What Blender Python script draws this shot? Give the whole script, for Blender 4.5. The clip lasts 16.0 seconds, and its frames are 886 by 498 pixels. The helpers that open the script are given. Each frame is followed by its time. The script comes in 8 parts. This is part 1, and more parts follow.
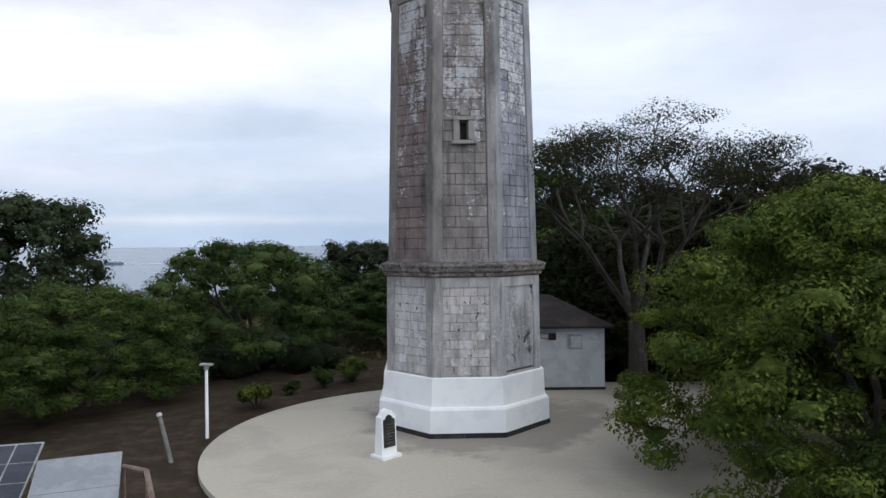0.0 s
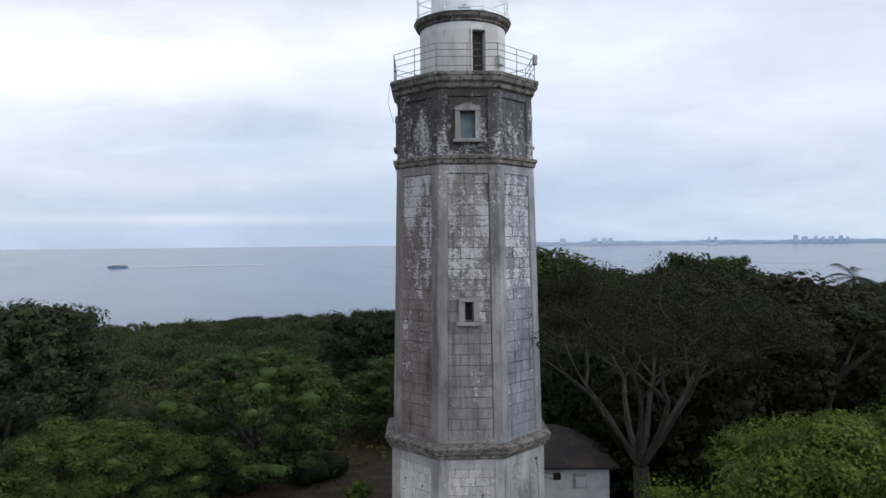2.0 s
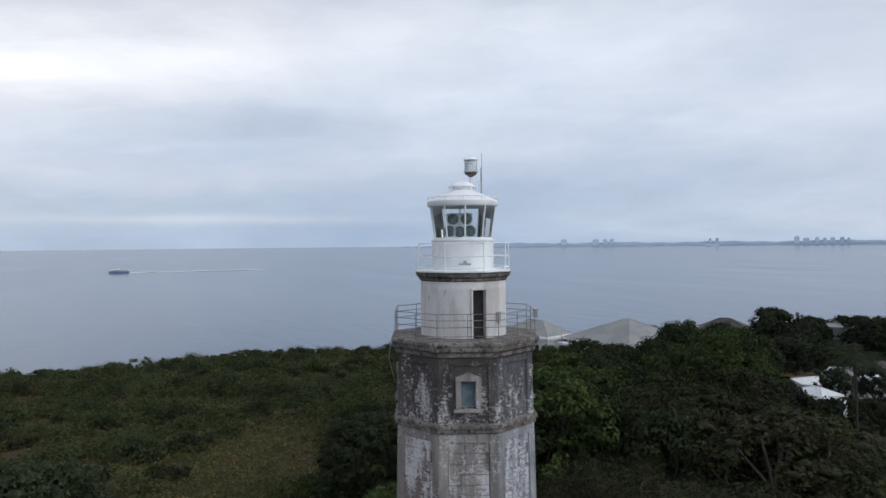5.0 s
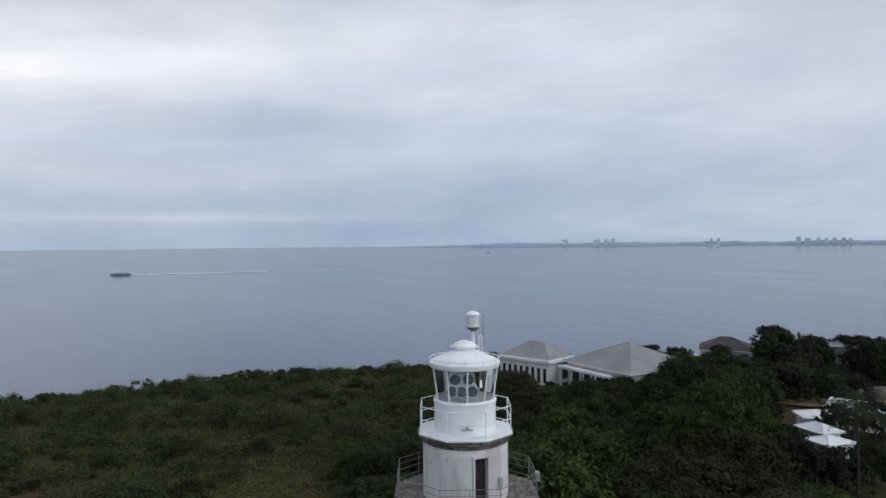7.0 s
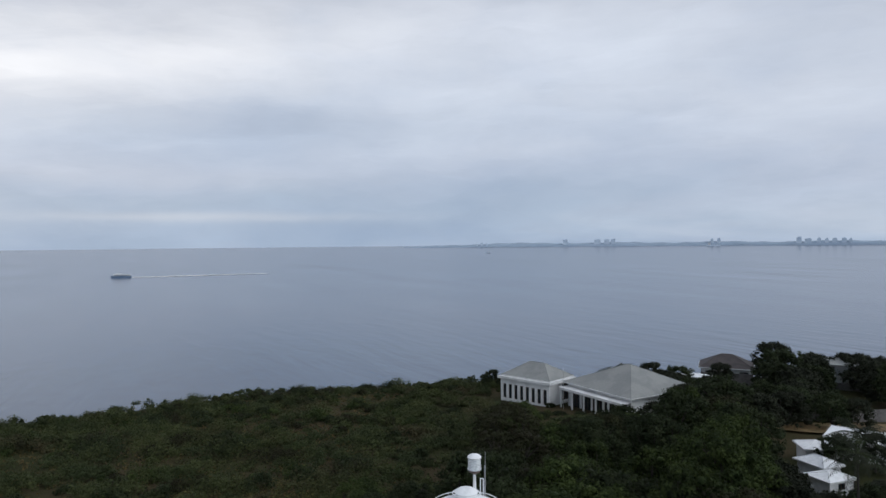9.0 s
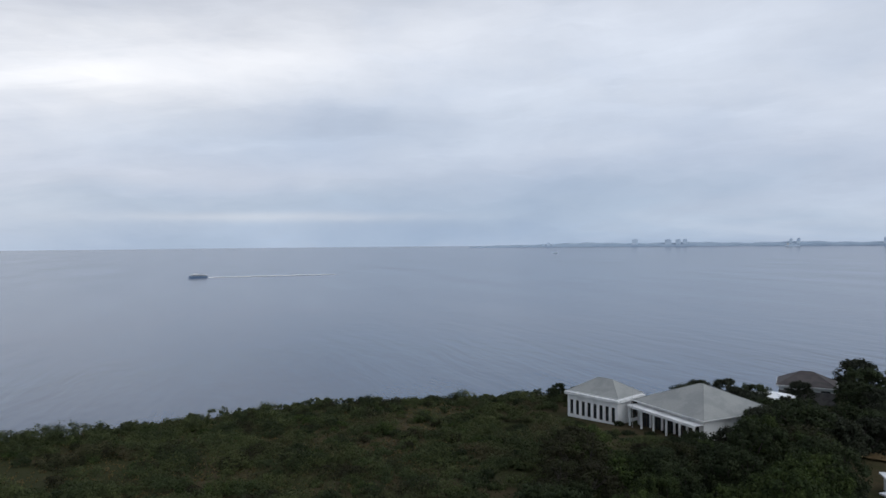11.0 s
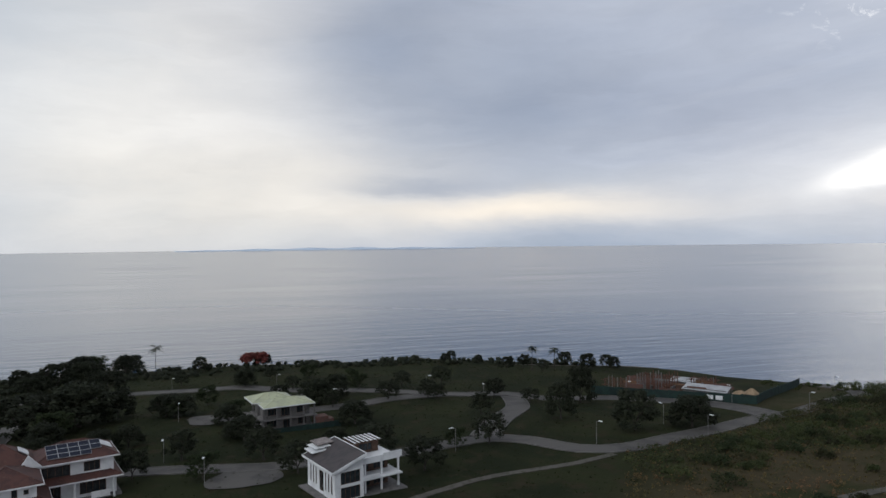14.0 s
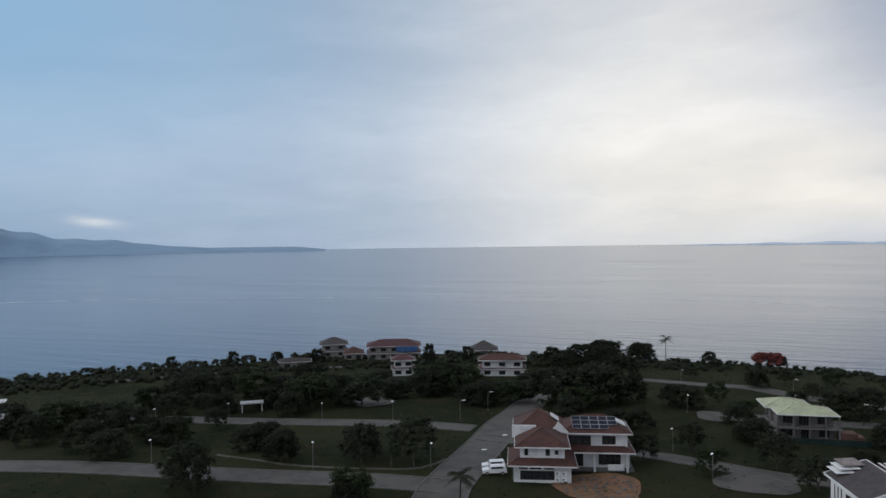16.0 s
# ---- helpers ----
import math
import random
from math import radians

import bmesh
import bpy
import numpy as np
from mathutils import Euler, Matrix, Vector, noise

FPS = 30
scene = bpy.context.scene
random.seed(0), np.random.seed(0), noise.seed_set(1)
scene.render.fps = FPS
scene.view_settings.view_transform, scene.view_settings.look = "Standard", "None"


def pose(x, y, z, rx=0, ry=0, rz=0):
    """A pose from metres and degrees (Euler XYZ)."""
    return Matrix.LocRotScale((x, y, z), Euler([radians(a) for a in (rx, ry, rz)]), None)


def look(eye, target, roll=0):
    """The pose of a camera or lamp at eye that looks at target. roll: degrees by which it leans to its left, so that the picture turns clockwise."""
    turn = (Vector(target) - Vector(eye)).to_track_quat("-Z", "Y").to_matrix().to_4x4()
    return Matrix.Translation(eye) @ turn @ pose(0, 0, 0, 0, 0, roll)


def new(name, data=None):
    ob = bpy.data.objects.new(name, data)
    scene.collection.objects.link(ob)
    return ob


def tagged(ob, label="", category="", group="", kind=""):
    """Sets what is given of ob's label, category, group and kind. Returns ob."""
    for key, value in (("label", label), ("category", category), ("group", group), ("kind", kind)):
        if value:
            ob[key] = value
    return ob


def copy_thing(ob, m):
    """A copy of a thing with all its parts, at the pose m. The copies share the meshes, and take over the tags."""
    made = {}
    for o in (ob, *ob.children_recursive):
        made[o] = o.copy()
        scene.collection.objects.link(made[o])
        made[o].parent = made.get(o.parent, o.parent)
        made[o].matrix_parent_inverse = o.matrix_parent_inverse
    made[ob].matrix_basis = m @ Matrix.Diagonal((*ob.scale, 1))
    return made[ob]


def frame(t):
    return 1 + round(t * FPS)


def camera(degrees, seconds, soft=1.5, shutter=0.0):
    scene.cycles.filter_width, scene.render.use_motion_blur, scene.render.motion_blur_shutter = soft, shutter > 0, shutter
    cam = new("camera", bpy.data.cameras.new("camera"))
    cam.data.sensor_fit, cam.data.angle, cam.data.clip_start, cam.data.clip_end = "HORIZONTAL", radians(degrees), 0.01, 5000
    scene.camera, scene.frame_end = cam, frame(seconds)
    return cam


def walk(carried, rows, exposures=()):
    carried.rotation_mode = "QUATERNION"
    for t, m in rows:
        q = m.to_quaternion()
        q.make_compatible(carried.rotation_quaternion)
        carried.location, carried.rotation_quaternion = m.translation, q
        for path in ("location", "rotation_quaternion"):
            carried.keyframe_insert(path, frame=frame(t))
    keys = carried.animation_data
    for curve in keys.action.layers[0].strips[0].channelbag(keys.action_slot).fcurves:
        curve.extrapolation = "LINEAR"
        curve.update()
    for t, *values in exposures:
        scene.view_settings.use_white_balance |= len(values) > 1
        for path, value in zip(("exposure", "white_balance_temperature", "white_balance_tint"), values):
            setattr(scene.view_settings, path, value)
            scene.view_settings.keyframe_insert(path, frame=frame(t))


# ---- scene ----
# ================= camera and its walk =================
cam = camera(65.5, 16.0)


# seconds and the eye's height: about three metres a second, easing out before the turn
HEIGHTS = [(0.0, 6.32), (5.0, 21.34), (7.3, 28.11), (7.6, 28.93), (8.0, 29.85), (8.3, 30.63), (8.7, 31.86), (9.5, 34.1), (10.0, 35.4), (10.4, 36.15), (10.8, 36.45), (16.0, 36.5)]


def eye_height(t):
    return float(np.interp(t, [a for a, h in HEIGHTS], [h for a, h in HEIGHTS]))


# seconds, sideways drift, yaw, pitch, roll
TURN = [
    (0.0, 0, -0.38, -0.4, 0.58), (0.5, 0, -0.35, -0.4, 0.58), (1.0, 0, -0.26, -0.4, 0.58), (1.5, 0, -0.15, -0.4, 0.58),
    (2.0, 0, -0.09, -0.4, 0.58), (2.5, 0, 0, -0.4, 0.58), (3.0, 0, 0, -0.4, 0.58), (3.5, 0, 0, -0.4, 0.58),
    (4.0, 0.02, 0, -0.4, 0.58), (4.5, 0.06, 0, -0.41, 0.58), (5.0, 0.1, 0, -0.42, 0.57), (6.0, 0.12, 0.05, -0.46, 0.56),
    (7.0, 0.12, 0.1, -0.5, 0.54), (7.5, 0.12, 0.1, -0.53, 0.53), (8.0, 0.12, 0.1, -0.55, 0.53), (8.5, 0.12, 0.12, -0.57, 0.52),
    (9.5, 0.12, 0.15, -0.58, 0.5), (10.3, 0.12, 0.25, -0.58, 0.48), (10.7, 0.12, 0.9, -0.58, 0.48), (11.0, 0.12, 5.6, -0.59, 0.5),
    (11.5, 0.12, 20.3, -0.61, 0.57), (12.0, 0.12, 35.3, -0.62, 0.64),
    (12.5, 0.12, 50.2, -0.6, 0.66), (13.0, 0.12, 66.3, -0.56, 0.67), (13.5, 0.12, 82.4, -0.52, 0.68), (14.0, 0.12, 98.7, -0.48, 0.7),
    (14.5, 0.12, 114.4, -0.46, 0.72), (15.0, 0.12, 125.4, -0.46, 0.74), (15.5, 0.12, 131.4, -0.47, 0.76), (16.0, 0.12, 139.3, -0.48, 0.78)]
EXPOSURES = [(0.0, 0.22), (2.5, 0.14), (3.5, 0.02), (5.0, -0.06), (8.0, -0.25), (11.0, -0.15), (12.5, -0.32), (14.5, -0.38), (16.0, -0.35)]
walk(cam, [(t, pose(x, 0, eye_height(t), 90 + p, r, y)) for t, x, y, p, r in TURN], EXPOSURES)

# ================= world and sun =================
SUN_LEFT, SUN_UP = 66.0, 18.0      # degrees to the left of north (+y), degrees up
SEA_LEVEL = -22.0


class Nodes:
    """Short hand for building a node tree."""

    def __init__(self, tree, keep=False):
        self.tree = tree
        if not keep:
            tree.nodes.clear()

    def add(self, kind, **values):
        n = self.tree.nodes.new(kind)
        for k, v in values.items():
            setattr(n, k, v)
        return n

    def link(self, a, b):
        self.tree.links.new(a, b)

    def put(self, socket, v):
        if hasattr(v, "is_linked"):
            self.link(v, socket)
        else:
            socket.default_value = v

    def math(self, op, a, b=0.0, c=0.0, clamp=False):
        n = self.add("ShaderNodeMath", operation=op, use_clamp=clamp)
        for i, v in enumerate((a, b, c)):
            self.put(n.inputs[i], v)
        return n.outputs[0]

    def mix(self, f, a, b, blend="MIX"):
        n = self.add("ShaderNodeMix", data_type="RGBA", blend_type=blend)
        self.put(n.inputs[0], f)
        for i, v in ((6, a), (7, b)):
            self.put(n.inputs[i], (*v, 1) if isinstance(v, tuple) and len(v) == 3 else v)
        return n.outputs[2]

    def noise(self, vec, scale, detail=4.0, rough=0.55, distort=0.0):
        n = self.add("ShaderNodeTexNoise")
        self.link(vec, n.inputs["Vector"])
        n.inputs["Scale"].default_value, n.inputs["Detail"].default_value = scale, detail
        n.inputs["Roughness"].default_value, n.inputs["Distortion"].default_value = rough, distort
        return n.outputs["Fac"]

    def scaled(self, vec, s):
        n = self.add("ShaderNodeMapping")
        self.link(vec, n.inputs["Vector"])
        n.inputs["Scale"].default_value = s
        return n.outputs["Vector"]

    def ramp(self, f, stops):
        n = self.add("ShaderNodeValToRGB")
        self.link(f, n.inputs[0])
        e = n.color_ramp.elements
        while len(e) < len(stops):
            e.new(0.5)
        for i, (p, c) in enumerate(stops):
            e[i].position = p
            e[i].color = (c, c, c, 1) if isinstance(c, (int, float)) else (*c, 1)
        return n.outputs[0]

    def smooth(self, v, lo, hi):
        n = self.add("ShaderNodeMapRange", interpolation_type="SMOOTHSTEP")
        self.put(n.inputs[0], v)
        n.inputs[1].default_value, n.inputs[2].default_value = lo, hi
        return n.outputs[0]


def make_sky():
    w = bpy.data.worlds.new("world")
    scene.world = w
    w.use_nodes = True
    n = Nodes(w.node_tree)
    way = n.add("ShaderNodeTexCoord").outputs["Generated"]
    xyz = n.add("ShaderNodeSeparateXYZ")
    n.link(way, xyz.inputs[0])
    x, y, z = xyz.outputs
    # degrees to the left of +y, with the seam behind at -100, and degrees up
    turn = radians(40)
    back = n.math("ADD", n.math("MULTIPLY", x, math.cos(turn)), n.math("MULTIPLY", y, math.sin(turn)))
    ahead = n.math("SUBTRACT", n.math("MULTIPLY", y, math.cos(turn)), n.math("MULTIPLY", x, math.sin(turn)))
    az = n.math("ADD", n.math("MULTIPLY", n.math("ARCTAN2", n.math("MULTIPLY", back, -1.0), ahead), 57.2958), 40.0)
    up = n.math("MULTIPLY", n.math("ARCSINE", z), 57.2958)
    flat = n.add("ShaderNodeCombineXYZ")
    n.link(n.math("MULTIPLY", az, 0.012), flat.inputs[0])
    n.link(n.math("MULTIPLY", up, 0.05), flat.inputs[1])
    wide = n.noise(flat.outputs[0], 2.2, 6, 0.55, 0.3)
    fine = n.noise(flat.outputs[0], 7.0, 6, 0.6, 0.2)
    warp = n.math("ADD", n.math("MULTIPLY", n.math("SUBTRACT", wide, 0.5), 9.0), n.math("MULTIPLY", n.math("SUBTRACT", fine, 0.5), 5.0))
    up_w = n.math("ADD", up, warp)

    def blob(a0, u0, wa, wu, tilt=0.0, warped=0.35):
        da = n.math("SUBTRACT", az, a0)
        du = n.math("SUBTRACT", n.math("ADD", up, n.math("MULTIPLY", warp, warped)), u0)
        du = n.math("SUBTRACT", du, n.math("MULTIPLY", da, tilt))
        q = n.math("ADD", n.math("POWER", n.math("ABSOLUTE", n.math("DIVIDE", da, wa)), 2.0), n.math("POWER", n.math("ABSOLUTE", n.math("DIVIDE", du, wu)), 2.0))
        return n.math("EXPONENT", n.math("MULTIPLY", q, -1.0))

    sky = n.add("ShaderNodeTexSky", sky_type="NISHITA", sun_disc=False, sun_elevation=radians(SUN_UP), sun_rotation=radians(-SUN_LEFT))
    sky.air_density, sky.dust_density = 1.0, 2.0
    clear = n.mix(1.0, sky.outputs[0], (0.1, 0.1, 0.1), "MULTIPLY")
    # the cloud deck: pale lavender above, bluer low down
    deck = n.ramp(n.math("DIVIDE", n.math("ADD", up_w, 2.0), 30.0), DECK)
    deck = n.mix(n.math("MULTIPLY", n.smooth(wide, 0.42, 0.68), 0.42), deck, (0.8, 0.84, 0.94))
    deck = n.mix(n.math("MULTIPLY", n.smooth(fine, 0.5, 0.72), 0.3), deck, (0.44, 0.52, 0.66))
    tone = deck
    for color, strength, shape in CLOUDS:
        tone = n.mix(n.math("MULTIPLY", blob(*shape), strength), tone, color)
    # streaks that follow the long slanting bank, and a broken patch above it where the sun nearly comes through
    lean = n.add("ShaderNodeCombineXYZ")
    n.link(n.math("MULTIPLY", az, 0.03), lean.inputs[0])
    n.link(n.math("MULTIPLY", n.math("ADD", up, n.math("MULTIPLY", az, 0.16)), 0.3), lean.inputs[1])
    streak = n.noise(lean.outputs[0], 1.3, 6, 0.6, 0.4)
    bank = blob(46, 11, 30, 8, -0.12, 0.2)
    tone = n.mix(n.math("MULTIPLY", n.math("MULTIPLY", n.smooth(streak, 0.48, 0.68), bank), 0.22), tone, (1.1, 1.12, 1.16))
    tone = n.mix(n.math("MULTIPLY", n.math("MULTIPLY", n.smooth(streak, 0.5, 0.32), bank), 0.2), tone, (0.5, 0.57, 0.7))
    lace = n.add("ShaderNodeCombineXYZ")
    n.link(n.math("MULTIPLY", az, 0.55), lace.inputs[0])
    n.link(n.math("MULTIPLY", up, 0.8), lace.inputs[1])
    holes = n.smooth(n.noise(lace.outputs[0], 1.0, 5, 0.65, 0.6), 0.55, 0.7)
    tone = n.mix(n.math("MULTIPLY", n.math("MULTIPLY", holes, blob(67.5, 17.3, 3.2, 2.2, 0.0, 0.3)), 0.9), tone, (1.7, 1.7, 1.7))
    wisps = n.add("ShaderNodeCombineXYZ")
    n.link(n.math("MULTIPLY", az, 0.035), wisps.inputs[0])
    n.link(n.math("MULTIPLY", up_w, 0.16), wisps.inputs[1])
    tone = n.mix(1.0, tone, n.ramp(n.noise(wisps.outputs[0], 2.4, 9, 0.6, 0.3), [(0.3, 0.955), (0.5, 1.0), (0.7, 1.045)]), "MULTIPLY")
    puffs = n.add("ShaderNodeCombineXYZ")
    n.link(n.math("MULTIPLY", az, 0.05), puffs.inputs[0])
    n.link(n.math("MULTIPLY", up, 0.11), puffs.inputs[1])
    tone = n.mix(1.0, tone, n.ramp(n.noise(puffs.outputs[0], 1.5, 7, 0.5, 0.15), [(0.36, (0.93, 0.945, 0.965)), (0.5, (1.0, 1.0, 1.0)), (0.64, (1.06, 1.055, 1.045))]), "MULTIPLY")
    cover = n.math("SUBTRACT", 1.0, n.math("MULTIPLY", blob(178, 17, 37, 15, 0, 0.3), 0.97))
    both = n.mix(cover, n.mix(0.8, clear, (0.39, 0.68, 1.0)), tone)
    # overhead and inland the cloud is thin and bright, far outside the picture
    lift = n.add("ShaderNodeVectorMath", operation="DOT_PRODUCT")
    n.link(way, lift.inputs[0])
    lift.inputs[1].default_value = (0.7, -0.45, 0.555)
    both = n.mix(n.smooth(lift.outputs["Value"], 0.5, 0.97), both, (2.0, 2.06, 2.15))
    out = n.add("ShaderNodeOutputWorld")
    bg = n.add("ShaderNodeBackground")
    n.link(both, bg.inputs[0])
    bg.inputs[1].default_value = 1.0
    n.link(bg.outputs[0], out.inputs[0])


DECK = [(0.0, (0.39, 0.5, 0.66)), (0.06, (0.42, 0.53, 0.7)), (0.15, (0.47, 0.58, 0.73)), (0.25, (0.58, 0.66, 0.81)), (0.38, (0.65, 0.72, 0.85)), (0.6, (0.5, 0.54, 0.64)), (1.0, (0.4, 0.44, 0.53))]
# colour, strength, (left, up, half width, half height, tilt, raggedness), in degrees
CLOUDS = [
    ((0.74, 0.83, 0.97), 0.7, (2, 13.5, 40, 6.5, -0.04, 0.3)),
    ((0.8, 0.87, 1.0), 0.55, (-10, 16, 22, 5.0, 0.0, 0.5)),
    ((0.5, 0.61, 0.78), 0.5, (22, 9.0, 20, 2.2, -0.02, 0.6)),
    ((0.44, 0.52, 0.66), 0.4, (20, 10.3, 22, 1.5, 0.04, 0.5)),
    ((0.43, 0.53, 0.69), 0.6, (-4, 4.0, 34, 2.6, 0.0, 0.25)),
    ((0.74, 0.78, 0.85), 0.5, (20, 2.0, 13, 0.4, 0.0, 0.12)),
    ((0.72, 0.76, 0.86), 0.5, (24, 5.2, 12, 1.0, 0.0, 0.3)),
    ((0.9, 0.93, 0.99), 0.7, (31, 14.6, 6, 1.6, 0.03, 0.6)),
    ((0.62, 0.7, 0.87), 0.7, (78, 17, 26, 9, 0.0, 0.5)),
    ((0.4, 0.47, 0.61), 0.85, (93, 12.5, 14, 6.5, -0.12, 0.7)),
    ((0.5, 0.56, 0.7), 0.75, (76, 9.5, 9, 4.5, 0.1, 0.6)),
    ((1.2, 1.16, 1.1), 0.9, (124, 9, 16, 15, 0.0, 0.4)),
    ((1.1, 1.1, 1.12), 0.7, (112, 5.5, 12, 3.5, 0.3, 0.5)),
    ((0.82, 0.84, 0.9), 0.7, (66, 2.5, 34, 3.0, 0.0, 0.2)),
    ((1.15, 1.08, 0.96), 0.6, (113, 4.5, 15, 4.5, 0.0, 0.3)),
    ((0.92, 0.94, 1.0), 0.55, (52, 21, 30, 6, 0.0, 0.5)),
    ((0.98, 0.98, 1.02), 0.55, (44, 10, 34, 4.2, -0.17, 0.4)),
    ((1.34, 1.22, 1.06), 0.9, (92, 2.6, 13, 1.2, 0.0, 0.35)),
    ((1.36, 1.24, 1.06), 0.9, (57, 3.0, 7.0, 0.8, 0.02, 0.3)),
    ((1.15, 1.16, 1.2), 0.8, (42, 10.4, 28, 2.2, -0.17, 0.45)),
    ((1.2, 1.2, 1.2), 0.6, (56, 8.4, 13, 1.9, -0.28, 0.4)),
    ((2.2, 2.15, 2.05), 1.0, (65, 5.3, 3.8, 0.85, -0.3, 0.25)),
    ((1.9, 1.87, 1.82), 1.0, (60.5, 6.6, 4.2, 0.9, -0.3, 0.3)),
    ((1.05, 1.03, 1.02), 0.85, (166.2, 1.75, 1.5, 0.4, 0.08, 0.35)),
    ((0.42, 0.49, 0.63), 0.6, (103.5, 15, 5.5, 5.0, -0.1, 0.7)),
    ((0.5, 0.56, 0.68), 0.6, (99, 4.6, 8, 0.7, 0.03, 0.4)),
]
make_sky()


def make_sun():
    lamp = bpy.data.lights.new("sun", "SUN")
    lamp.energy, lamp.angle, lamp.color = 0.1, radians(14), (1.0, 0.94, 0.86)
    ob = new("sun", lamp)
    a, e = radians(SUN_LEFT), radians(SUN_UP)
    ob.matrix_world = look((-math.sin(a) * 50 * math.cos(e), math.cos(a) * 50 * math.cos(e), 50 * math.sin(e)), (0, 0, 0))


make_sun()


# ================= materials =================
def material(name, base, second=None, third=None, size=1.0, rough=0.8, metal=0.0, bump=0.1, fine=18.0, stretch=(1, 1, 1), second_at=(0.45, 0.6),
             third_at=(0.55, 0.68), island=0.0, piece=0.0, gloss=0.3, third_size=None, third_stretch=None):
    """A weathered surface: a base colour, a second in broad patches, a third in smaller marks, and fine grain and relief."""
    m = bpy.data.materials.new(name)
    m.use_nodes = True
    n = Nodes(m.node_tree)
    out, bsdf = n.add("ShaderNodeOutputMaterial"), n.add("ShaderNodeBsdfPrincipled")
    n.link(bsdf.outputs[0], out.inputs[0])
    place = n.add("ShaderNodeNewGeometry")
    vec = n.scaled(place.outputs["Position"], stretch)
    color = n.mix(0.0, base, base)
    if second:
        color = n.mix(n.smooth(n.noise(vec, 1.0 / size, 6, 0.6, 0.3), *second_at), color, second)
    if third:
        v3 = n.scaled(place.outputs["Position"], third_stretch or stretch)
        color = n.mix(n.smooth(n.noise(v3, 1.0 / (third_size or size * 0.27), 7, 0.65, 0.4), *third_at), color, third)
    grain = n.noise(place.outputs["Position"], fine, 5, 0.7)
    color = n.mix(0.35, color, n.ramp(grain, [(0.25, 0.35), (0.75, 0.68)]), "OVERLAY")
    if island:
        v = n.math("ADD", n.math("MULTIPLY", place.outputs["Random Per Island"], island * 2), 1 - island)
        color = n.mix(1.0, color, v, "MULTIPLY")
    if piece:
        v = n.math("ADD", n.math("MULTIPLY", n.add("ShaderNodeObjectInfo").outputs["Random"], piece * 2), 1 - piece)
        color = n.mix(1.0, color, v, "MULTIPLY")
    n.link(color, bsdf.inputs["Base Color"])
    n.link(n.math("ADD", n.math("MULTIPLY", grain, 0.2), rough - 0.1), bsdf.inputs["Roughness"])
    bsdf.inputs["Metallic"].default_value = metal
    bsdf.inputs["Specular IOR Level"].default_value = gloss
    if bump:
        b = n.add("ShaderNodeBump")
        b.inputs["Strength"].default_value, b.inputs["Distance"].default_value = bump, 0.02
        n.link(grain, b.inputs["Height"])
        n.link(b.outputs[0], bsdf.inputs["Normal"])
    return m


def leaf_material(name, base, second, dry=None, size=2.0, spread=0.4, mottle=6.0, contrast=1.0):
    """Leaves: each its own shade, in clumps of two greens, a little light coming through."""
    m = bpy.data.materials.new(name)
    m.use_nodes = True
    n = Nodes(m.node_tree)
    out, bsdf = n.add("ShaderNodeOutputMaterial"), n.add("ShaderNodeBsdfPrincipled")
    place = n.add("ShaderNodeNewGeometry")
    color = n.mix(n.smooth(n.noise(place.outputs["Position"], 1.0 / size, 4, 0.6), 0.4, 0.62), base, second)
    if dry:
        color = n.mix(n.smooth(n.noise(place.outputs["Position"], 0.35 / size, 4, 0.6, 0.5), 0.55, 0.68), color, dry)
    v = n.math("ADD", n.math("MULTIPLY", place.outputs["Random Per Island"], spread * 2), 1 - spread)
    color = n.mix(1.0, color, v, "MULTIPLY")
    spots = n.noise(place.outputs["Position"], mottle, 5, 0.75)
    color = n.mix(1.0, color, n.ramp(spots, [(0.32, 1 - 0.75 * contrast), (0.52, 0.95), (0.72, 1 + 0.7 * contrast)]), "MULTIPLY")
    who = n.math("ADD", n.math("MULTIPLY", n.add("ShaderNodeObjectInfo").outputs["Random"], 0.5), 0.75)
    color = n.mix(1.0, color, who, "MULTIPLY")
    n.link(color, bsdf.inputs["Base Color"])
    bsdf.inputs["Roughness"].default_value, bsdf.inputs["Specular IOR Level"].default_value = 0.7, 0.12
    relief = n.add("ShaderNodeBump")
    relief.inputs["Strength"].default_value, relief.inputs["Distance"].default_value = 0.5, 0.9 / mottle
    n.link(spots, relief.inputs["Height"])
    n.link(relief.outputs[0], bsdf.inputs["Normal"])
    t = n.add("ShaderNodeBsdfTranslucent")
    n.link(color, t.inputs[0])
    mix = n.add("ShaderNodeMixShader")
    mix.inputs[0].default_value = 0.25
    n.link(bsdf.outputs[0], mix.inputs[1])
    n.link(t.outputs[0], mix.inputs[2])
    n.link(mix.outputs[0], out.inputs[0])
    return m


def glass_material(name, color, clear=0.75):
    m = bpy.data.materials.new(name)
    m.use_nodes = True
    n = Nodes(m.node_tree)
    out, g, t = n.add("ShaderNodeOutputMaterial"), n.add("ShaderNodeBsdfGlossy"), n.add("ShaderNodeBsdfTransparent")
    g.inputs["Roughness"].default_value = 0.03
    t.inputs[0].default_value = (*color, 1)
    mix = n.add("ShaderNodeMixShader")
    f = n.add("ShaderNodeFresnel")
    n.link(n.math("ADD", n.math("MULTIPLY", f.outputs[0], 1.0), 1 - clear - 0.1, clamp=True), mix.inputs[0])
    n.link(t.outputs[0], mix.inputs[1])
    n.link(g.outputs[0], mix.inputs[2])
    n.link(mix.outputs[0], out.inputs[0])
    return m


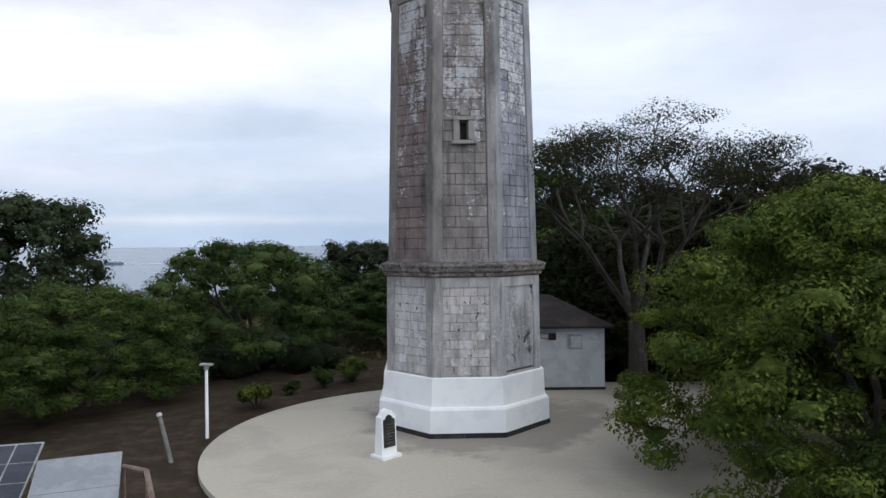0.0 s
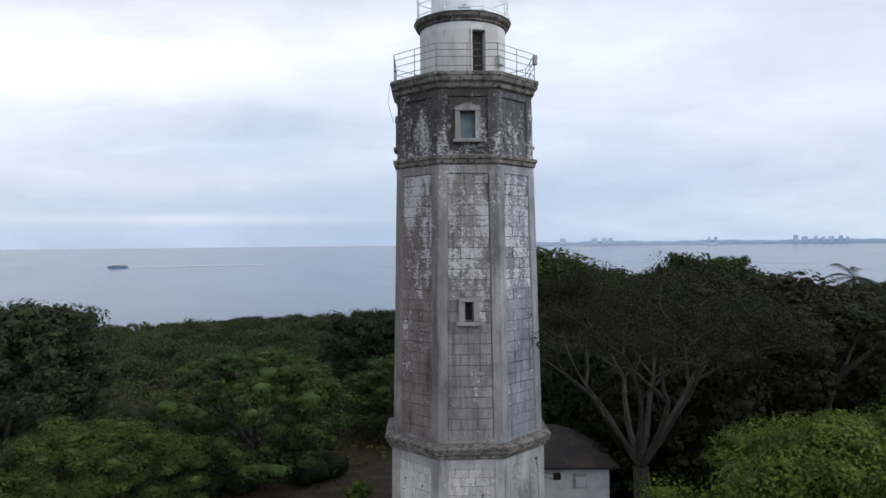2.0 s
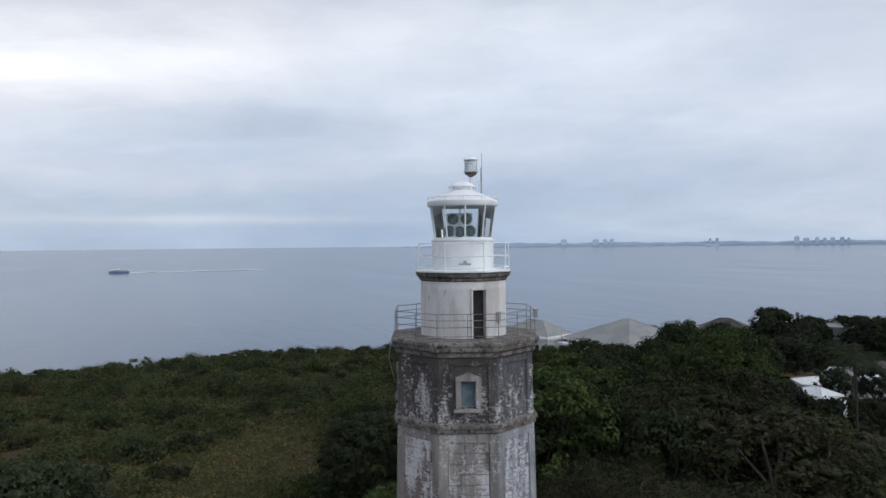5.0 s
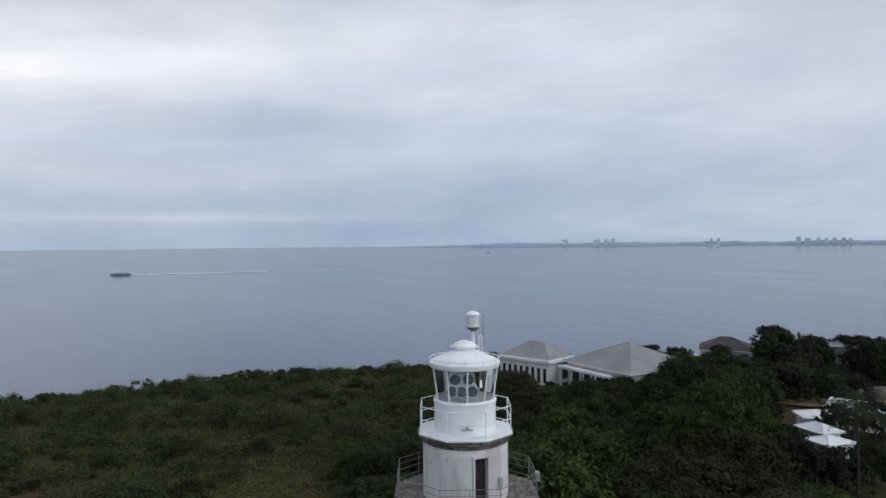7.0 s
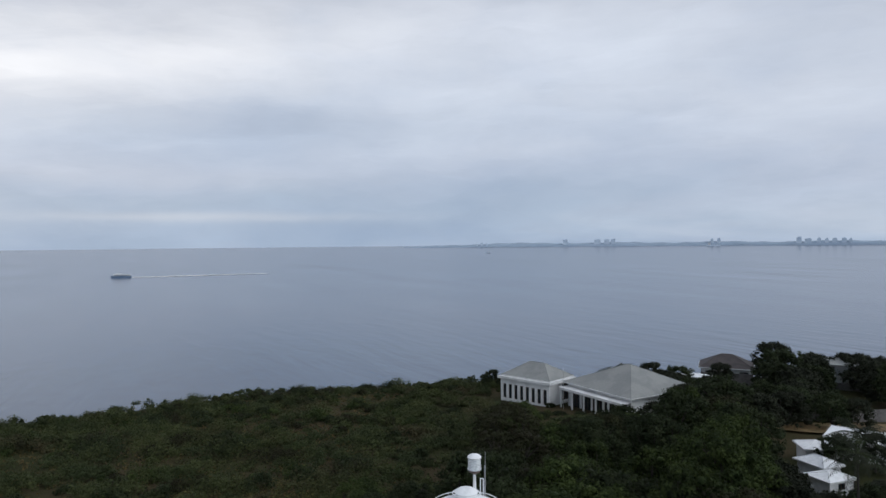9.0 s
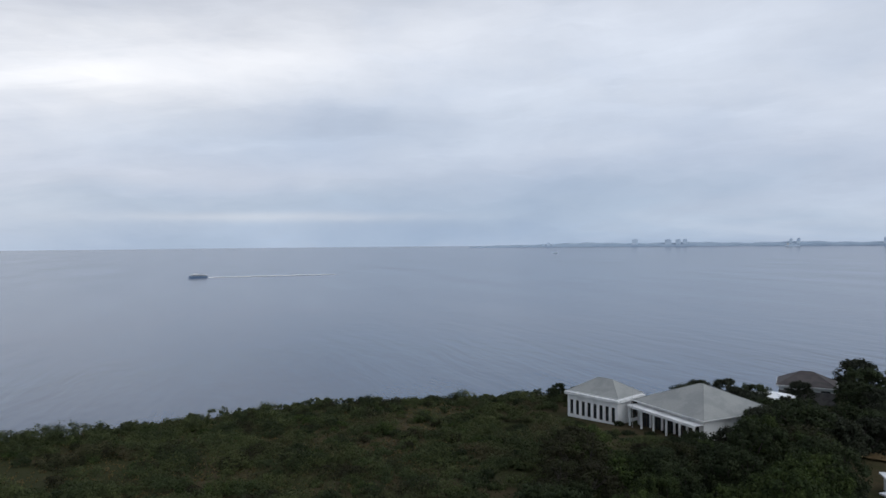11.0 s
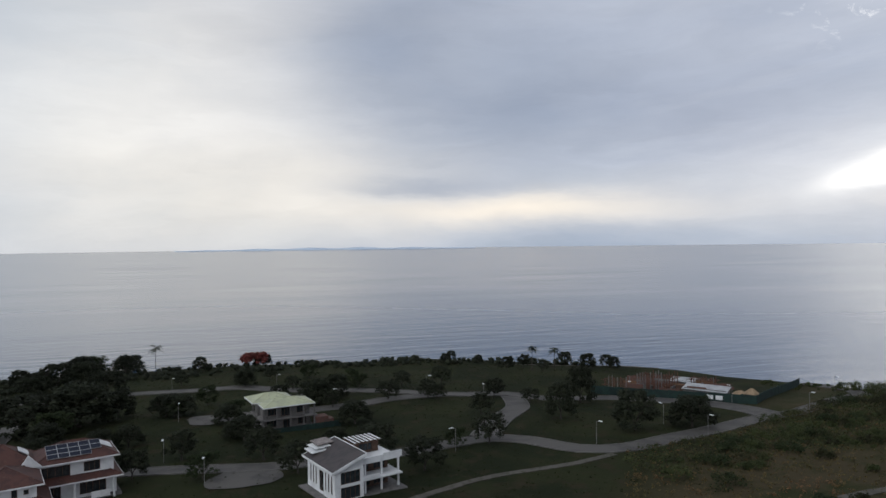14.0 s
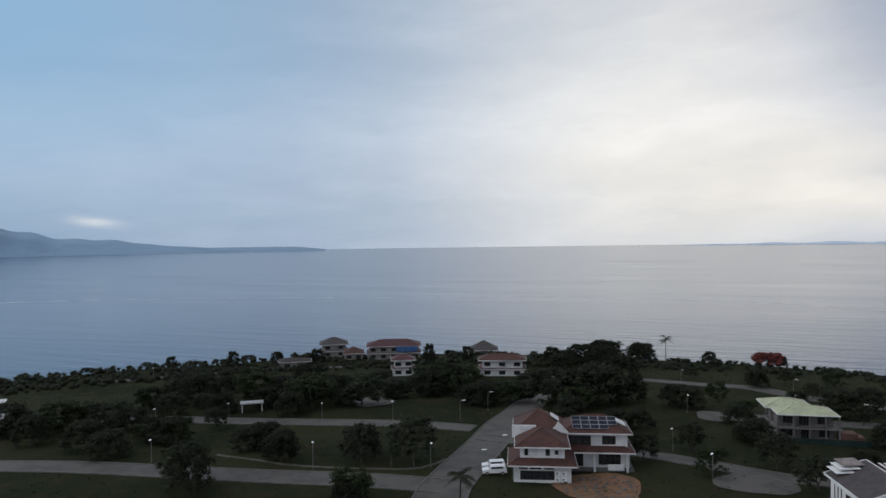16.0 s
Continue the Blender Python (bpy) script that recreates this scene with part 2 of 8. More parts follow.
def sea_material():
    m = bpy.data.materials.new("sea_water")
    m.use_nodes = True
    n = Nodes(m.node_tree)
    out, bsdf = n.add("ShaderNodeOutputMaterial"), n.add("ShaderNodeBsdfPrincipled")
    n.link(bsdf.outputs[0], out.inputs[0])
    place = n.add("ShaderNodeNewGeometry").outputs["Position"]

    def along(x, y, s):
        d = n.add("ShaderNodeVectorMath", operation="DOT_PRODUCT")
        n.link(place, d.inputs[0])
        d.inputs[1].default_value = (x * s, y * s, 0)
        return d.outputs["Value"]
    # crests run along the shore
    across, beside = (-0.906, -0.423), (-0.423, 0.906)
    def waves(a, b, detail):
        v = n.add("ShaderNodeCombineXYZ")
        n.link(along(*across, a), v.inputs[0])
        n.link(along(*beside, b), v.inputs[1])
        return n.noise(v.outputs[0], 1.0, detail, 0.6, 0.3)
    broad, swell, ripple = waves(0.011, 0.0022, 4), waves(0.085, 0.016, 3), waves(0.3, 0.09, 3)
    away = n.add("ShaderNodeVectorMath", operation="LENGTH")
    n.link(place, away.inputs[0])
    near = n.math("SUBTRACT", 1.0, n.smooth(away.outputs["Value"], 330, 850))
    n.link(n.mix(n.smooth(broad, 0.42, 0.62), (0.03, 0.066, 0.128), (0.046, 0.088, 0.155)), bsdf.inputs["Base Color"])
    bsdf.inputs["IOR"].default_value = 1.33
    bsdf.inputs["Specular IOR Level"].default_value = 0.26
    n.link(n.math("ADD", n.math("MULTIPLY", broad, 0.1), 0.12), bsdf.inputs["Roughness"])
    b = n.add("ShaderNodeBump")
    b.inputs["Distance"].default_value = 1.0
    n.link(n.math("MULTIPLY", near, 0.55), b.inputs["Strength"])
    n.link(n.math("ADD", swell, n.math("MULTIPLY", ripple, 0.15)), b.inputs["Height"])
    n.link(b.outputs[0], bsdf.inputs["Normal"])
    return m


def ground_material():
    m = bpy.data.materials.new("scrub_ground")
    m.use_nodes = True
    n = Nodes(m.node_tree)
    out, bsdf = n.add("ShaderNodeOutputMaterial"), n.add("ShaderNodeBsdfPrincipled")
    n.link(bsdf.outputs[0], out.inputs[0])
    place = n.add("ShaderNodeNewGeometry").outputs["Position"]
    broad, mid, small = n.noise(place, 0.035, 5, 0.6, 0.4), n.noise(place, 0.22, 6, 0.7), n.noise(place, 1.2, 8, 0.75)
    # mown lawns in the estate, dry brown grass on the headland
    xyz = n.add("ShaderNodeSeparateXYZ")
    n.link(place, xyz.inputs[0])
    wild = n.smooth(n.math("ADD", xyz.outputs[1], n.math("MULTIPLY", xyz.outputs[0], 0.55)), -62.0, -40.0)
    # lawn tones sit below real grass: the backlit dimness is put into them
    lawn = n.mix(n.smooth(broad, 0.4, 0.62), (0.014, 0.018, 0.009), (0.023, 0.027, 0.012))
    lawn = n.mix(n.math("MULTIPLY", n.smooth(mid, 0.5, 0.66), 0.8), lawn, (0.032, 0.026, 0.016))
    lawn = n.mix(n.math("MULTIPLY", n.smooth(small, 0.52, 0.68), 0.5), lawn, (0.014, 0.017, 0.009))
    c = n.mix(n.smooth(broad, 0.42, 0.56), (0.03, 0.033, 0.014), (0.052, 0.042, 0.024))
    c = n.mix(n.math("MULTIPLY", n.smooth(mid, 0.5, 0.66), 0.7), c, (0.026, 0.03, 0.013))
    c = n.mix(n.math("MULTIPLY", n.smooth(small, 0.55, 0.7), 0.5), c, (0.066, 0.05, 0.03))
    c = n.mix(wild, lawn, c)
    gap = n.add("ShaderNodeVectorMath", operation="DISTANCE")
    n.link(place, gap.inputs[0])
    gap.inputs[1].default_value = (-3.0, 25.0, 0)
    trodden = n.math("ADD", gap.outputs["Value"], n.math("MULTIPLY", n.math("SUBTRACT", n.noise(place, 0.3, 5, 0.6), 0.5), 10.0))
    litter = n.mix(n.smooth(small, 0.42, 0.66), (0.044, 0.033, 0.025), (0.078, 0.06, 0.044))
    litter = n.mix(n.math("MULTIPLY", n.smooth(mid, 0.5, 0.66), 0.6), litter, (0.05, 0.046, 0.022))
    c = n.mix(n.math("SUBTRACT", 1.0, n.smooth(trodden, 15.0, 21.0)), c, litter)
    n.link(c, bsdf.inputs["Base Color"])
    bsdf.inputs["Roughness"].default_value, bsdf.inputs["Specular IOR Level"].default_value = 1.0, 0.05
    b = n.add("ShaderNodeBump")
    b.inputs["Strength"].default_value, b.inputs["Distance"].default_value = 0.8, 0.15
    n.link(small, b.inputs["Height"])
    n.link(b.outputs[0], bsdf.inputs["Normal"])
    return m


M_CORNICE = material("cornice_stone", (0.12, 0.106, 0.098), (0.22, 0.2, 0.186), (0.04, 0.036, 0.034), size=0.5, third_at=(0.5, 0.62), bump=0.5)


def tower_material(name, sides, white, white_by_height, soot=(0.05, 0.045, 0.044), soot_at=(0.62, 0.7), flecks=0.6, piece=0.08, grime=0.6, soot_scale=3.6):
    """Old lime render: one ground tone for each side (west, south, east), the east one with bluish shade painted in,
    vertical grime, broken streaks of whitewash whose amount changes with the height, clustered flecks, soot marks.
    white_by_height: (height, threshold) pairs; the lower the threshold the more white is left."""
    m = bpy.data.materials.new(name)
    m.use_nodes = True
    n = Nodes(m.node_tree)
    out, bsdf = n.add("ShaderNodeOutputMaterial"), n.add("ShaderNodeBsdfPrincipled")
    n.link(bsdf.outputs[0], out.inputs[0])
    place = n.add("ShaderNodeNewGeometry").outputs["Position"]
    xyz = n.add("ShaderNodeSeparateXYZ")
    n.link(place, xyz.inputs[0])
    x, _, z = xyz.outputs
    tone = n.noise(n.scaled(place, (1, 1, 0.45)), 1.3, 7, 0.65, 0.4)
    drip = n.noise(n.scaled(place, (1, 1, 0.06)), 7.5, 6, 0.65, 0.2)
    streak = n.noise(n.scaled(place, (1, 1, 0.3)), 2.6, 5, 0.6, 0.3)
    flake = n.noise(n.scaled(place, (1, 1, 1.6)), 7.5, 12, 0.82, 0.5)
    grain = n.noise(place, 26.0, 5, 0.7)
    # ground tone by side; the soft bluish shade is put into the east one
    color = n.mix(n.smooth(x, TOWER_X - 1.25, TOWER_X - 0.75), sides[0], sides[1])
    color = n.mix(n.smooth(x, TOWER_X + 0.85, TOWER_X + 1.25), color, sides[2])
    color = n.mix(1.0, color, n.ramp(tone, [(0.3, 0.5), (0.5, 0.95), (0.7, 1.35)]), "MULTIPLY")
    color = n.mix(n.math("MULTIPLY", n.smooth(drip, 0.5, 0.68), grime), color, (0.05, 0.045, 0.045))
    top = white_by_height[-1][0]
    limit = n.ramp(n.math("DIVIDE", z, top), [(h / top, t) for h, t in white_by_height])
    level = n.math("ADD", n.math("MULTIPLY", flake, 0.62), n.math("MULTIPLY", streak, 0.38))
    over = n.math("SUBTRACT", level, limit)
    if piece:
        over = n.math("ADD", over, n.math("MULTIPLY", n.math("SUBTRACT", n.add("ShaderNodeObjectInfo").outputs["Random"], 0.5), 0.04))
    color = n.mix(n.math("MULTIPLY", n.smooth(over, -0.02, 0.03), 0.85), color, white)
    cluster = n.smooth(n.noise(n.scaled(place, (1, 1, 0.5)), 0.9, 3, 0.6), 0.45, 0.6)
    speck = n.smooth(n.noise(n.scaled(place, (1, 1, 1.3)), 9.0, 8, 0.75, 0.6), 0.58, 0.62)
    color = n.mix(n.math("MULTIPLY", n.math("MULTIPLY", speck, cluster), flecks), color, (0.6, 0.585, 0.58))
    color = n.mix(n.smooth(n.noise(n.scaled(place, (1, 1, 0.6)), soot_scale, 9, 0.7, 0.5), *soot_at), color, soot)
    color = n.mix(0.45, color, n.ramp(grain, [(0.25, 0.3), (0.75, 0.72)]), "OVERLAY")
    if piece:
        v = n.math("ADD", n.math("MULTIPLY", n.add("ShaderNodeObjectInfo").outputs["Random"], piece * 2), 1 - piece)
        color = n.mix(1.0, color, v, "MULTIPLY")
    n.link(color, bsdf.inputs["Base Color"])
    bsdf.inputs["Roughness"].default_value, bsdf.inputs["Specular IOR Level"].default_value = 0.88, 0.25
    b = n.add("ShaderNodeBump")
    b.inputs["Strength"].default_value, b.inputs["Distance"].default_value = 0.6, 0.02
    n.link(n.math("ADD", grain, n.math("MULTIPLY", n.smooth(over, -0.02, 0.03), 0.5)), b.inputs["Height"])
    n.link(b.outputs[0], bsdf.inputs["Normal"])
    return m


def plaza_material():
    m = material("pale_concrete", (0.46, 0.42, 0.35), (0.4, 0.365, 0.31), (0.23, 0.2, 0.175), size=3.5, third_size=2.2, third_at=(0.68, 0.8), bump=0.15, fine=9)
    n = Nodes(m.node_tree, True)
    bsdf = [k for k in m.node_tree.nodes if k.type == "BSDF_PRINCIPLED"][0]
    before = bsdf.inputs["Base Color"].links[0].from_socket
    place = n.add("ShaderNodeNewGeometry").outputs["Position"]
    gap = n.add("ShaderNodeVectorMath", operation="DISTANCE")
    n.link(place, gap.inputs[0])
    gap.inputs[1].default_value = (1.6, 25.0, 0)
    far = n.math("ADD", gap.outputs["Value"], n.math("MULTIPLY", n.math("SUBTRACT", n.noise(place, 0.55, 5, 0.6), 0.5), 5.5))
    wet = n.math("SUBTRACT", 1.0, n.smooth(far, 3.6, 5.0))
    color = n.mix(n.math("MULTIPLY", wet, 0.7), before, (0.2, 0.175, 0.155))
    n.link(color, bsdf.inputs["Base Color"])
    return m


TOWER_X = 0.83
M_JOINT = material("dark_joint", (0.085, 0.077, 0.072), (0.14, 0.125, 0.117), size=0.4)
# the east tone carries the bluish shade of that face
WEST, SOUTH, EAST_SHADED = (0.2, 0.158, 0.15), (0.24, 0.215, 0.208), (0.22, 0.228, 0.265)
M_SHAFT = tower_material("shaft_render", (WEST, SOUTH, EAST_SHADED), (0.56, 0.55, 0.57), [(0, 0.62), (6, 0.6), (9.5, 0.565), (11.0, 0.53), (12.5, 0.5), (15, 0.48)], soot_at=(0.62, 0.7), piece=0.07)
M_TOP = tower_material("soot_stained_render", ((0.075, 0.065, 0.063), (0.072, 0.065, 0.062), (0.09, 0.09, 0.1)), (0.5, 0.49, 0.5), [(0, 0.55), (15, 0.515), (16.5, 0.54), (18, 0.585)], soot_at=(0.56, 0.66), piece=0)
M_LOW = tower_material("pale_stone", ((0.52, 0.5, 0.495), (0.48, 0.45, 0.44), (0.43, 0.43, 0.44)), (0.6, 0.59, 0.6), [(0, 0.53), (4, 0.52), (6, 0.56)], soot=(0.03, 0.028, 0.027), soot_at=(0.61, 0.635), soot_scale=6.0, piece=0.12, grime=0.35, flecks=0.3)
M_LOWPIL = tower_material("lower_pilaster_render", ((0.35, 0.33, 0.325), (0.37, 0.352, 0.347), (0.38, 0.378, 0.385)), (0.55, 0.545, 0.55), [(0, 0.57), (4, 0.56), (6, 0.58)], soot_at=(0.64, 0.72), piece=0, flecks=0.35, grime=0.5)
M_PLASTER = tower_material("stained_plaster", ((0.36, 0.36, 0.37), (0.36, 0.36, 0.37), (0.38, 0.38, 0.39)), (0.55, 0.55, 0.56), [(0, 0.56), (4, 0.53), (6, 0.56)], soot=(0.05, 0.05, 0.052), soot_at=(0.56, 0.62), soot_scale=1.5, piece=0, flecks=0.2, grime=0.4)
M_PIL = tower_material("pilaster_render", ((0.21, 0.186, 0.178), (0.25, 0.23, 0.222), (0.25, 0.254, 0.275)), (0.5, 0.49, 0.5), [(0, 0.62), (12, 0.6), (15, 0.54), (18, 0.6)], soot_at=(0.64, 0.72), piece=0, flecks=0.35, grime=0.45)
M_WHITE = material("white_paint", (0.84, 0.85, 0.86), (0.78, 0.79, 0.81), (0.55, 0.55, 0.55), size=0.9, third_at=(0.69, 0.78), rough=0.6, bump=0.1)
M_WHITE_METAL = material("white_enamel", (0.78, 0.8, 0.82), (0.7, 0.72, 0.74), (0.5, 0.45, 0.4), size=0.7, third_at=(0.68, 0.76), rough=0.4, bump=0.05)
M_DRUM = material("drum_whitewash", (0.58, 0.565, 0.56), (0.45, 0.43, 0.425), (0.27, 0.245, 0.23), size=0.7, stretch=(1, 1, 0.25), third_at=(0.6, 0.7), bump=0.25)
M_BLACK = material("black_band", (0.02, 0.02, 0.022), (0.04, 0.04, 0.04), (0.4, 0.4, 0.4), size=0.3, third_at=(0.68, 0.72))
M_DARK = material("dark_opening", (0.02, 0.015, 0.015), (0.035, 0.022, 0.02), size=0.3)
M_STEEL = material("galvanised_steel", (0.4, 0.41, 0.42), (0.3, 0.3, 0.3), (0.2, 0.12, 0.08), size=0.3, third_at=(0.62, 0.7), rough=0.5, metal=0.5)
M_PLAZA = plaza_material()
M_SHED = material("shed_plaster", (0.56, 0.58, 0.6), (0.47, 0.48, 0.5), (0.3, 0.3, 0.3), size=1.0, third_at=(0.62, 0.74), bump=0.1)
M_ROOF_DARK = material("dark_rusted_roof", (0.03, 0.025, 0.024), (0.055, 0.042, 0.037), size=0.8)
M_GLASS_DARK = material("dark_window_glass", (0.018, 0.022, 0.025), (0.03, 0.036, 0.04), size=0.6, rough=0.15, gloss=0.4, bump=0.0)
# grey-blue base colour holds the sky reflected in the upper panes
M_SKY_PANE = material("grey_blue_sky_pane", (0.13, 0.17, 0.2), (0.18, 0.22, 0.25), size=0.3, rough=0.35)
M_GLASS = glass_material("lantern_glass", (0.93, 0.96, 0.96), 0.88)
M_BARK = material("bark", (0.034, 0.029, 0.026), (0.06, 0.052, 0.045), size=0.3, stretch=(1, 1, 0.3), bump=0.8)
M_LEAF_BRIGHT = leaf_material("leaf_bright_green", (0.115, 0.145, 0.027), (0.06, 0.088, 0.019), size=0.8, mottle=2.2, spread=0.35, contrast=0.35)
M_LEAF_GREEN = leaf_material("leaf_green", (0.05, 0.07, 0.02), (0.027, 0.042, 0.014), size=2.2, mottle=1.2, spread=0.3, contrast=0.35)
M_LEAF_DARK = leaf_material("leaf_dark_green", (0.023, 0.033, 0.015), (0.032, 0.042, 0.018), size=2.5, mottle=1.2, spread=0.3, contrast=0.35)
M_LEAF_SIDE = leaf_material("leaf_feathery_green", (0.07, 0.098, 0.024), (0.038, 0.06, 0.017), size=0.8, mottle=2.2, spread=0.35, contrast=0.35)
M_LEAF_MANGO = leaf_material("leaf_mango_green", (0.095, 0.14, 0.04), (0.055, 0.088, 0.028), size=1.4, mottle=2.0, spread=0.35, contrast=0.4)
M_LEAF_TALL = leaf_material("leaf_tall_tree", (0.04, 0.054, 0.028), (0.054, 0.07, 0.033), size=1.5, mottle=2.0, contrast=0.4)
# green darkened further to hold the dimness of the backlit estate trees
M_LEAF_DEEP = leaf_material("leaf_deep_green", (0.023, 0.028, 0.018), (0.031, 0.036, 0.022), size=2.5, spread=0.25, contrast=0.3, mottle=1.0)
M_LEAF_OLIVE = leaf_material("leaf_olive", (0.033, 0.038, 0.016), (0.032, 0.03, 0.017), size=2.2, mottle=1.5, spread=0.3, contrast=0.4)
M_LEAF_RED = leaf_material("flame_red_blossom", (0.17, 0.045, 0.04), (0.1, 0.035, 0.03), size=1.5, contrast=0.3)
M_SCRUB = leaf_material("scrub_leaf", (0.064, 0.077, 0.03), (0.042, 0.056, 0.024), (0.072, 0.062, 0.034), size=7.0, mottle=0.7, spread=0.14, contrast=0.35)
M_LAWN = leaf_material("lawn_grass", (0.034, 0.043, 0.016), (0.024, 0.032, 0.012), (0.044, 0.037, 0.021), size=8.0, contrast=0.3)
M_MEADOW = leaf_material("meadow_grass", (0.15, 0.15, 0.055), (0.1, 0.108, 0.038), (0.17, 0.12, 0.06), size=5.0, contrast=0.3)
M_GRASS = leaf_material("dry_grass", (0.155, 0.115, 0.052), (0.09, 0.08, 0.034), (0.18, 0.105, 0.055), size=9.0, contrast=0.3)
M_SEA = sea_material()
M_GROUND = ground_material()


# ================= mesh helpers =================
def mesh_object(name, bm, mat, parent=None, label=""):
    me = bpy.data.meshes.new(name)
    bm.normal_update()
    bm.to_mesh(me)
    bm.free()
    me.materials.append(mat)
    ob = new(name, me)
    if parent:
        ob.parent = parent
    if label:
        ob["label"] = label
    return ob


def part(name, bm, mat, parent, label=""):
    return mesh_object(name, bm, mat, parent, label)


def thing(name, label, category, group="", place=None):
    ob = new(name)
    if place is not None:
        ob.matrix_world = place
    return tagged(ob, label, category, group)


def box(bm, c, s, m=None, bevel=0.0):
    r = bmesh.ops.create_cube(bm, size=1.0, matrix=(m or Matrix()) @ Matrix.LocRotScale(c, None, s))
    if bevel:
        edges = {e for v in r["verts"] for e in v.link_edges}
        bmesh.ops.bevel(bm, geom=list(edges), offset=bevel, segments=1, affect="EDGES")
    return bm


def boxed(c, s, m=None, bevel=0.0):
    return box(bmesh.new(), c, s, m, bevel)


def tube(bm, a, b, r, r2=None, segs=8):
    a, b = Vector(a), Vector(b)
    d = b - a
    m = Matrix.Translation((a + b) / 2) @ d.to_track_quat("Z", "Y").to_matrix().to_4x4()
    bmesh.ops.create_cone(bm, cap_ends=True, segments=segs, radius1=r, radius2=r if r2 is None else r2, depth=d.length, matrix=m)
    return bm


def lathe(bm, profile, segs=32, start=0.0, center=(0, 0), close=False, smooth=False):
    """Rings of (radius, height), joined; start: the first corner's angle in degrees."""
    rings = []
    for r, z in profile:
        rings.append([bm.verts.new((center[0] + r * math.cos(radians(start) + 2 * math.pi * i / segs), center[1] + r * math.sin(radians(start) + 2 * math.pi * i / segs), z)) for i in range(segs)])
    pairs = list(zip(rings, rings[1:])) + ([(rings[-1], rings[0])] if close else [])
    for lo, hi in pairs:
        for i in range(segs):
            f = bm.faces.new((lo[i], lo[(i + 1) % segs], hi[(i + 1) % segs], hi[i]))
            f.smooth = smooth
    if not close:
        bm.faces.new(rings[0][::-1])
        bm.faces.new(rings[-1])
    if smooth:
        # hard edges stay hard
        bm.normal_update()
        for e in bm.edges:
            if len(e.link_faces) == 2 and e.calc_face_angle(0.0) > 0.6:
                e.smooth = False
    return bm


def quads(bm, points):
    bm.faces.new([bm.verts.new(p) for p in points])


# ================= ground, sea and distance =================
# degrees to the left of +y, metres from the start to the edge of the land
COAST = [(-180, 350), (-120, 330), (-60, 320), (-38, 290), (-30, 262), (-20, 232), (-8, 214), (0, 205), (8, 203), (16, 200), (28, 190), (38, 188), (45, 208), (55, 235), (64, 262),
         (72, 272), (80, 290), (90, 308), (100, 318), (113, 326), (125, 332), (140, 350), (155, 362), (172, 356), (180, 350)]


def coast(az):
    return float(np.interp(az, [a for a, d in COAST], [d for a, d in COAST]))


def bearing(x, y):
    return math.degrees(math.atan2(-x, y))


def at(az, d):
    a = radians(az)
    return -math.sin(a) * d, math.cos(a) * d


def ground_z(x, y):
    d = math.hypot(x - 0.8, y - 22.4)
    z = -0.16 - 0.055 * max(0.0, d - 11.0)
    az, far = bearing(x, y), math.hypot(x, y)
    z += 5.0 * math.exp(-((az - 63) / 9.0) ** 2 - ((far - 205) / 38.0) ** 2)
    z += 0.5 * min(1.0, max(0.0, (d - 25) / 40.0)) * math.sin(x * 0.07 + 1) * math.cos(y * 0.06)
    edge = coast(az)
    if far > edge:
        z += (SEA_LEVEL - 2.5 - z) * min(1.0, (far - edge) / 14.0)
    return z


def make_ground():
    bm = bmesh.new()
    radii = [0.0, 3, 6] + [9 + 1.5 * i for i in range(24)] + [46 + 4 * i for i in range(76)]
    n = 180
    rows = []
    for r in radii[1:]:
        row = []
        for i in range(n):
            x, y = at(-180 + 360 * i / n, r)
            row.append(bm.verts.new((x, y, ground_z(x, y))))
        rows.append(row)
    middle = bm.verts.new((0, 0, ground_z(0, 0)))
    for i in range(n):
        bm.faces.new((rows[0][i], rows[0][(i + 1) % n], middle)).smooth = True
    for lo, hi in zip(rows, rows[1:]):
        for i in range(n):
            bm.faces.new((lo[i], hi[i], hi[(i + 1) % n], lo[(i + 1) % n])).smooth = True
    bmesh.ops.recalc_face_normals(bm, faces=bm.faces)
    tagged(mesh_object("ground", bm, M_GROUND), "dry grassy headland soil with brown earth patches", "ground", kind="structure")


def make_sea():
    bm = bmesh.new()
    radii = [150, 200, 260, 320, 400, 500, 650, 850, 1100, 1400, 1800, 2300, 2900, 3500, 4100, 4700, 4960]
    n = 144
    rows = []
    for r in radii:
        z = SEA_LEVEL + 27.0 * max(0.0, (r - 900) / 4060.0) ** 2
        rows.append([bm.verts.new((*at(-180 + 360 * i / n, r), z)) for i in range(n)])
    for lo, hi in zip(rows, rows[1:]):
        for i in range(n):
            bm.faces.new((lo[i], hi[i], hi[(i + 1) % n], lo[(i + 1) % n])).smooth = True
    bmesh.ops.recalc_face_normals(bm, faces=bm.faces)
    tagged(mesh_object("water", bm, M_SEA), "calm grey-blue sea reaching a hazy horizon", "sea", kind="structure")


make_ground()
make_sea()


# ================= the lighthouse =================
M_RAIL = material("dull_rail_steel", (0.13, 0.13, 0.13), (0.2, 0.19, 0.18), size=0.3, rough=0.6)
TOWER = (0.83, 25.35)
TURNED = 1.5                     # degrees by which the front face looks to the side
TOWER_GROUND = 0.0
lighthouse = thing("lighthouse", "weathered octagonal stone lighthouse with white lantern and base", "lighthouse", place=pose(TOWER[0], TOWER[1], TOWER_GROUND))


def corner_angle(k):
    return -90 + TURNED - 22.5 + 45 * k


def corner(k, r, z):
    a = radians(corner_angle(k))
    return Vector((r * math.cos(a), r * math.sin(a), z))


def octagon(name, profile, mat, parent, label=""):
    return part(name, lathe(bmesh.new(), profile, 8, corner_angle(0)), mat, parent, label)


